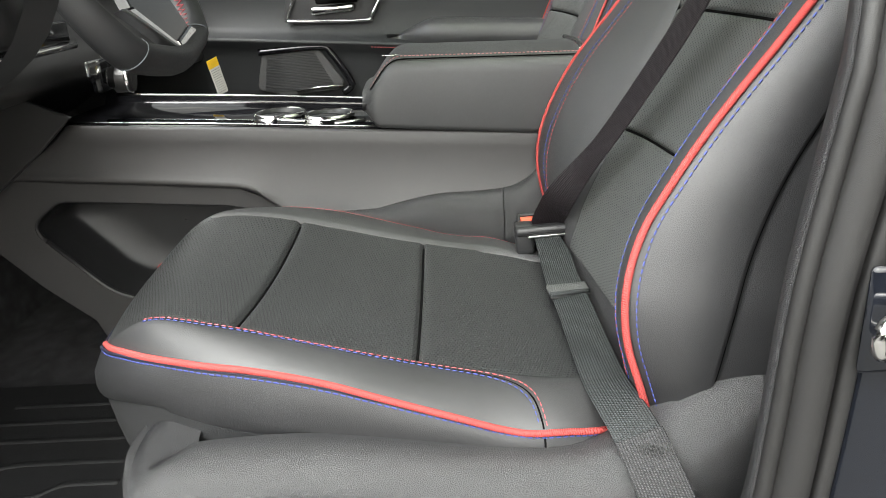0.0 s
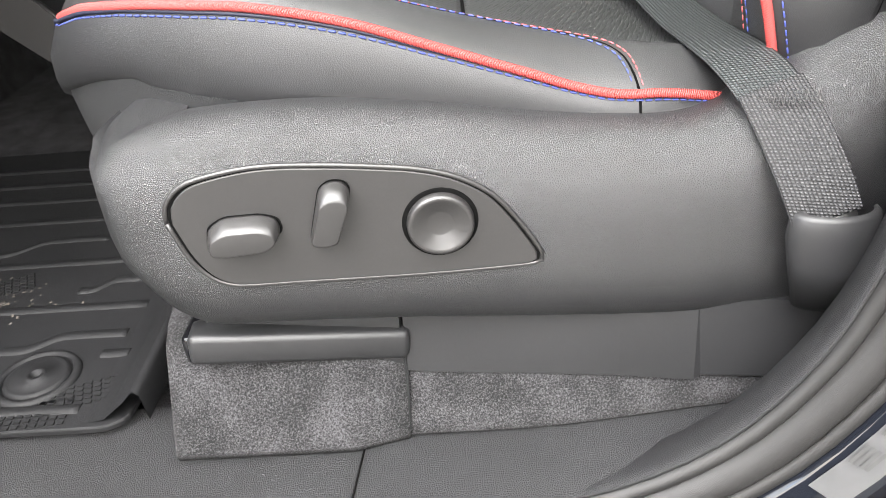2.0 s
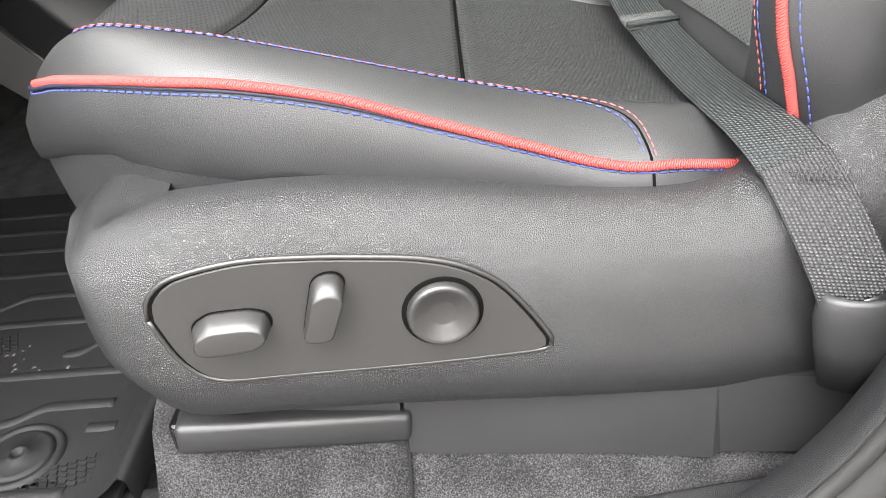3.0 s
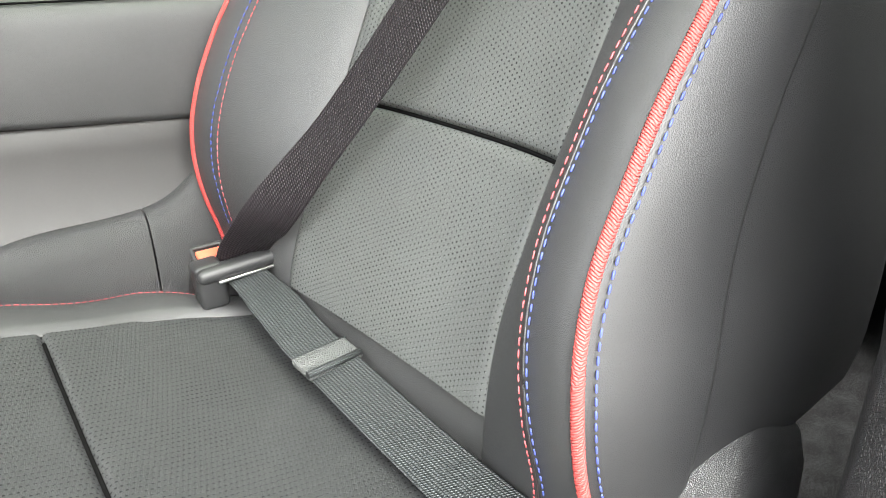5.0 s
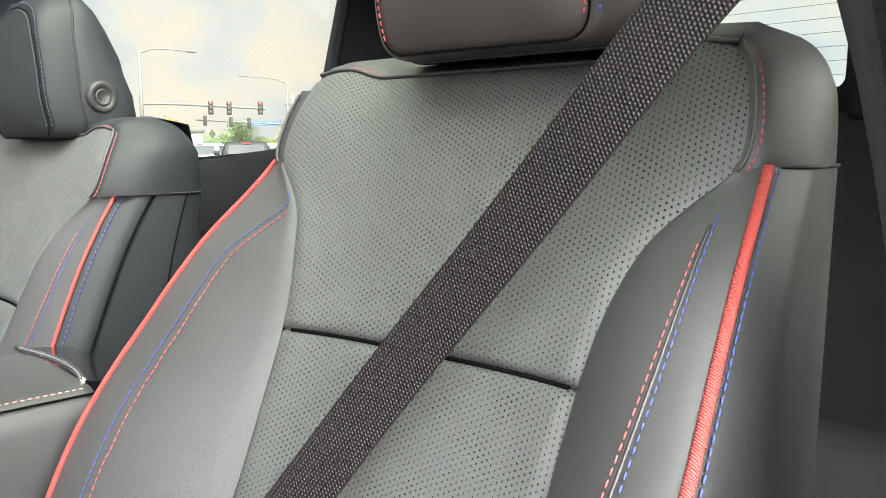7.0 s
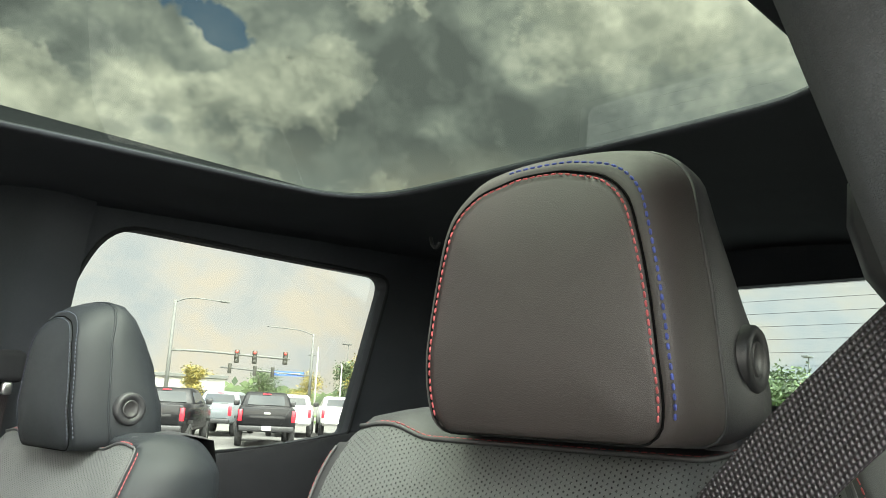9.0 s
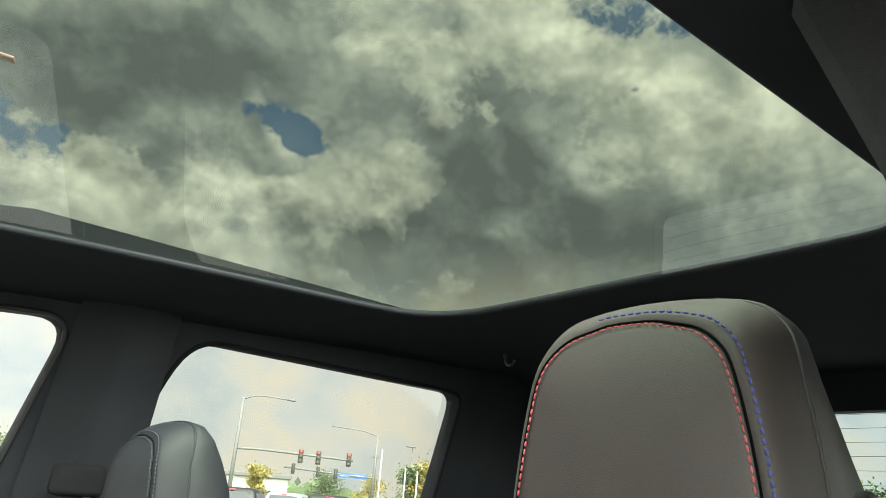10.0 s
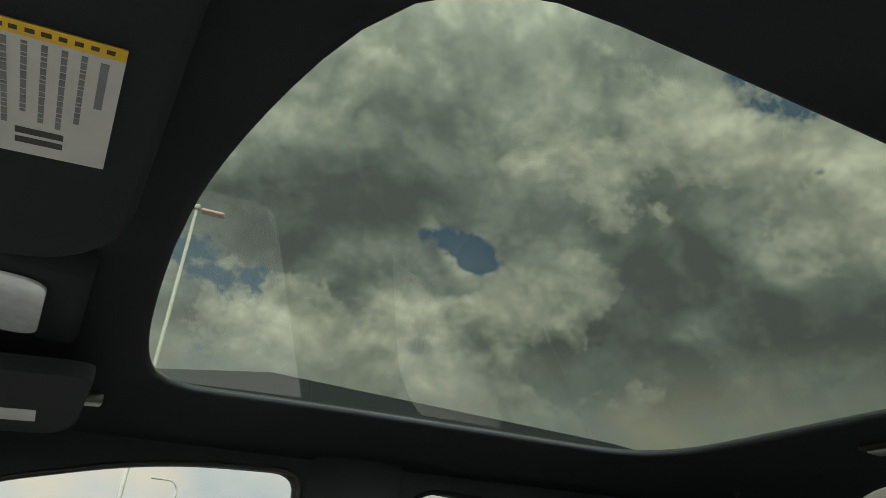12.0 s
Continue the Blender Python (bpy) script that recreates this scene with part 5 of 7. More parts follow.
# ---- floor, rails and sill beside the driver's seat ----
def build_mat():
    z = 0.806
    mat = thing("floor_mat", "black moulded rubber floor mat with raised ridges, dusty", "floor mat")
    out = rounded([(-1.0, 0.628, z - 0.006), (-1.0, 1.29, z - 0.006), (-0.40, 1.29, z - 0.006), (-0.345, 0.80, z - 0.006), (-0.352, 0.640, z - 0.006), (-0.37, 0.628, z - 0.006)], 0.012, 3)
    part("mat_base", plate(out, (0, 0, 1), 0.006, 0.002), RUBBER, mat, smooth=False)
    # raised side wall towards the seat
    rows = [[(-0.338 + dx - 0.02 * ease(0.7, 1.2, y), y, z + dz) for dx, dz in ((-0.055, 0.0), (-0.035, 0.003), (-0.012, 0.022), (0.0, 0.034), (0.006, 0.030), (0.008, 0.0))] for y in steps(0.635, 1.25, 20)]
    part("mat_wall", loft(rows), RUBBER, mat)
    rib = 0
    for y, x0, x1, bend in ((0.655, -0.62, -0.405, 0), (0.737, -0.415, -0.385, 0), (0.772, -0.535, -0.40, 0.022), (0.825, -0.80, -0.395, 0.03), (0.880, -0.49, -0.41, 0.02), (0.925, -0.85, -0.40, 0.045), (0.985, -0.66, -0.50, 0.03), (1.04, -0.95, -0.41, 0.06),
                            (1.105, -0.80, -0.45, 0.0), (1.16, -0.95, -0.42, 0.0), (1.215, -0.78, -0.43, 0.0), (0.700, -0.95, -0.56, 0.0), (0.600 + 0.05, -0.98, -0.66, 0)):
        pts = [(x0, y - bend, z), (x0 + 0.25 * (x1 - x0), y - bend * 0.9, z), (x0 + 0.45 * (x1 - x0), y - 0.1 * bend, z), (x0 + 0.6 * (x1 - x0), y, z), (x1, y, z)]
        line = curve(pts, n=24)
        rows = [[p + Vector((0, dy, dz)) for dy, dz in ((-0.0075, -0.001), (-0.0050, 0.0022), (0.0050, 0.0022), (0.0075, -0.001))] for p in line]
        part("ridge", loft(rows, caps=True), RUBBER, mat)
        rib += 1
    m = Matrix.Translation((-0.468, 0.703, z))
    part("anchor_ring", lathe([(0.043, 0.0), (0.0415, 0.004), (0.036, 0.0045), (0.034, 0.001)], 40, m), RUBBER, mat)
    part("anchor_disc", lathe([(0.033, 0.0005), (0.0315, 0.004), (0.028, 0.0048), (0.011, 0.0042), (0.010, 0.0065), (0.0055, 0.0065), (0.005, 0.002), (0.0, 0.002)], 40, m), RUBBER, mat, "round mat fastener")
    dots = bmesh.new()
    for cx, cy, ang in ((-0.405, 0.678, 0.35), (-0.60, 0.872, 0.45), (-0.46, 0.648, 0.1)):
        for i in range(11):
            for j in range(5):
                u, v = (i - 5) * 0.0085, (j - 2) * 0.0075
                box((0.0058, 0.0045, 0.0016), 0.0, (cx + u * math.cos(ang) - v * math.sin(ang), cy + u * math.sin(ang) + v * math.cos(ang), z + 0.0006), dots)
    tagged(part("tread_dots", dots, RUBBER, mat, smooth=False), kind="stuff")
    # dried dust trodden into the mat
    dust = bmesh.new()
    rng = random.Random(5)
    for i in range(70):
        a, r = rng.uniform(0, 6.28), abs(rng.gauss(0, 1))
        x, y = -0.585 + 0.06 * r * math.cos(a), 0.845 + 0.03 * r * math.sin(a)
        s = rng.uniform(0.0008, 0.0022)
        box((s * 2.4, s * 1.4, 0.0005), 0.0, (x, y, z + 0.0006), dust, turn=Matrix.Rotation(rng.uniform(0, 3), 4, "Z"))
    tagged(part("dust", dust, plain("dry_dust", (0.075, 0.066, 0.058), 0.95), mat, smooth=False), kind="stuff")


build_mat()


def build_riser():
    rows = [[(x, y, z) for y, z in ((0.70, 0.905), (0.655, 0.895), (0.640, 0.885), (0.622, 0.850), (0.604, 0.815), (0.598, 0.803), (0.600, 0.797))] for x in steps(-0.292, -0.088, 14)]
    for r in rows[-3:]:
        for i in range(3, 7):
            r[i] = (r[i][0], r[i][1] + 0.004 * (1 + rows[-3:].index(r)), r[i][2])
    flap = solo("carpet_flap", thick(loft([list(r) for r in rows]), 0.008), CARPET, "grey tufted carpet flap under the seat rail", "carpet")
    part("hem", tube([Vector(r[5]) + Vector((0, -0.002, 0.001)) for r in rows], 0.0035, 6), FABRIC, flap, "dark bound edge")
    part("hem", tube([Vector(p) + Vector((0.001, -0.003, 0.002)) for p in rows[-1]], 0.0030, 6), FABRIC, flap, "dark bound edge")
    rows = [[(x, y + 0.02 * ease(0.0, 0.25, x), z) for y, z in ((0.70, 0.880), (0.650, 0.868), (0.640, 0.850), (0.628, 0.825), (0.614, 0.806), (0.610, 0.797))] for x in steps(-0.092, 0.28, 14)]
    strip = solo("carpet_strip", thick(loft([list(r) for r in rows]), 0.006), CARPET, "dark grey carpet strip behind the sill", "carpet")
    part("hem", tube([Vector(r[4]) + Vector((0, -0.002, 0.001)) for r in rows], 0.0030, 6), FABRIC, strip, "dark bound edge")
    rail = thing("seat_rail", "black plastic covered seat rail under the driver's seat", "seat rail", m=Matrix.Rotation(0, 4, "Z"))
    rows = []
    for x, zt, zb in ((-0.250, 0.930, 0.872), (-0.24, 0.930, 0.864), (-0.21, 0.930, 0.861), (-0.15, 0.928, 0.857), (-0.087, 0.925, 0.853)):
        rows.append([(x, 0.70, zt), (x, 0.632, zt), (x, 0.627, zb + 0.014), (x, 0.629, zb + 0.004), (x, 0.640, zb), (x, 0.70, zb)])
    part("front_cover", loft(rows, closed=True, caps=True), DARK, rail, "black plastic rail cover", smooth=False)
    part("end_cap", box((0.022, 0.05, 0.028), 0.004, (-0.262, 0.648, 0.892)), PIANO, rail, "glossy end cap")
    rows = []
    for x, zt, zb in ((-0.084, 0.925, 0.848), (-0.07, 0.923, 0.845), (0.0, 0.918, 0.838), (0.10, 0.910, 0.828), (0.165, 0.905, 0.821), (0.172, 0.905, 0.823), (0.30, 0.895, 0.811)):
        d = 0.004 if x == 0.165 else 0.0
        rows.append([(x, 0.70, zt), (x, 0.634, zt), (x, 0.628 - d, zb + 0.006), (x, 0.634, zb), (x, 0.70, zb)])
    part("rear_cover", loft(rows, closed=True, caps=True), DARK, rail, "black plastic rail cover", smooth=False)


build_riser()


def build_sill():
    rows = []
    for x in steps(-1.0, 0.34, 60):
        z = 0.774 + 0.004 * ease(-0.3, 0.0, x)
        dip = 0.010 * ease(0.04, 0.10, x)
        rows.append([(x, 0.534, z - dip), (x, 0.545, z + 0.006 - dip), (x, 0.565, z + 0.012), (x, 0.59, z + 0.016), (x, 0.625, z + 0.018), (x, 0.665, z + 0.018)])
    sill = solo("sill_plate", loft(rows), SILL, "dark grey grained plastic door sill trim", "sill", kind="structure")
    # shadowed joint across the sill trim
    solo("sill_joint", tube([(-0.135, 0.548, 0.785), (-0.130, 0.575, 0.793), (-0.127, 0.60, 0.7935)], 0.0010, 5), BLACK_GAP, "thin joint across the sill trim", "joint", kind="structure")
    # outer rocker below the doorway
    rows = [[(x, y, z) for y, z in ((0.545, 0.74), (0.50, 0.735), (0.46, 0.70), (0.44, 0.62), (0.46, 0.52))] for x in steps(-1.0, 0.5, 8)]
    solo("rocker_panel", thick(loft(rows), 0.003), PAINT, "black painted rocker panel under the doorway", "body panel", kind="structure")


build_sill()


def build_jamb_label():
    """The certification sticker on the jamb: unreadable rows of print and a yellow part."""
    line = doorway_line(0.087, 0.5195)
    label = thing("jamb_sticker", "grey printed sticker with a yellow corner on the door jamb", "sticker")
    pts = [p for p in line if 0.79 < p.z < 0.965]
    t = tangents(pts)
    def at(i, off, lift):
        n = Vector((t[i].z, 0, -t[i].x))
        return pts[i] + n * off + Vector((0, -lift, 0))
    rows = [[at(i, -0.016, 0.0005), at(i, 0.0, 0.0020), at(i, 0.019, 0.0045)] for i in range(len(pts))]
    part("backing", loft(rows), STICKER, label)
    bm = bmesh.new()
    for i in range(1, len(pts) - 1):
        for k in range(5):
            o = -0.015 + 0.006 * k
            loft([[at(i, o, 0.0030), at(i, o + 0.0035, 0.0034)], [pts[i].lerp(pts[i + 1], 0.6) + (at(i, o, 0.0030) - pts[i]), pts[i].lerp(pts[i + 1], 0.6) + (at(i, o + 0.0035, 0.0034) - pts[i])]], bm=bm)
    part("print", bm, INK, label)
    second = [p for p in doorway_line(0.122, 0.5045) if 0.74 < p.z < 0.84]
    rows = [[p + Vector((-0.012, 0, 0)), p, p + Vector((0.012, 0, 0))] for p in second]
    part("yellow_part", loft(rows), YELLOW, label, "bright yellow part of the sticker")


build_jamb_label()


def build_striker():
    st = thing("door_striker", "steel door striker loop bolted to the black jamb", "door striker", m=Matrix.Translation((0.346, 0.514, 1.268)))
    part("plate", box((0.045, 0.006, 0.085), 0.004), PAINT, st, "black painted base plate")
    part("loop", tube(curve([(0.012, -0.002, 0.014), (-0.012, -0.022, 0.014), (-0.026, -0.030, 0.009), (-0.026, -0.030, -0.009), (-0.012, -0.022, -0.014), (0.012, -0.002, -0.014)], n=24), 0.0055, 10), CHROME, st, "bright steel loop")
    for z in (-0.03, 0.03):
        part("bolt", lathe([(0.0, 0.006), (0.006, 0.006), (0.009, 0.003), (0.010, 0.0)], 16, Matrix.Translation((0.008, -0.004, z)) @ Matrix.Rotation(radians(90), 4, "X")), STEEL, st, "round steel bolt")


build_striker()


# ---- seat belt ----
def ribbon(path, widths, normal, thickness, n=90):
    line = curve(path, n=n)
    rows = []
    for i, (p, t) in enumerate(zip(line, tangents(line))):
        s = i / (n - 1)
        nn = normal(s) if callable(normal) else Vector(normal)
        side = t.cross(nn).normalized()
        up = side.cross(t).normalized()
        w = widths(s) if callable(widths) else widths
        rows.append([p + side * (w * k) + up * (0.0006 * (1 - (2 * k) ** 2)) for k in (-0.5, -0.47, -0.3, -0.1, 0.1, 0.3, 0.47, 0.5)])
    bm = loft(rows)
    return thick(bm, thickness)


def build_belt():
    belt = thing("seat_belt", "black woven seat belt fastened across the driver's seat", "seat belt")
    shoulder = [(0.178, 1.170, 1.102), (0.180, 1.165, 1.126), (0.186, 1.140, 1.154), (0.198, 1.098, 1.196), (0.252, 1.030, 1.300), (0.318, 0.940, 1.450), (0.346, 0.855, 1.562), (0.362, 0.766, 1.674), (0.371, 0.711, 1.733), (0.385, 0.655, 1.790)]
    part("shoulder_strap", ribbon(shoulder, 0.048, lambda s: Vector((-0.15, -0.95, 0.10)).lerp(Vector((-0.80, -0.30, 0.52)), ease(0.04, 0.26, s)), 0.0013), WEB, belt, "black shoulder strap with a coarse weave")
    lap = [(0.178, 1.150, 1.110), (0.182, 1.09, 1.102), (0.184, 1.02, 1.091), (0.188, 0.93, 1.084), (0.188, 0.82, 1.086), (0.187, 0.74, 1.093), (0.193, 0.69, 1.092), (0.203, 0.655, 1.080), (0.214, 0.628, 1.055), (0.226, 0.608, 1.025), (0.236, 0.598, 0.998)]
    def lean(s):
        return Vector((-0.15, -0.05 - 0.9 * ease(0.66, 0.95, s), 1.0 - 0.55 * ease(0.66, 0.95, s)))
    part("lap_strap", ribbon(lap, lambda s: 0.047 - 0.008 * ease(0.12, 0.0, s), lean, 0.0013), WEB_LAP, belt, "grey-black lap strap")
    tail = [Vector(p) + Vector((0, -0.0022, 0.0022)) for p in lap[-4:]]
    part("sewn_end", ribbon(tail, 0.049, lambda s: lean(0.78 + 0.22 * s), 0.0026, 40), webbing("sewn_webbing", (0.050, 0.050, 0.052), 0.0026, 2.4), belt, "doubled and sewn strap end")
    # zigzag of the sewn end
    zig = []
    for i in range(25):
        w = (i % 2 - 0.5) * 0.010
        zig.append(Vector((0.192 + 0.0016 * i * 0.95, 0.6445 - 0.0009 * i + w * 0.3, 1.072 + 0.0006 * i + w)))
    part("zigzag_stitch", tube(zig, 0.0008, 5), INK, belt)
    band = box((0.057, 0.030, 0.0065), 0.0025, turn=Matrix.Rotation(radians(7), 4, "Z") @ Matrix.Rotation(radians(8), 4, "X"))
    bmesh.ops.translate(band, vec=(0.1865, 0.985, 1.0895), verts=band.verts)
    part("keeper_loop", band, grained("folded_fabric", (0.085, 0.088, 0.086), 0.55, 420.0, 0.9, 0.3, 0.0012), belt, "folded fabric keeper band")
    for dy, r in ((-0.0145, 0.0034), (0.0145, 0.0018)):
        part("keeper_edge", tube([(0.159, 0.985 + dy - 0.003, 1.092), (0.214, 0.985 + dy + 0.004, 1.0925)], r, 8), WEB_LAP, belt, "rolled fabric edge")
    lean_in = Matrix.Rotation(radians(-3), 4, "Z") @ Matrix.Rotation(radians(-4), 4, "Y")
    bm = box((0.100, 0.020, 0.016), 0.007, (0.1785, 1.151, 1.1215), segments=3, turn=lean_in)
    tongue = part("tongue", bm, DARK, belt, "black moulded latch tongue")
    part("knuckle", box((0.030, 0.028, 0.050), 0.006, (0.1445, 1.164, 1.104), segments=3, turn=lean_in), DARK, tongue, "block end of the tongue")
    part("tongue_blade", box((0.062, 0.006, 0.0034), 0.001, (0.1790, 1.1440, 1.1135), turn=lean_in), STEEL, tongue, "bright steel edge")
    buckle = thing("belt_buckle", "black seat belt buckle with a red button beside the console", "buckle")
    part("body", box((0.032, 0.040, 0.085), 0.006, (0.153, 1.203, 1.078), turn=Matrix.Rotation(radians(30), 4, "X")), DARK, buckle)
    part("button", box((0.027, 0.026, 0.006), 0.002, (0.1545, 1.1800, 1.1220), turn=Matrix.Rotation(radians(30), 4, "X")), RED_BUTTON, buckle, "red release button")
    lip = rounded([(0.1385, 0.0, -0.0165), (0.1385, 0.0, 0.0165), (0.1705, 0.0, 0.0165), (0.1705, 0.0, -0.0165)], 0.004, 4)
    tip = Matrix.Translation((0, 1.1805, 1.1235)) @ Matrix.Rotation(radians(-60), 4, "X")
    part("button_lip", tube([tip @ Vector(p) for p in lip + lip[:1]], 0.0026, 8), DARK, buckle, "black lip round the button")
    # lower anchor cup beside the shield
    anchor = thing("belt_anchor", "black plastic belt anchor cup with a steel pin", "belt anchor")
    rows = []
    for w, dz, r in ((0, 0.014, 0.026), (0, 0.010, 0.030), (0, -0.004, 0.031), (0.004, -0.03, 0.029), (0.010, -0.075, 0.022)):
        rows.append([(0.243 + w + r * math.cos(a), 0.600 + 0.010 * ease(0, 1, -dz * 12) - 0.5 * r * math.sin(a), 0.992 + dz) for a in (math.pi * k / 16 for k in range(17))])
    part("cup", thick(loft(rows), 0.003), DARK, anchor)
    part("pin", lathe([(0.0, 0.004), (0.013, 0.004), (0.016, 0.0), (0.016, -0.01)], 24, Matrix.Translation((0.243, 0.597, 0.999)) @ Matrix.Rotation(radians(55), 4, "X")), STEEL, anchor, "steel anchor pin")
    # upper guide on the pillar
    guide = thing("belt_guide", "black belt height guide on the centre pillar", "belt guide")
    rows = []
    for z, d in ((1.765, 0.0), (1.770, 0.010), (1.79, 0.018), (1.82, 0.018), (1.845, 0.010), (1.852, 0.0)):
        rows.append([(0.395, 0.66 + 0.25 * (z - 1.75), z), (0.40, 0.690 + d + 0.25 * (z - 1.75), z), (0.42, 0.700 + d + 0.25 * (z - 1.75), z), (0.445, 0.695 + d + 0.25 * (z - 1.75), z), (0.46, 0.66 + 0.25 * (z - 1.75), z)])
    part("cover", loft(rows, caps=True), DARK, guide)
    part("slot", box((0.012, 0.010, 0.055), 0.004, (0.41, 0.705, 1.775)), BLACK_GAP, guide)


build_belt()


# ---- centre console ----
SIDE = 1.308


def build_console():
    con = thing("centre_console", "dark grey centre console with gloss black deck and cup holders", "console")
    top = table([(-1.0, 1.335), (-0.62, 1.298), (-0.35, 1.281), (-0.10, 1.263), (0.30, 1.240), (0.60, 1.235)])
    ledge = table([(-1.0, 1.238), (-0.68, 1.209), (-0.50, 1.194), (-0.35, 1.180), (-0.315, 1.172), (-0.285, 1.150), (-0.26, 1.128), (-0.20, 1.115), (0.6, 1.10)])
    rows = []
    for x in steps(-0.76, 0.62, 90):
        zl = ledge(x)
        zt = max(zl + 0.045, min(top(x), 1.331 + 0.84 * (x + 0.578)))
        rows.append([(x, SIDE + 0.012, zl - 0.010), (x, SIDE - 0.006, zl - 0.008), (x, SIDE - 0.008, zl - 0.002), (x, SIDE - 0.006, zl + 0.004), (x, SIDE + 0.001, zl + 0.012), (x, SIDE, zt - 0.03), (x, SIDE + 0.001, zt - 0.008), (x, SIDE + 0.004, zt - 0.002), (x, SIDE + 0.010, zt)])
    part("side_panel", loft(rows), CONSOLE, con, "smooth dark grey side panel")
    rows = [[(x, SIDE + 0.012, ledge(x) - 0.008), (x, SIDE + 0.014, ledge(x) - 0.02), (x, SIDE + 0.014, 1.0), (x, SIDE + 0.01, 0.80)] for x in steps(-0.36, 0.62, 30)]
    part("lower_panel", loft(rows), CONSOLE, con)
    # open cubby in the side ahead of the seat
    cub = rounded([(-0.735, SIDE + 0.012, 1.115), (-0.668, SIDE + 0.012, 1.163), (-0.352, SIDE + 0.012, 1.138), (-0.30, SIDE + 0.012, 1.12), (-0.30, SIDE + 0.012, 0.96), (-0.595, SIDE + 0.012, 0.965)], [0.04, 0.02, 0.02, 0.02, 0.02, 0.05])
    outer = [Vector(p) for p in ((-0.60, SIDE + 0.012, 0.80), (-0.648, SIDE + 0.012, 0.926), (-0.732, SIDE + 0.012, 1.0), (-0.798, SIDE + 0.012, 1.072), (-0.80, SIDE + 0.012, 1.213), (-0.68, SIDE + 0.012, 1.203), (-0.50, SIDE + 0.012, 1.188), (-0.355, SIDE + 0.012, 1.174), (-0.28, SIDE + 0.012, 1.14), (-0.28, SIDE + 0.012, 0.80))]
    bm = bmesh.new()
    edges = []
    for lp in (outer, cub):
        vs = [bm.verts.new(p) for p in lp]
        edges += [bm.edges.new((a, b)) for a, b in zip(vs, vs[1:] + vs[:1])]
    bmesh.ops.triangle_fill(bm, edges=edges, use_beauty=True)
    part("cubby_surround", thick(bm, 0.006), CONSOLE, con, smooth=False)
    part("cubby_rim", tube(cub + cub[:1], 0.005, 6), DARK, con)
    well = sum(cub, Vector()) / len(cub)
    rows = [[well + (p - well) * k + Vector((0, d, 0)) for p in cub] for d, k in ((0.0, 1.0), (0.05, 0.97), (0.10, 0.93), (0.112, 0.86), (0.113, 0.40), (0.113, 0.01))]
    part("cubby_liner", loft(rows, closed=True), DARK, con, "dark open cubby")
    # deck between the seats
    rows = [[(x, SIDE + 0.004, top(x) - 0.001), (x, SIDE + 0.010, top(x) + 0.003), (x, SIDE + 0.016, top(x) + 0.001), (x, 1.52, top(x) - 0.004), (x, 1.535, top(x) + 0.012), (x, 1.545, top(x) + 0.010), (x, 1.548, top(x) - 0.06), (x, 1.548, 0.82)] for x in steps(-0.64, 0.62, 40)]
    part("deck", loft(rows), PIANO, con, "gloss black deck")
    part("deck_trim", tube([(x, 1.537, top(x) + 0.014) for x in steps(-0.62, -0.08, 12)], 0.0022, 6), CHROME, con, "thin bright trim line")
    part("deck_trim", tube([(x, SIDE + 0.008, top(x) + 0.003) for x in steps(-0.62, -0.08, 12)], 0.0014, 6), CHROME, con, "thin bright trim line")
    for cx in (-0.185, -0.275):
        m = Matrix.Translation((cx, 1.415, top(cx)))
        part("cup_holder", lathe([(0.046, 0.003), (0.043, 0.007), (0.039, 0.005), (0.037, -0.01), (0.035, -0.05), (0.0, -0.052)], 36, m), DARK, con, "round cup holder")
        part("cup_ring", lathe([(0.048, 0.001), (0.046, 0.006), (0.042, 0.0075), (0.040, 0.004)], 36, m), CHROME, con, "bright cup holder ring")
    part("cup_fin", box((0.055, 0.012, 0.006), 0.002, (-0.14, 1.345, 1.270), turn=Matrix.Rotation(radians(18), 4, "Z")), CHROME, con)
    part("cup_fin", box((0.055, 0.012, 0.006), 0.002, (-0.24, 1.345, 1.277), turn=Matrix.Rotation(radians(-18), 4, "Z")), CHROME, con)
    # bracket cover low beside the seat, rising to the back
    ridge = table([(-0.10, 1.118), (0.0, 1.138), (0.09, 1.141), (0.135, 1.146), (0.165, 1.160), (0.195, 1.185), (0.225, 1.215), (0.26, 1.235)])
    for lo, hi in ((-0.30, 0.1205), (0.1225, 0.262)):
        rows = [[(x, SIDE + 0.004, ridge(x) + 0.003), (x, SIDE - 0.012, ridge(x) + 0.002), (x, SIDE - 0.021, ridge(x) - 0.006), (x, SIDE - 0.026, ridge(x) - 0.03), (x, SIDE - 0.030, 1.0), (x, SIDE - 0.030, 0.86)] for x in steps(lo, hi, 26)]
        part("bracket_cover", loft(rows), VALANCE, con, "grained grey lower cover")
    return con


build_console()


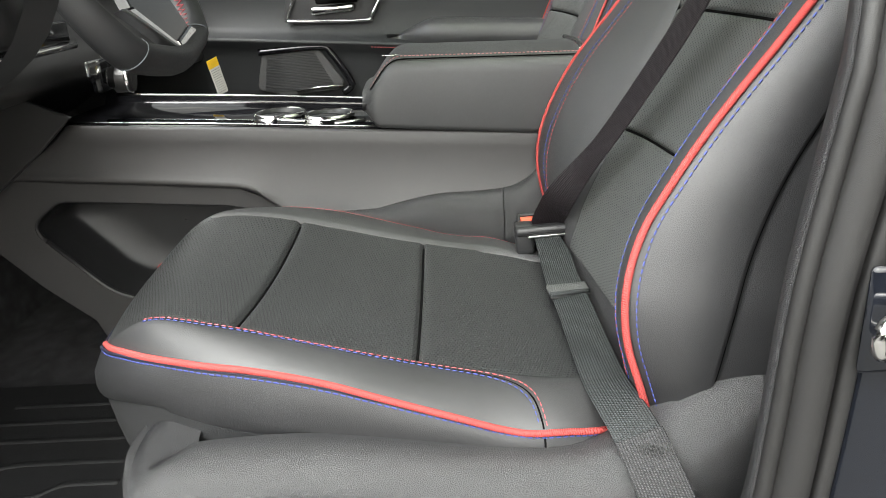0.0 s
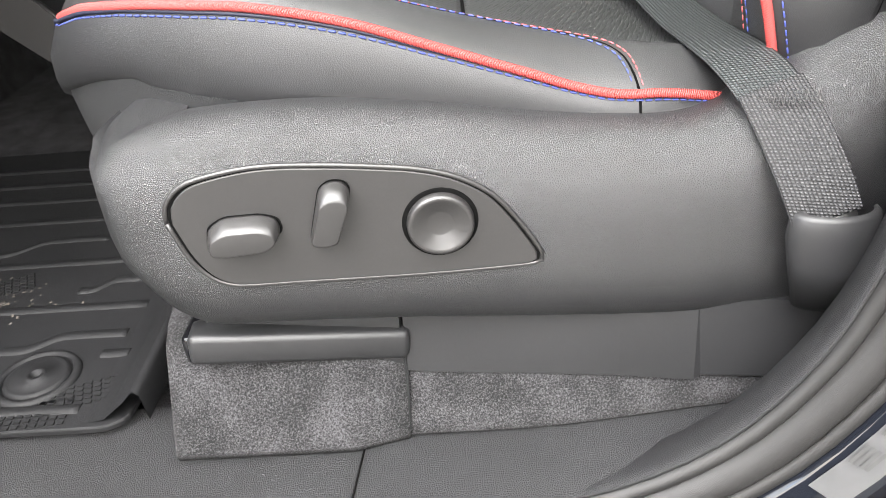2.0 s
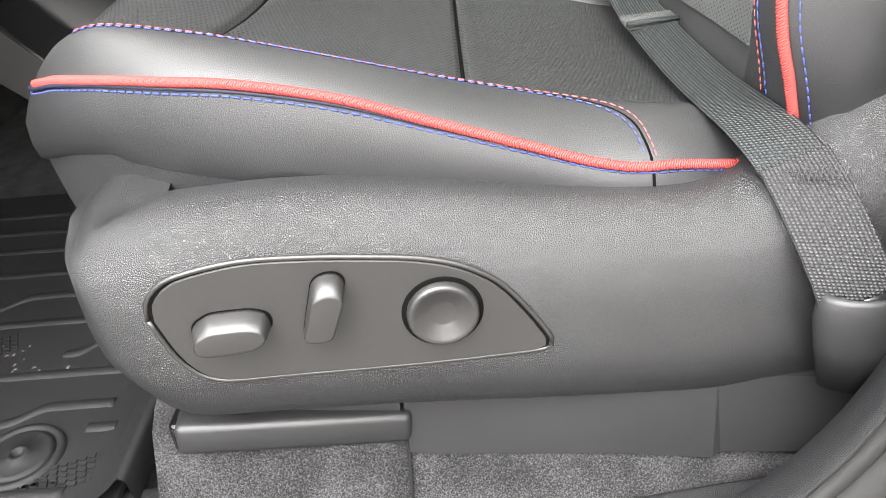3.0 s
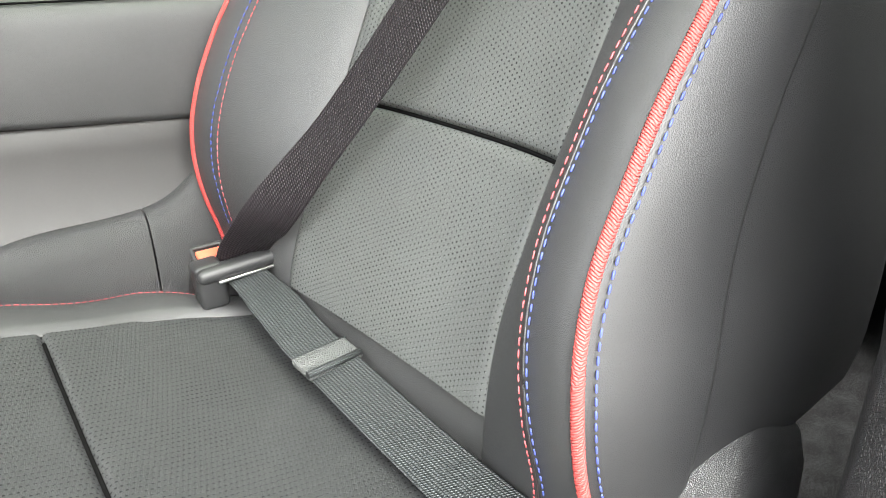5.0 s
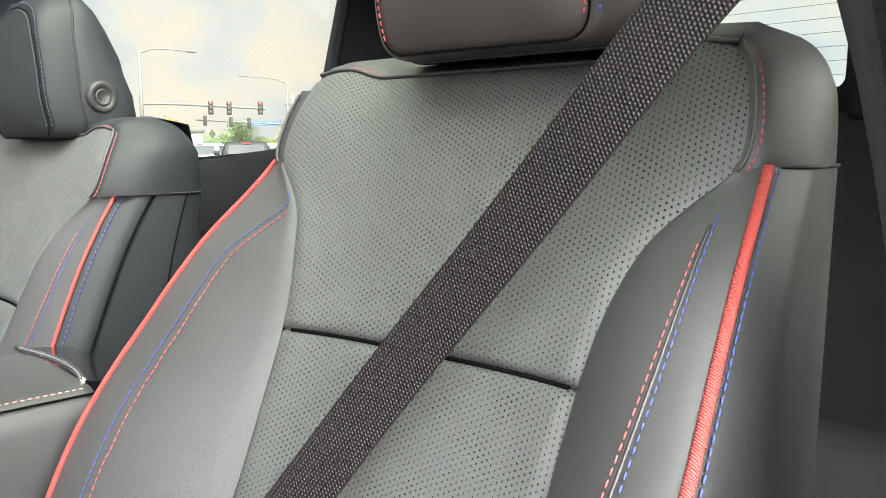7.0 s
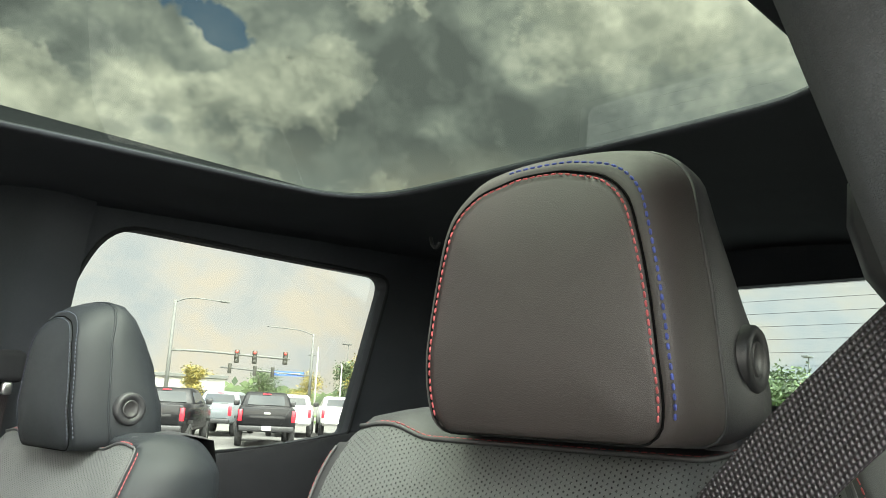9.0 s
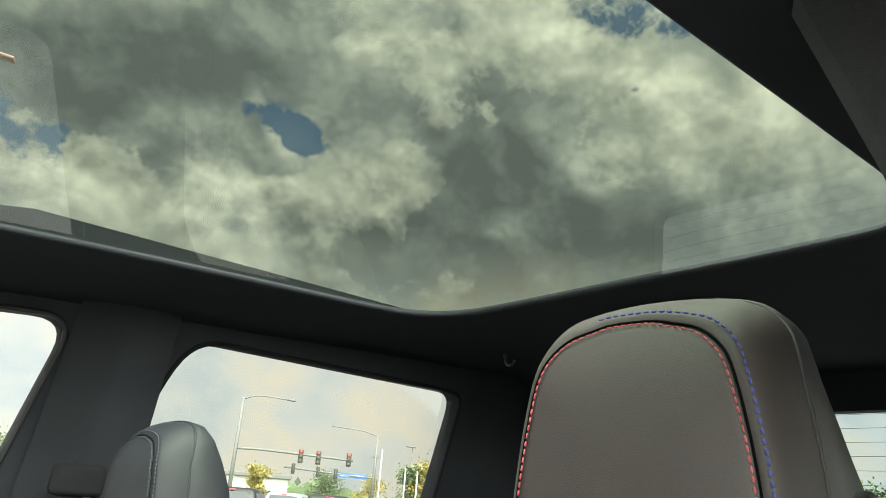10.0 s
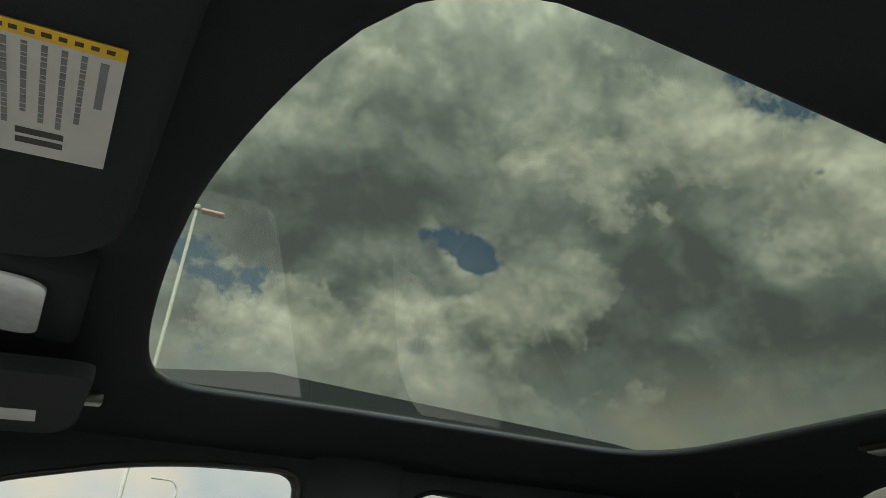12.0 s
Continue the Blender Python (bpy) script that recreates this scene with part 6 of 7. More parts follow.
def build_armrest():
    arm = thing("armrest", "padded dark grey leather armrest lid with stitching", "armrest")
    x0, x1, y0, y1 = -0.112, 0.262, 1.300, 1.535
    zt = lambda x: 1.383 - 0.025 * (x - x0) - 0.060 * ease(x0 + 0.085, x0, x) ** 2
    zb = lambda x: 1.266 - 0.085 * (x - x0) + 0.024 * ease(x0 + 0.04, x0, x) ** 2
    rows = []
    xs = [x0 + (x1 - x0) * (i / 49) ** 1.5 for i in range(50)]
    for x in xs:
        a, b = zb(x), zt(x)
        r = 0.030
        inset = 0.018 * ease(x0 + 0.03, x0, x) ** 2
        row = []
        for k in range(7):
            t = math.pi / 2 * k / 6
            row.append((x, y0 + inset + 0.008 * (1 - math.sin(t)), a + 0.010 * (1 - math.cos(t))))
        row += [(x, y0 + inset - 0.003, (a + b) / 2)]
        for k in range(8):
            t = math.pi / 2 * k / 7
            row.append((x, y0 + inset + r * (1 - math.cos(t)), b - r * (1 - math.sin(t))))
        row += [(x, (y0 + y1) / 2, b + 0.004)]
        for k in range(8):
            t = math.pi / 2 * k / 7
            row.append((x, y1 - inset - r * (1 - math.sin(t)), b - r * (1 - math.cos(t))))
        row += [(x, y1 - inset, a)]
        rows.append([Vector(p) for p in row])
    part("lid", loft(rows, closed=True, caps=True), LEATHER, arm, "padded leather lid")
    line = [r[13] + Vector((0, -0.001, 0.0008)) for r in rows[6:]]
    part("seam", tube(curve([p + Vector((0, -0.006, -0.003)) for p in line], n=60), 0.0012, 5), BLACK_GAP, arm)
    part("stitching", stitches([p + Vector((0, 0.004, 0.001)) for p in line], 0.0042, 0.0026, 0.0008), PALE_THREAD, arm, "pale pink stitching")
    part("lid_gap", box((0.33, 0.20, 0.022), 0.004, (0.09, 1.415, 1.236), turn=Matrix.Rotation(radians(3.5), 4, "Y")), BLACK_GAP, arm)
    part("badge", box((0.026, 0.010, 0.0015), 0.0005, (-0.060, 1.335, 1.3805)), CHROME, arm, "small bright emblem bar")
    part("rear_trim", tube(curve([(0.262, 1.335, 1.373), (0.268, 1.37, 1.378), (0.270, 1.43, 1.379), (0.262, 1.52, 1.377)], n=20), 0.0040, 8), CHROME, arm, "satin trim strip at the back edge")
    rows = [[(0.268, y, 1.374), (0.32, y, 1.366), (0.40, y, 1.33), (0.46, y, 1.25), (0.47, y, 1.10)] for y in steps(1.335, 1.53, 8)]
    part("rear_cover", loft(rows), PIANO, arm, "gloss black rear cover")


build_armrest()


# ---- dash, column and steering wheel ----
def build_dash():
    dash = thing("dashboard", "dark grey lower dashboard with bright trim and a lamp switch", "dashboard")
    rows = []
    for y in steps(0.56, 2.12, 30):
        d = 0.05 * ease(1.0, 1.4, y)
        rows.append([(-0.98, y, 1.20), (-0.80, y, 1.31), (-0.66, y, 1.345), (-0.590 - d, y, 1.358 - 0.07 * (y - 1.3)), (-0.568 - d, y, 1.364 - 0.07 * (y - 1.3)), (-0.560 - d, y, 1.376 - 0.07 * (y - 1.3)), (-0.563 - d, y, 1.40 - 0.07 * (y - 1.3)), (-0.580 - d, y, 1.425), (-0.60 - d, y, 1.445), (-0.61 - d, y, 1.50), (-0.60 - d, y, 1.56), (-0.64 - d, y, 1.61), (-0.80, y, 1.66), (-1.05, y, 1.64)])
    part("lower_dash", loft(rows), SMOOTH, dash, "smooth grey dashboard skin")
    part("dash_trim", tube([(-0.560, y, 1.43) for y in steps(0.7, 1.28, 10)], 0.006, 8), CHROME, dash, "bright trim strip")
    part("trim_band", box((0.012, 0.34, 0.035), 0.004, (-0.565, 1.10, 1.452)), PIANO, dash)
    part("switch_plate", box((0.02, 0.085, 0.055), 0.006, (-0.560, 1.37, 1.372)), PIANO, dash, "gloss black switch plate")
    part("switch_bezel", box((0.006, 0.05, 0.024), 0.003, (-0.550, 1.305, 1.390)), CHROME, dash)
    m = Matrix.Translation((-0.545, 1.40, 1.358)) @ Matrix.Rotation(radians(90), 4, "Y")
    part("lamp_knob", lathe([(0.024, -0.01), (0.024, 0.012), (0.022, 0.018), (0.018, 0.019), (0.0, 0.017)], 32, m), SMOOTH, dash, "round lamp knob")
    part("knob_ring", lathe([(0.0245, 0.012), (0.0255, 0.016), (0.0235, 0.019)], 32, m), CHROME, dash)
    rows = []
    for x, r in ((-0.62, 0.075), (-0.56, 0.070), (-0.50, 0.062), (-0.47, 0.050)):
        rows.append([(x, 0.955 + r * math.cos(a), 1.50 + 0.42 * (x + 0.5) * -0.3 + 0.8 * r * math.sin(a)) for a in (2 * math.pi * k / 24 for k in range(24))])
    part("column_shroud", loft(rows, closed=True, caps=True), DARK, dash, "dark steering column shroud")
    knee = [Vector((x, 1.299, z)) for x, z in ((-0.600, 1.312), (-0.665, 1.255), (-0.753, 1.190), (-0.86, 1.115), (-0.90, 1.30), (-0.70, 1.36))]
    part("knee_panel", plate(knee, (0, -1, 0), 0.008, 0.003), SMOOTH, dash, "dark knee panel beside the console", smooth=False)
    # near end of the dash by the doorway
    rows = [[(-0.29 - 0.16 * (1 - math.cos(a)), y, 1.56 + 0.14 * math.sin(a)) for a in (math.pi * (-0.55 + 1.1 * k / 18) for k in range(19))] for y in (0.66, 0.68, 0.70, 0.72)]
    part("dash_end", loft(rows), DARK, dash, "dark rounded end of the dash")
    # steel hinge side of the toe panel and console front
    tag = thing("paper_tag", "white paper tag with a yellow head hanging under the dash", "paper tag")
    m = Matrix.Translation((-0.440, 1.62, 1.325)) @ Matrix.Rotation(radians(58), 4, "Z") @ Matrix.Rotation(radians(-14), 4, "Y")
    bm = box((0.029, 0.0008, 0.075), 0.0)
    part("paper", bm, PAPER, tag, smooth=False, m=m)
    part("head", box((0.029, 0.0010, 0.018), 0.0, (0, 0, 0.0285)), YELLOW, tag, "yellow heading", smooth=False, m=m)
    bm = bmesh.new()
    for k in range(11):
        box((0.022 - 0.004 * (k % 3 == 2), 0.0010, 0.0011), 0.0, (-0.002 * (k % 3 == 2), 0, 0.015 - 0.0047 * k), bm)
    part("print", bm, GREY_LABEL, tag, smooth=False, m=m)


build_dash()


def build_wheel():
    m = Matrix.Translation((-0.385, 1.03, 1.578)) @ Matrix.Rotation(radians(-24), 4, "Y")
    wheel = thing("steering_wheel", "dark leather steering wheel with red stitching and a silver spoke", "steering wheel", m=m)
    path = []
    for k in range(97):
        a = 2 * math.pi * k / 96
        r = 0.188 if math.sin(a) > -0.75 else 0.188 * (1 - 0.10 * ease(-0.75, -1.0, math.sin(a)))
        path.append((0.0, r * math.cos(a), r * math.sin(a)))
    rows = []
    for p in path[:-1]:
        v = Vector(p)
        n = v.normalized()
        thickr = 0.0165 + 0.004 * ease(-0.3, -0.8, n.z)
        rows.append([v + n * (0.85 * thickr * math.cos(b)) + Vector((1.15 * thickr * math.sin(b), 0, 0)) for b in (2 * math.pi * j / 16 for j in range(16))])
    rows.append(rows[0])
    part("rim", loft(rows, closed=True), LEATHER_SIDE, wheel, "leather wrapped rim")
    for a0 in (math.radians(-128), math.radians(-52)):
        c = Vector((0, 0.186 * math.cos(a0), 0.186 * math.sin(a0)))
        n = c.normalized()
        part("rim_seam", tube([c + n * (0.0185 * math.cos(b)) + Vector((0.0232 * math.sin(b), 0, 0)) for b in (2 * math.pi * j / 20 for j in range(21))], 0.0009, 5), GREY_THREAD, wheel)
    part("hub", lathe([(0.0, 0.030), (0.05, 0.028), (0.072, 0.018), (0.080, 0.0), (0.070, -0.03)], 32, Matrix.Rotation(radians(90), 4, "Y")), DARK, wheel, "dark padded hub")
    part("lower_spoke", plate([Vector((0.0, y, z)) for y, z in ((-0.060, -0.040), (-0.074, -0.103), (-0.002, -0.154), (0.080, -0.136), (0.060, -0.040))], (1, 0, 0), 0.014, 0.003), PIANO, wheel, "gloss black lower spoke", smooth=False)
    part("spoke_trim", plate([Vector((0.002, y, z)) for y, z in ((-0.100, -0.099), (0.004, -0.168), (0.0, -0.150), (-0.070, -0.098))], (1, 0, 0), 0.015, 0.004), CHROME, wheel, "satin silver spoke trim", smooth=False)
    part("spoke_trim", plate([Vector((0.002, y, z)) for y, z in ((0.005, -0.168), (0.091, -0.157), (0.100, -0.144), (0.080, -0.134), (0.003, -0.150))], (1, 0, 0), 0.015, 0.004), CHROME, wheel, "satin silver spoke trim", smooth=False)
    for s in (-1, 1):
        rows = [[(x, y * s, z) for x, z in ((-0.004, -0.025), (0.008, -0.022), (0.010, 0.0), (0.008, 0.02), (-0.004, 0.022))] for y in (0.06, 0.11, 0.172)]
        part("side_spoke", loft(rows, closed=True, caps=True), PIANO, wheel)
        lace = []
        for k in range(44):
            a = math.radians(-50 + 62 * k / 43) if s > 0 else math.radians(230 - 62 * k / 43)
            lace.append((0.005 * (1 if k % 2 else -1), 0.1715 * math.cos(a), 0.1715 * math.sin(a)))
        part("lacing", tube(lace, 0.0013, 5), RED_THREAD, wheel, "red cross stitching on the rim")


build_wheel()


# ---- passenger door ----
def build_door():
    door = thing("door_panel", "dark grey passenger door panel with speaker and bright handle", "door panel")
    rows = []
    for x in steps(-0.98, 0.36, 40):
        led = 1.352 - 0.075 * (x + 0.43)
        rows.append([(x, 2.150, 0.84), (x, 2.135, 0.90), (x, 2.120, 1.02), (x, 2.105, 1.15), (x, 2.098, led - 0.05), (x, 2.085, led - 0.018), (x, 2.070, led - 0.006), (x, 2.068, led), (x, 2.076, led + 0.005), (x, 2.115, led + 0.010), (x, 2.128, led + 0.03), (x, 2.130, led + 0.09), (x, 2.120, 1.50), (x, 2.128, 1.57), (x, 2.155, 1.60)])
    part("skin", loft(rows), DOOR_SKIN, door, "smooth dark door skin")
    part("stitching", stitches([(x, 2.0675, 1.352 - 0.075 * (x + 0.43) - 0.010) for x in steps(-0.16, 0.30, 20)], 0.006, 0.002, 0.0012), RED_THREAD, door, "red stitching")
    # armrest and pull
    rows = []
    for i, x in enumerate(steps(-0.12, 0.36, 24)):
        e = ease(-0.12, 0.02, x)
        z = 1.337 - 0.06 * (x + 0.1)
        rows.append([(x, 2.115, z + 0.05 * e + 0.004), (x, 2.115 - 0.05 * e, z + 0.055 * e), (x, 2.115 - 0.075 * e, z + 0.04 * e), (x, 2.115 - 0.080 * e, z + 0.01), (x, 2.115 - 0.06 * e, z - 0.02), (x, 2.115, z - 0.03)])
    part("armrest", loft(rows), LEATHER, door, "padded door armrest")
    # handle cup and lever
    cup = rounded([(-0.395, 2.126, 1.395), (-0.365, 2.126, 1.485), (-0.12, 2.122, 1.50), (-0.16, 2.126, 1.388)], 0.02)
    part("handle_cup", plate(cup, (0, -1, 0), 0.006, 0.002), DARK, door, "dark handle recess", smooth=False)
    part("handle_bezel", tube(curve([(-0.345, 2.114, 1.470), (-0.378, 2.114, 1.402), (-0.36, 2.114, 1.394), (-0.17, 2.114, 1.388), (-0.155, 2.114, 1.400), (-0.13, 2.114, 1.44)], n=50), 0.0055, 8), CHROME, door, "bright handle surround")
    part("lever", box((0.115, 0.018, 0.020), 0.006, (-0.255, 2.108, 1.420), turn=Matrix.Rotation(radians(-3), 4, "Y")), CHROME, door, "bright door lever")
    part("lever_shadow", box((0.11, 0.008, 0.018), 0.004, (-0.245, 2.114, 1.442)), BLACK_GAP, door)
    part("window_switches", box((0.10, 0.04, 0.014), 0.004, (-0.22, 2.095, 1.455)), PIANO, door)
    # speaker grille and pocket trim
    grille = rounded([(-0.475, 2.092, 1.225), (-0.452, 2.092, 1.318), (-0.300, 2.092, 1.322), (-0.240, 2.092, 1.235), (-0.255, 2.092, 1.215), (-0.40, 2.092, 1.205)], 0.014)
    part("speaker_grille", plate(grille, (0, -1, 0), 0.006, 0.002), perforated("speaker_mesh", (0.03, 0.03, 0.03), 0.004, 0.004, 0.0024), door, "fine mesh speaker grille", smooth=False)
    bm = bmesh.new()
    for k in range(25):
        z = 1.218 + 0.00408 * k
        tube([(-0.455 + 0.00072 * k, 2.0845, z), (-0.262 - 0.00216 * k, 2.0845, z)], 0.0007, 5, bm=bm)
    part("grille_ribs", bm, DARK, door)
    part("speaker_trim", tube(curve([(-0.46, 2.086, 1.322), (-0.30, 2.086, 1.328), (-0.268, 2.086, 1.310), (-0.225, 2.086, 1.240), (-0.222, 2.086, 1.222), (-0.245, 2.086, 1.205)], n=50), 0.0095, 8), PIANO, door, "gloss black speaker trim")
    part("pull_strip", tube([(-0.37, 2.082, 1.216), (-0.30, 2.081, 1.224), (-0.245, 2.081, 1.226)], 0.0035, 8), CHROME, door, "bright strip under the grille")
    return door


build_door()
# inner trim of the passenger side centre pillar with its belt
pp = thing("passenger_belt", "black seat belt hanging by the far centre pillar", "seat belt")
part("strap", ribbon([(0.385, 2.050, 1.735), (0.38, 2.075, 1.55), (0.36, 2.09, 1.20), (0.34, 2.095, 0.95)], 0.047, (0, -1, 0), 0.0014, 30), WEB, pp)
part("guide", box((0.09, 0.03, 0.055), 0.012, (0.38, 2.050, 1.745)), SHADE, pp)
part("hook", box((0.016, 0.012, 0.022), 0.004, (0.398, 2.040, 1.708)), STEEL, pp, "bright latch tongue")
rows = [[(x, side_y(z) - 0.012 - 0.012 * math.sin(math.pi * k / 6), z) for k, x in enumerate(steps(0.315 - 0.05 * (2.0 - z), 0.50, 7))] for z in steps(0.85, 2.06, 14)]
solo("pillar_trim", loft(rows), HEADLINER, "dark trim on the far centre pillar", "trim", kind="structure")


# ---- rear bench ----
def build_bench():
    bench = thing("rear_seat", "dark leather rear bench seat in the back of the cab", "rear seat")
    rows = [[(x, y, z) for x, z in ((1.02, 1.00), (1.02, 1.10), (1.06, 1.15), (1.30, 1.13), (1.50, 1.10))] for y in steps(0.62, 2.1, 12)]
    part("cushion", loft(rows, caps=True), SHADE, bench)
    rows = [[(x, y, z) for x, z in ((1.46, 1.08), (1.50, 1.25), (1.57, 1.55), (1.60, 1.66), (1.64, 1.69), (1.70, 1.66), (1.72, 1.1))] for y in steps(0.62, 2.1, 12)]
    part("backrest", loft(rows, caps=True), SHADE, bench)
    for y in (0.88, 1.38, 1.88):
        part("headrest", box((0.07, 0.22, 0.10), 0.028, (1.63, y, 1.72), segments=4), SHADE, bench)
    for y in (1.12, 1.62):
        part("divider", tube([(1.475, y, 1.15), (1.555, y, 1.5), (1.59, y, 1.65)], 0.003, 6), GREY_THREAD, bench)


build_bench()


# ---- overhead: visors, console lamp, dome lamps ----
def build_overhead():
    tilt = Matrix.Rotation(radians(-6), 4, "Y")
    visor = thing("sun_visor", "black cloth sun visor with a white and yellow warning label", "sun visor", m=Matrix.Translation((-0.262, 1.035, 2.040)) @ tilt)
    out = rounded([(-0.14, -0.26, 0), (-0.14, 0.27, 0), (0.10, 0.275, 0), (0.148, 0.20, 0), (0.150, -0.26, 0)], [0.02, 0.05, 0.06, 0.05, 0.02])
    part("board", plate(out, (0, 0, -1), 0.020, 0.006), HEADLINER, visor, smooth=False)
    z = -0.0208
    part("label_paper", box((0.110, 0.136, 0.0006), 0.0, (0.065, 0.012, z)), PAPER, visor, "white warning label", smooth=False)
    part("label_head", box((0.110, 0.011, 0.0008), 0.0, (0.065, -0.0505, z - 0.0002)), YELLOW, visor, "yellow warning strip", smooth=False)
    bm = bmesh.new()
    rng = random.Random(3)
    # columns of small print running away from the strip
    for k in range(10):
        x, y = 0.017 + 0.0093 * k, -0.041
        while y < (0.055 if k < 3 else 0.004 if k == 3 else 0.026 + 0.008 * (k % 3)):
            n = rng.uniform(0.002, 0.008)
            box((0.0030, n, 0.0009), 0.0, (x, y + n / 2, z - 0.0002), bm)
            y += n + 0.0014
    box((0.0042, 0.046, 0.0009), 0.0, (0.1105, -0.016, z - 0.0003), bm)
    part("print", bm, GREY_LABEL, visor, smooth=False)
    for y in (0.0505, 0.0620):
        part("picture_mark", box((0.026, 0.0070, 0.0009), 0.0, (0.082, y, z - 0.0002)), INK, visor, "small dark printed picture", smooth=False)
    bm = bmesh.new()
    for k in range(14):
        box((rng.uniform(0.003, 0.006), 0.0035, 0.0011), 0.0, (0.016 + 0.0074 * k, -0.0505, z - 0.0003), bm)
    part("head_print", bm, INK, visor, "dark printed blocks", smooth=False)
    far = thing("sun_visor", "black cloth sun visor with a pale label on the passenger side", "sun visor", m=Matrix.Translation((-0.225, 1.78, 2.005)) @ tilt)
    out = rounded([(-0.14, -0.22, 0), (-0.14, 0.20, 0), (0.10, 0.20, 0), (0.125, 0.10, 0), (0.125, -0.22, 0)], 0.03)
    part("board", plate(out, (0, 0, -1), 0.018, 0.005), HEADLINER, far, smooth=False)
    part("label_paper", box((0.10, 0.085, 0.0006), 0.0, (0.02, 0.045, -0.0186)), PAPER, far, "pale label", smooth=False)
    part("clip", box((0.026, 0.035, 0.012), 0.003, (0.134, -0.03, -0.004)), SMOOTH, far, "small grey clip")
    con = thing("overhead_console", "dark overhead console with a pale lamp lens", "overhead console")
    part("housing", box((0.34, 0.26, 0.035), 0.012, (-0.30, 1.475, 2.058)), HEADLINER, con)
    part("lens", plate(rounded([(-0.40, 1.385, 2.039), (-0.40, 1.575, 2.039), (-0.172, 1.575, 2.039), (-0.165, 1.385, 2.039)], 0.03), (0, 0, -1), 0.003, 0.001), LENS, con, "pale lamp lens", smooth=False)
    dome = thing("dome_lamp", "slim roof lamp with two clear lenses behind the glass roof", "dome lamp", m=Matrix.Translation((1.135, 1.375, roof_z(1.135, 1.375) - 0.006)))
    part("housing", box((0.055, 0.225, 0.014), 0.005), DARK, dome)
    for s in (-1, 1):
        part("lens", box((0.036, 0.055, 0.008), 0.003, (0, s * 0.077, -0.006)), LENS, dome, "clear lamp lens")
    hook = thing("coat_hook", "small black coat hook on the headliner", "hook", m=Matrix.Translation((1.15, 1.80, 2.085)))
    part("hook", tube(curve([(0, 0, 0.0), (0.0, -0.008, -0.02), (0.0, -0.02, -0.026), (0.0, -0.030, -0.016)], n=16), 0.004, 8), DARK, hook)


build_overhead()


# ---- outside ----
def asphalt():
    m, g = material("asphalt")
    co = g.add("ShaderNodeTexCoord").outputs["Object"]
    fine = g.add("ShaderNodeTexNoise", {"Vector": co, "Scale": 14.0, "Detail": 6.0, "Roughness": 0.7}).outputs[0]
    wide = g.add("ShaderNodeTexNoise", {"Vector": co, "Scale": 0.12, "Detail": 4.0}).outputs[0]
    col = g.ramp(g.math("ADD", g.math("MULTIPLY", fine, 0.4), g.math("MULTIPLY", wide, 0.6)), [(0.35, (0.075, 0.073, 0.069)), (0.65, (0.14, 0.136, 0.128))])
    finish(g, col, 0.9, bump=fine, strength=0.4, distance=0.01)
    return m


def foliage(name, a, b):
    m, g = material(name)
    info = g.add("ShaderNodeNewGeometry").outputs["Random Per Island"]
    col = g.ramp(info, [(0.0, a), (0.6, b), (1.0, tuple(c * 1.5 for c in b))])
    finish(g, col, 0.6)
    return m


ASPHALT = asphalt()
GRASS = plain("grass", (0.07, 0.12, 0.03), 0.9, spread=0.4, scale=1.5)
GREEN_LEAF = foliage("green_leaves", (0.022, 0.040, 0.014), (0.060, 0.088, 0.030))
YELLOW_LEAF = foliage("turning_leaves", (0.06, 0.07, 0.02), (0.20, 0.16, 0.035))
BARK = plain("bark", (0.09, 0.07, 0.055), 0.9, spread=0.4, scale=8)
GALVANISED = plain("galvanised_steel", (0.085, 0.088, 0.080), 0.7)
PALE_POLE = plain("pale_painted_steel", (0.30, 0.29, 0.26), 0.6)
POST_GREY = plain("grey_painted_steel", (0.17, 0.165, 0.15), 0.6)
RUST_HEAD = plain("brown_lamp_head", (0.20, 0.11, 0.10), 0.5)
TYRE = plain("tyre", (0.02, 0.02, 0.02), 0.8)
TAIL_RED = plain("tail_lamp", (0.55, 0.02, 0.035), 0.2)
CAR_GLASS = plain("dark_car_glass", (0.012, 0.015, 0.017), 0.06, **{"Specular IOR Level": 0.5})
SIGNAL_YELLOW = plain("signal_housing", (0.03, 0.03, 0.022), 0.6)
SIGN_BLUE = plain("blue_sign", (0.02, 0.09, 0.36), 0.5)
SIGN_RED = plain("red_sign", (0.60, 0.03, 0.05), 0.5)
STUCCO = plain("tan_stucco", (0.42, 0.30, 0.20), 0.9, spread=0.1, scale=2)
TILE = plain("clay_roof", (0.30, 0.17, 0.12), 0.8, spread=0.2, scale=3)
SIGNAL_LENS = plain("signal_lens", (0.25, 0.03, 0.02), 0.3)

bm = bmesh.new()
bmesh.ops.create_grid(bm, x_segments=8, y_segments=8, size=2500)
solo("ground", bm, ASPHALT, "grey asphalt parking lot and road reaching the horizon", "ground", kind="structure")
for cx, cy, w, d, turn in ((36, 50, 34, 3.0, -38), (60, 62, 90, 6, -38), (46, 14, 40, 7, 8)):
    g2 = box((w, d, 0.16), 0.04)
    solo("verge", g2, GRASS, "mown green grass verge with a kerb", "grass", kind="structure", m=Matrix.Translation((cx, cy, 0.04)) @ Matrix.Rotation(radians(turn), 4, "Z"))


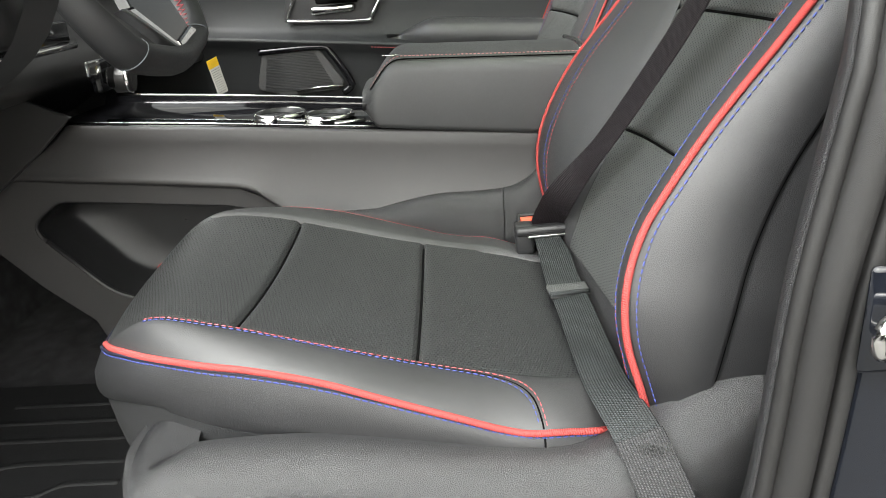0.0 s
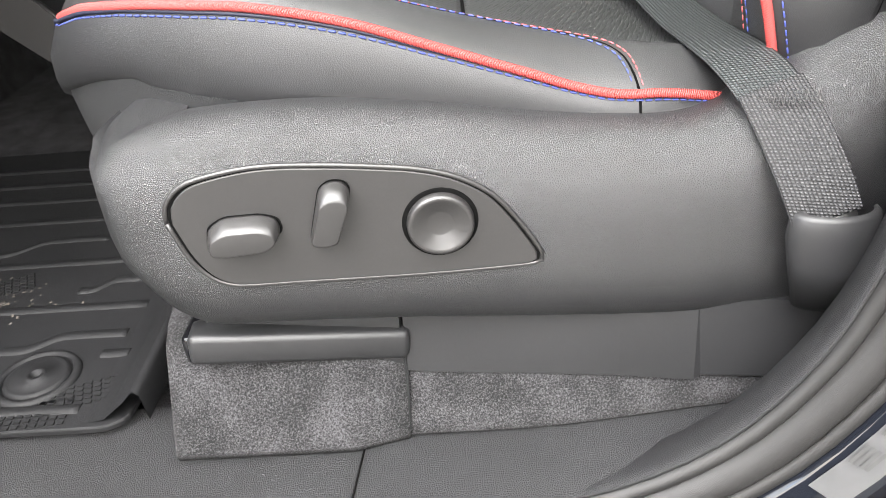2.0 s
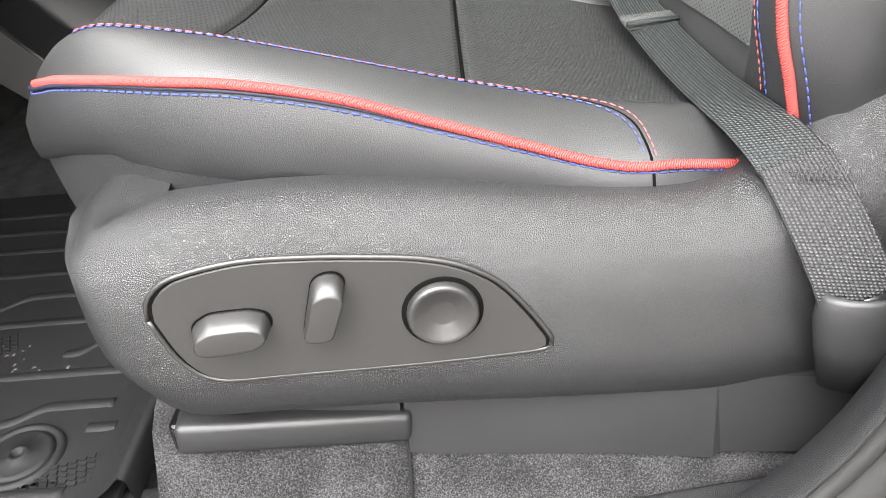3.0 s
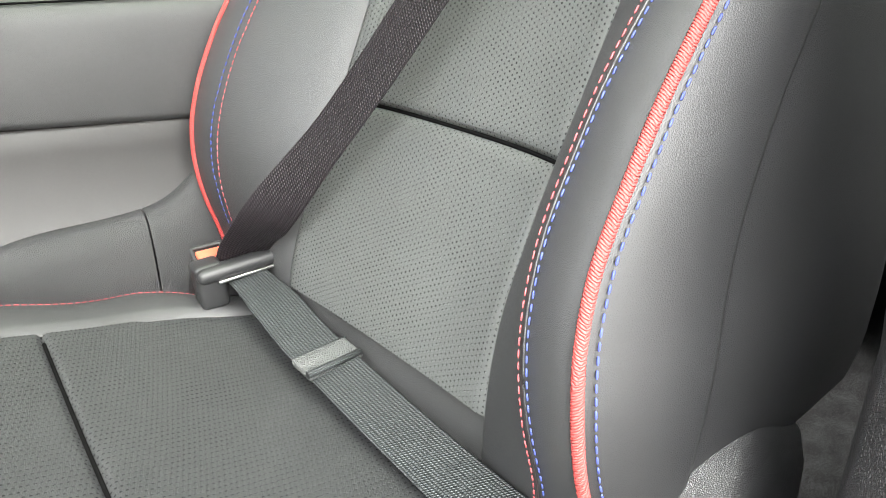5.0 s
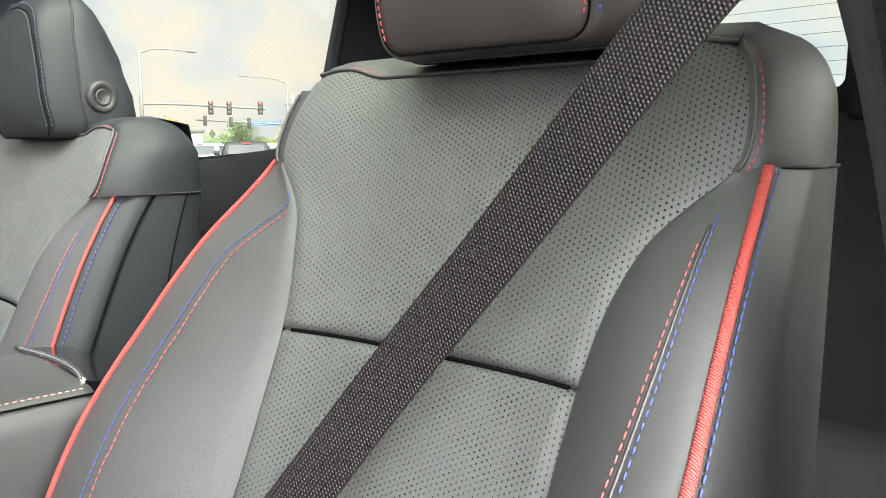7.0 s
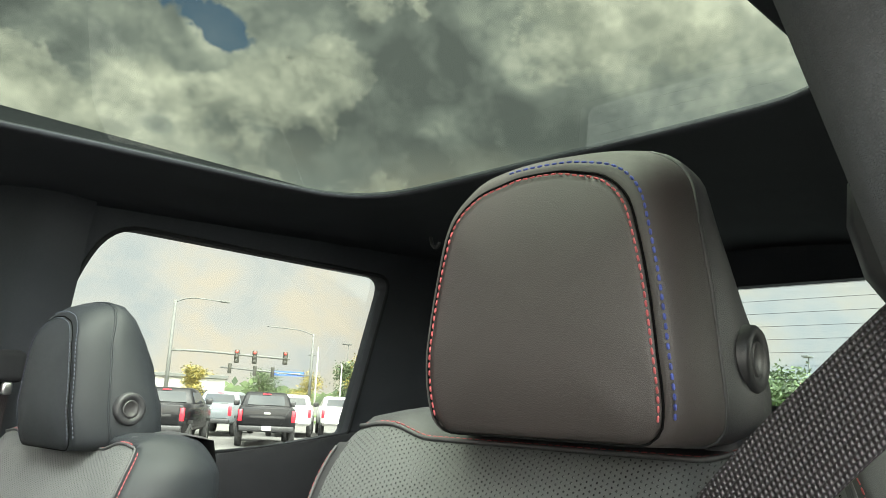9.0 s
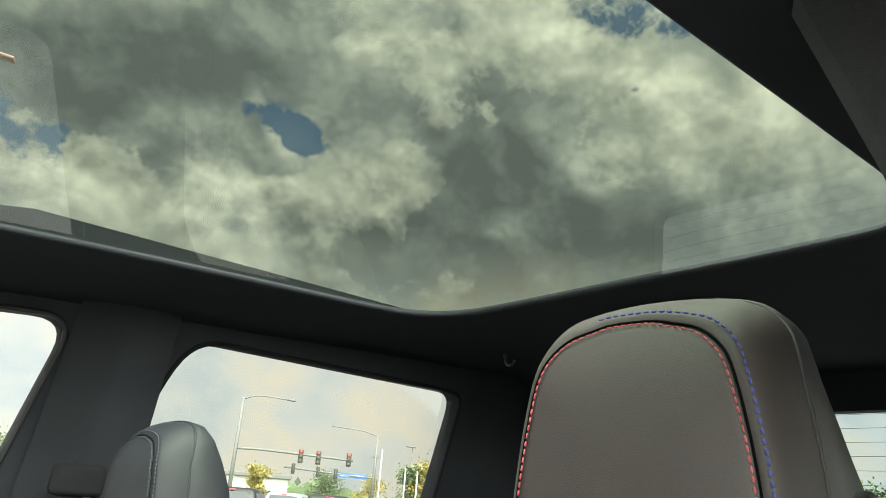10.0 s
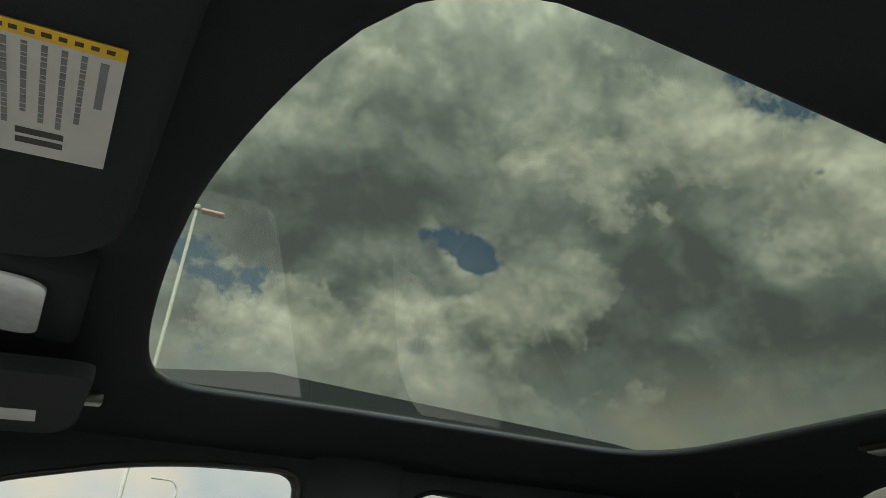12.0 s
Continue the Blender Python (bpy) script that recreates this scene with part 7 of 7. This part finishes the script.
def build_truck(name, label, paint, at, heading, white=False):
    """A parked crew-cab pickup: cab, bed, tailgate, glass, lamps, bumper, four wheels. It faces +x before turning."""
    m = Matrix.Translation(at) @ Matrix.Rotation(radians(heading), 4, "Z")
    t = thing(name, label, "pickup truck", "parked pickup trucks", m=m)
    rows = []
    for x, z0, z1, w in ((-2.9, 0.62, 1.38, 0.97), (-2.86, 0.58, 1.40, 1.0), (-1.2, 0.55, 1.42, 1.02), (0.9, 0.55, 1.42, 1.02), (1.6, 0.55, 1.40, 1.01), (2.6, 0.58, 1.34, 0.98), (2.85, 0.65, 1.20, 0.92)):
        rows.append([(x, -w + 0.05, z0), (x, -w, z0 + 0.12), (x, -w, z1 - 0.20), (x, -w + 0.05, z1 - 0.03), (x, -w + 0.10, z1), (x, w - 0.10, z1), (x, w - 0.05, z1 - 0.03), (x, w, z1 - 0.20), (x, w, z0 + 0.12), (x, w - 0.05, z0)])
    part("body", loft(rows, closed=True, caps=True), paint, t)
    rows = []
    for z, x0, x1, w in ((1.38, -1.05, 1.60, 0.95), (1.45, -1.03, 1.50, 0.93), (1.80, -0.92, 0.85, 0.80), (1.90, -0.80, 0.60, 0.74), (1.94, -0.55, 0.35, 0.62)):
        rows.append([(x0, -w + 0.08, z), (x0 + 0.08, -w, z), (x1 - 0.1, -w, z), (x1, -w + 0.1, z), (x1, w - 0.1, z), (x1 - 0.1, w, z), (x0 + 0.08, w, z), (x0, w - 0.08, z)])
    part("cab", loft(rows, closed=True, caps=True), paint, t)
    part("rear_glass", plate([(-1.045, -0.70, 1.46), (-1.045, 0.70, 1.46), (-0.945, 0.62, 1.80), (-0.945, -0.62, 1.80)], (-1, 0, 0.3), 0.012), CAR_GLASS, t, "dark rear glass", smooth=False)
    for s in (-1, 1):
        part("side_glass", plate([(-0.85, s * 0.925, 1.46), (1.15, s * 0.925, 1.46), (0.75, s * 0.815, 1.79), (-0.78, s * 0.815, 1.79)], (0, s, 0.3), 0.012), CAR_GLASS, t, "dark side glass", smooth=False)
        part("tail_lamp", box((0.10, 0.15, 0.42), 0.03, (-2.86, s * 0.915, 1.10)), TAIL_RED, t, "tall red tail lamp")
        part("mirror", box((0.12, 0.22, 0.22), 0.04, (1.15, s * 1.10, 1.50)), DARK, t)
        for x in (-1.85, 1.85):
            spin = Matrix.Translation((x, s * 0.92, 0.41)) @ Matrix.Rotation(radians(90), 4, "X")
            wheel = part("wheel", lathe([(0.25, 0.13), (0.38, 0.12), (0.41, 0.08), (0.41, -0.08), (0.38, -0.12), (0.25, -0.13)], 28, spin), TYRE, t)
            part("rim", lathe([(0.0, 0.11 * s * -1), (0.10, 0.10 * s * -1), (0.24, 0.12 * s * -1), (0.26, 0.08 * s * -1)], 20, spin), STEEL, wheel)
            part("arch", box((0.98, 0.03, 0.10), 0.02, (x, s * 1.012, 0.86)), DARK, t)
    part("tailgate", box((0.05, 1.66, 0.60), 0.02, (-2.905, 0, 1.08)), paint, t)
    part("tailgate_panel", box((0.02, 1.20, 0.16), 0.01, (-2.925, 0, 1.02)), paint, t)
    part("emblem", box((0.015, 0.22, 0.07), 0.01, (-2.94, 0, 1.18)), CHROME, t, "plain bright emblem bar")
    part("bumper", box((0.16, 1.90, 0.20), 0.04, (-2.95, 0, 0.66)), CHROME if white else DARK, t)
    part("number_plate", box((0.01, 0.32, 0.16), 0.0, (-3.035, 0, 0.68)), PAPER, t)
    part("bed_floor", box((1.75, 1.5, 0.02), 0.0, (-1.95, 0, 1.404)), DARK, t)
    part("third_lamp", box((0.03, 0.30, 0.04), 0.01, (-0.91, 0, 1.86)), TAIL_RED, t)
    return t


BLACK_CAR = plain("black_car_paint", (0.006, 0.006, 0.007), 0.22, **{"Specular IOR Level": 0.3})
GREY_CAR = plain("grey_car_paint", (0.13, 0.145, 0.155), 0.30)
WHITE_CAR = plain("white_car_paint", (0.52, 0.52, 0.52), 0.30)
RED_CAR = plain("red_car_paint", (0.30, 0.02, 0.02), 0.15)
build_truck("pickup_truck", "black pickup truck parked with its tailgate towards the cab", BLACK_CAR, (17.0, 26.3, 0), 58)
build_truck("pickup_truck", "black pickup truck parked at an angle with red tail lamps", BLACK_CAR, (12.9, 25.9, 0), 52)
build_truck("pickup_truck", "grey pickup truck parked behind the black ones", GREY_CAR, (19.2, 33.0, 0), 46)
build_truck("pickup_truck", "white pickup truck parked beside the black one", WHITE_CAR, (22.6, 32.4, 0), 52, True)
build_truck("pickup_truck", "white pickup truck parked by the grass verge", WHITE_CAR, (25.2, 32.0, 0), 55, True)
build_truck("pickup_truck", "dark red pickup truck far across the road", RED_CAR, (29.5, 62.0, 0), -30)
build_truck("pickup_truck", "white pickup truck far across the road", WHITE_CAR, (36.5, 62.5, 0), -38, True)
build_truck("pickup_truck", "silver pickup truck driving lane by the verge", GREY_CAR, (36.8, 41.0, 0), 160)


def pole(parent, x, y, h, r0, r1, mat):
    part("mast", loft([[(x + r * math.cos(a), y + r * math.sin(a), z) for a in (2 * math.pi * k / 12 for k in range(12))] for z, r in ((0.0, r0), (h, r1))], closed=True, caps=True), mat, parent)


def build_signals():
    px, py, h = 26.8, 54.2, 8.6
    ex, ey = 34.1, 49.4
    s = thing("traffic_signal", "grey steel mast arm with hanging traffic lights over the road", "traffic light")
    pole(s, px, py, h, 0.17, 0.11, GALVANISED)
    part("arm", tube(curve([(px, py, 4.9), (px + 2, py - 1.3, 4.93), (ex, ey, 4.70)], n=20), 0.085, 10), GALVANISED, s, "long steel mast arm")
    part("lamp_arm", tube(curve([(px, py, h - 0.1), (px + 1.0, py - 0.6, h + 0.25), (px + 2.8, py - 1.8, h + 0.15)], n=16), 0.05, 8), GALVANISED, s, "curved lamp arm")
    part("lamp_head", box((0.7, 0.3, 0.12), 0.04, (px + 3.0, py - 1.95, h + 0.12)), GALVANISED, s)
    for w, dz in ((0.55, -0.15), (0.70, -0.15), (0.96, -0.10)):
        cx, cy, cz = px + (ex - px) * w, py + (ey - py) * w, 4.85 + dz
        head = part("signal_head", box((0.30, 0.30, 0.98), 0.05, (cx, cy, cz)), SIGNAL_YELLOW, s, "black signal head")
        for k in range(3):
            part("signal_lens", lathe([(0.0, 0.02), (0.10, 0.015), (0.12, 0.0)], 14, Matrix.Translation((cx - 0.11, cy - 0.16, cz + 0.33 - 0.33 * k)) @ look((0, 0, 0), (0.55, 0.83, 0)) ), SIGNAL_LENS if k == 0 else SIGNAL_YELLOW, head)
    far = thing("traffic_signal", "second steel mast with signals and a blue street sign", "traffic light")
    qx, qy = 44.6, 60.8
    pole(far, qx, qy, 8.0, 0.16, 0.10, GALVANISED)
    part("lamp_arm", tube(curve([(qx, qy, 7.9), (qx - 1.2, qy + 0.8, 8.3), (qx - 3.6, qy + 2.6, 8.5)], n=16), 0.05, 8), GALVANISED, far)
    part("arm", tube([(qx, qy, 4.0), (qx - 6.9, qy + 4.8, 4.4)], 0.08, 10), GALVANISED, far)
    part("street_sign", box((2.9, 0.06, 0.42), 0.0, (qx - 1.7, qy + 1.2, 4.1), turn=Matrix.Rotation(radians(-35), 4, "Z")), SIGN_BLUE, far, "blue street sign with a pale bar", smooth=False)
    part("sign_bar", box((2.2, 0.08, 0.14), 0.0, (qx - 1.7, qy + 1.18, 4.1), turn=Matrix.Rotation(radians(-35), 4, "Z")), PAPER, far, smooth=False)
    for w in (0.256, 0.375, 0.54):
        part("signal_head", box((0.28, 0.28, 0.95), 0.05, (qx - 11.5 * w, qy + 8.0 * w, 4.0 + 0.6 * w)), SIGNAL_YELLOW, far, "black signal head")


build_signals()


def lamp_post(at, h, name, label, heads, mat=PALE_POLE, turn=0):
    p = thing(name, label, "lamp post", m=Matrix.Translation(at) @ Matrix.Rotation(radians(turn), 4, "Z"))
    pole(p, 0, 0, h, 0.060, 0.034, mat)
    if heads == "double":
        part("cap", box((0.14, 0.14, 0.12), 0.03, (0, 0, h)), mat, p)
        for s in (-1, 1):
            part("lamp_head", box((0.50, 0.22, 0.07), 0.025, (s * 0.36, 0, h - 0.10), turn=Matrix.Rotation(radians(6 * s), 4, "Y")), RUST_HEAD, p, "flat brown lamp head")
    elif heads == "bent":
        part("lamp_arm", tube(curve([(0, 0, h - 0.6), (0.02, 0, h), (-0.25, 0, h + 0.35), (-0.8, 0, h + 0.40)], n=20), 0.045, 8), mat, p)
        part("lamp_head", box((0.5, 0.25, 0.09), 0.03, (-1.0, 0, h + 0.39)), mat, p)
    elif heads == "flat":
        part("lamp_head", box((1.0, 0.35, 0.12), 0.03, (-0.2, 0, h)), mat, p)


lamp_post((1.16, 16.05, 0), 9.35, "lamp_post", "pale steel lamp post with two flat brown heads", "double", POST_GREY, -20)
lamp_post((5.6, 40.2, 0), 6.4, "street_lamp", "slim street lamp with a bent arm", "bent", GALVANISED)
lamp_post((57.5, 17.6, 0), 6.4, "lamp_post", "slim lamp post beside the far house", "flat", GALVANISED)
lamp_post((46.0, 15.7, 0), 5.4, "lamp_post", "slim lamp post beyond the tree", "flat", GALVANISED)
lamp_post((62.0, 84.0, 0), 7.6, "street_lamp", "far street lamp beyond the junction", "flat", GALVANISED)
lamp_post((27.0, 33.2, 0), 3.6, "lamp_post", "short pale post by the verge", "")
lamp_post((27.3, 36.9, 0), 4.8, "lamp_post", "slim pale post by the white trucks", "")
lamp_post((28.9, 36.6, 0), 3.9, "lamp_post", "slim pale post by the white trucks", "")
lamp_post((50.0, 62.0, 0), 7.5, "street_lamp", "far street lamp beyond the trees", "flat", GALVANISED)


def build_tree(at, h, spread, leaves, seed, label, mat, name="tree"):
    """A tapered trunk that forks into limbs, and many small leaf blades in uneven clumps."""
    rng = random.Random(seed)
    t = thing(name, label, "tree", m=Matrix.Translation(at))
    trunk = bmesh.new()
    r = 0.045 * h / 2
    tube_rows = []
    for z, k in ((0, 1.3), (0.3 * h, 0.9), (0.6 * h, 0.55), (0.9 * h, 0.2)):
        tube_rows.append([(0.05 * math.sin(z) + r * k * math.cos(a), r * k * math.sin(a), z) for a in (2 * math.pi * j / 8 for j in range(8))])
    loft(tube_rows, closed=True, caps=True, bm=trunk)
    part("trunk", trunk, BARK, t)
    clumps = []
    for i in range(9):
        a, zz = rng.uniform(0, 6.28), rng.uniform(0.38, 0.95) * h
        reach = spread * rng.uniform(0.45, 0.95) * (1.15 - 0.75 * abs(zz / h - 0.55))
        tip = Vector((reach * math.cos(a), reach * math.sin(a), zz))
        part("limb", tube([(0, 0, zz * 0.55), tip * 0.5 + Vector((0, 0, zz * 0.32)), tip], r * 0.22, 6), BARK, t)
        clumps += [tip, tip * 0.6 + Vector((0, 0, zz * 0.36))]
    clumps += [Vector((rng.gauss(0, 0.2) * spread, rng.gauss(0, 0.2) * spread, h * rng.uniform(0.5, 1.0))) for _ in range(6)]
    verts, faces = [], []
    size = 0.075 + 0.010 * h
    for i in range(int(leaves * 1.8)):
        c = rng.choice(clumps)
        p = c + Vector((rng.gauss(0, 0.22), rng.gauss(0, 0.22), rng.gauss(0, 0.17))) * spread
        u = Vector((rng.gauss(0, 1), rng.gauss(0, 1), rng.gauss(0, 0.6))).normalized()
        v = u.cross(Vector((rng.gauss(0, 1), rng.gauss(0, 1), rng.gauss(0, 1)))).normalized()
        s = size * rng.uniform(0.6, 1.4)
        n = len(verts)
        verts += [p - u * s, p - v * s * 0.45, p + u * s, p + v * s * 0.45]
        faces.append((n, n + 1, n + 2, n + 3))
    me = bpy.data.meshes.new("crown")
    me.from_pydata(verts, [], faces)
    me.materials.append(mat)
    crown = new("crown", me)
    crown.parent = t
    tagged(crown, kind="stuff")
    return t


build_tree((37.5, 70.0, 0), 4.5, 1.35, 2600, 1, "small tree turning yellow beyond the road", YELLOW_LEAF)
build_tree((47.2, 54.0, 0), 5.3, 2.3, 5200, 2, "broad green and yellow tree by the junction", YELLOW_LEAF)
build_tree((46.2, 56.5, 0), 5.0, 1.8, 4200, 6, "green tree by the junction", GREEN_LEAF)
build_tree((33.0, 12.4, 0), 3.6, 1.8, 2600, 3, "dense green tree behind the truck", GREEN_LEAF)
build_tree((36.5, 9.6, 0), 3.9, 1.8, 1800, 8, "green shrub tree behind the truck", GREEN_LEAF)
build_tree((21.0, 2.2, 0), 4.6, 1.3, 1200, 9, "slim green tree close behind the truck", GREEN_LEAF)
for i, (x, y, h, sp, yl) in enumerate(((58, 90, 5.6, 2.4, 0), (63, 86, 5.2, 2.2, 1), (52, 95, 5.0, 2.2, 1), (68, 82, 5.6, 2.4, 0), (72, 78, 5.4, 2.6, 0), (46, 100, 4.8, 2.0, 1), (77, 76, 5.8, 2.6, 0), (12, 66, 4.6, 2.4, 0))):
    build_tree((x, y, 0), h, sp, 1500, 20 + i, "distant roadside tree with turning leaves" if yl else "distant green roadside tree", YELLOW_LEAF if yl else GREEN_LEAF)


def build_far():
    # low wooded ridge along the horizon
    rng = random.Random(11)
    verts, faces = [], []
    for i in range(5200):
        a = math.radians(rng.uniform(-20, 130))
        d = rng.uniform(230, 300)
        z = abs(rng.gauss(0, 2.0)) + rng.uniform(0, 2.2) * (1 + math.sin(a * 9) * 0.5)
        p = Vector((d * math.sin(a), d * math.cos(a), z))
        u = Vector((math.cos(a), -math.sin(a), 0)) * rng.uniform(0.8, 2.4)
        w = Vector((0, 0, rng.uniform(0.6, 1.6)))
        n = len(verts)
        verts += [p - u, p - w, p + u, p + w]
        faces.append((n, n + 1, n + 2, n + 3))
    me = bpy.data.meshes.new("woods")
    me.from_pydata(verts, [], faces)
    me.materials.append(GREEN_LEAF)
    tagged(new("far_woods", me), "distant dark green woods along the horizon", "woods", kind="stuff")
    house = thing("house", "tan stucco house with a clay hip roof", "house", m=Matrix.Translation((60.5, 18.2, 0)) @ Matrix.Rotation(radians(15), 4, "Z"))
    part("wall", box((9, 8, 3.6), 0.0, (0, 0, 1.8)), STUCCO, house, smooth=False)
    part("roof", loft([[(-5.2, -4.7, 3.6), (5.2, -4.7, 3.6), (5.2, 4.7, 3.6), (-5.2, 4.7, 3.6)], [(-1.0, -0.4, 5.4), (1.0, -0.4, 5.4), (1.0, 0.4, 5.4), (-1.0, 0.4, 5.4)]], closed=True, caps=True), TILE, house, "clay hip roof", smooth=False)
    for y in (-2.0, 1.6):
        win = part("window", box((0.1, 1.6, 1.0), 0.0, (-4.52, y, 2.4)), CAR_GLASS, house, "dark window", smooth=False)
        part("frame", box((0.14, 1.8, 0.12), 0.0, (-4.53, y, 2.95)), PAPER, win, smooth=False)
    shop = thing("shop_building", "low pale shop building with a red sign band", "shop", m=Matrix.Translation((38.5, 82.0, 0)) @ Matrix.Rotation(radians(-28), 4, "Z"))
    part("wall", box((16, 9, 3.6), 0.0, (0, 0, 1.8)), PALE_POLE, shop, smooth=False)
    part("roof", box((16.6, 9.6, 0.4), 0.05, (0, 0, 3.7)), GALVANISED, shop, smooth=False)
    part("sign_board", box((5.0, 0.2, 1.3), 0.0, (-2.5, -4.9, 3.2)), PAPER, shop, smooth=False)
    bm = bmesh.new()
    for k in range(5):
        box((0.55, 0.1, 0.75), 0.05, (-4.3 + 0.85 * k, -5.05, 3.2), bm)
    part("sign_bars", bm, SIGN_RED, shop, "red bars of the sign", smooth=False)
    for k in range(4):
        part("window", box((2.2, 0.1, 1.5), 0.0, (-5.5 + 3.6 * k, -4.53, 1.5)), CAR_GLASS, shop, smooth=False)


build_far()


# plain low wall across the aisle behind the camera, unseen, added to block low light
bm = box((30.0, 0.3, 1.8), 0.02, (0.0, -6.0, 0.9))
solo("unseen_wall", bm, plain("grey_render", (0.07, 0.07, 0.07), 0.9), "plain grey unseen wall added to block low light", "wall", kind="structure", smooth=False)
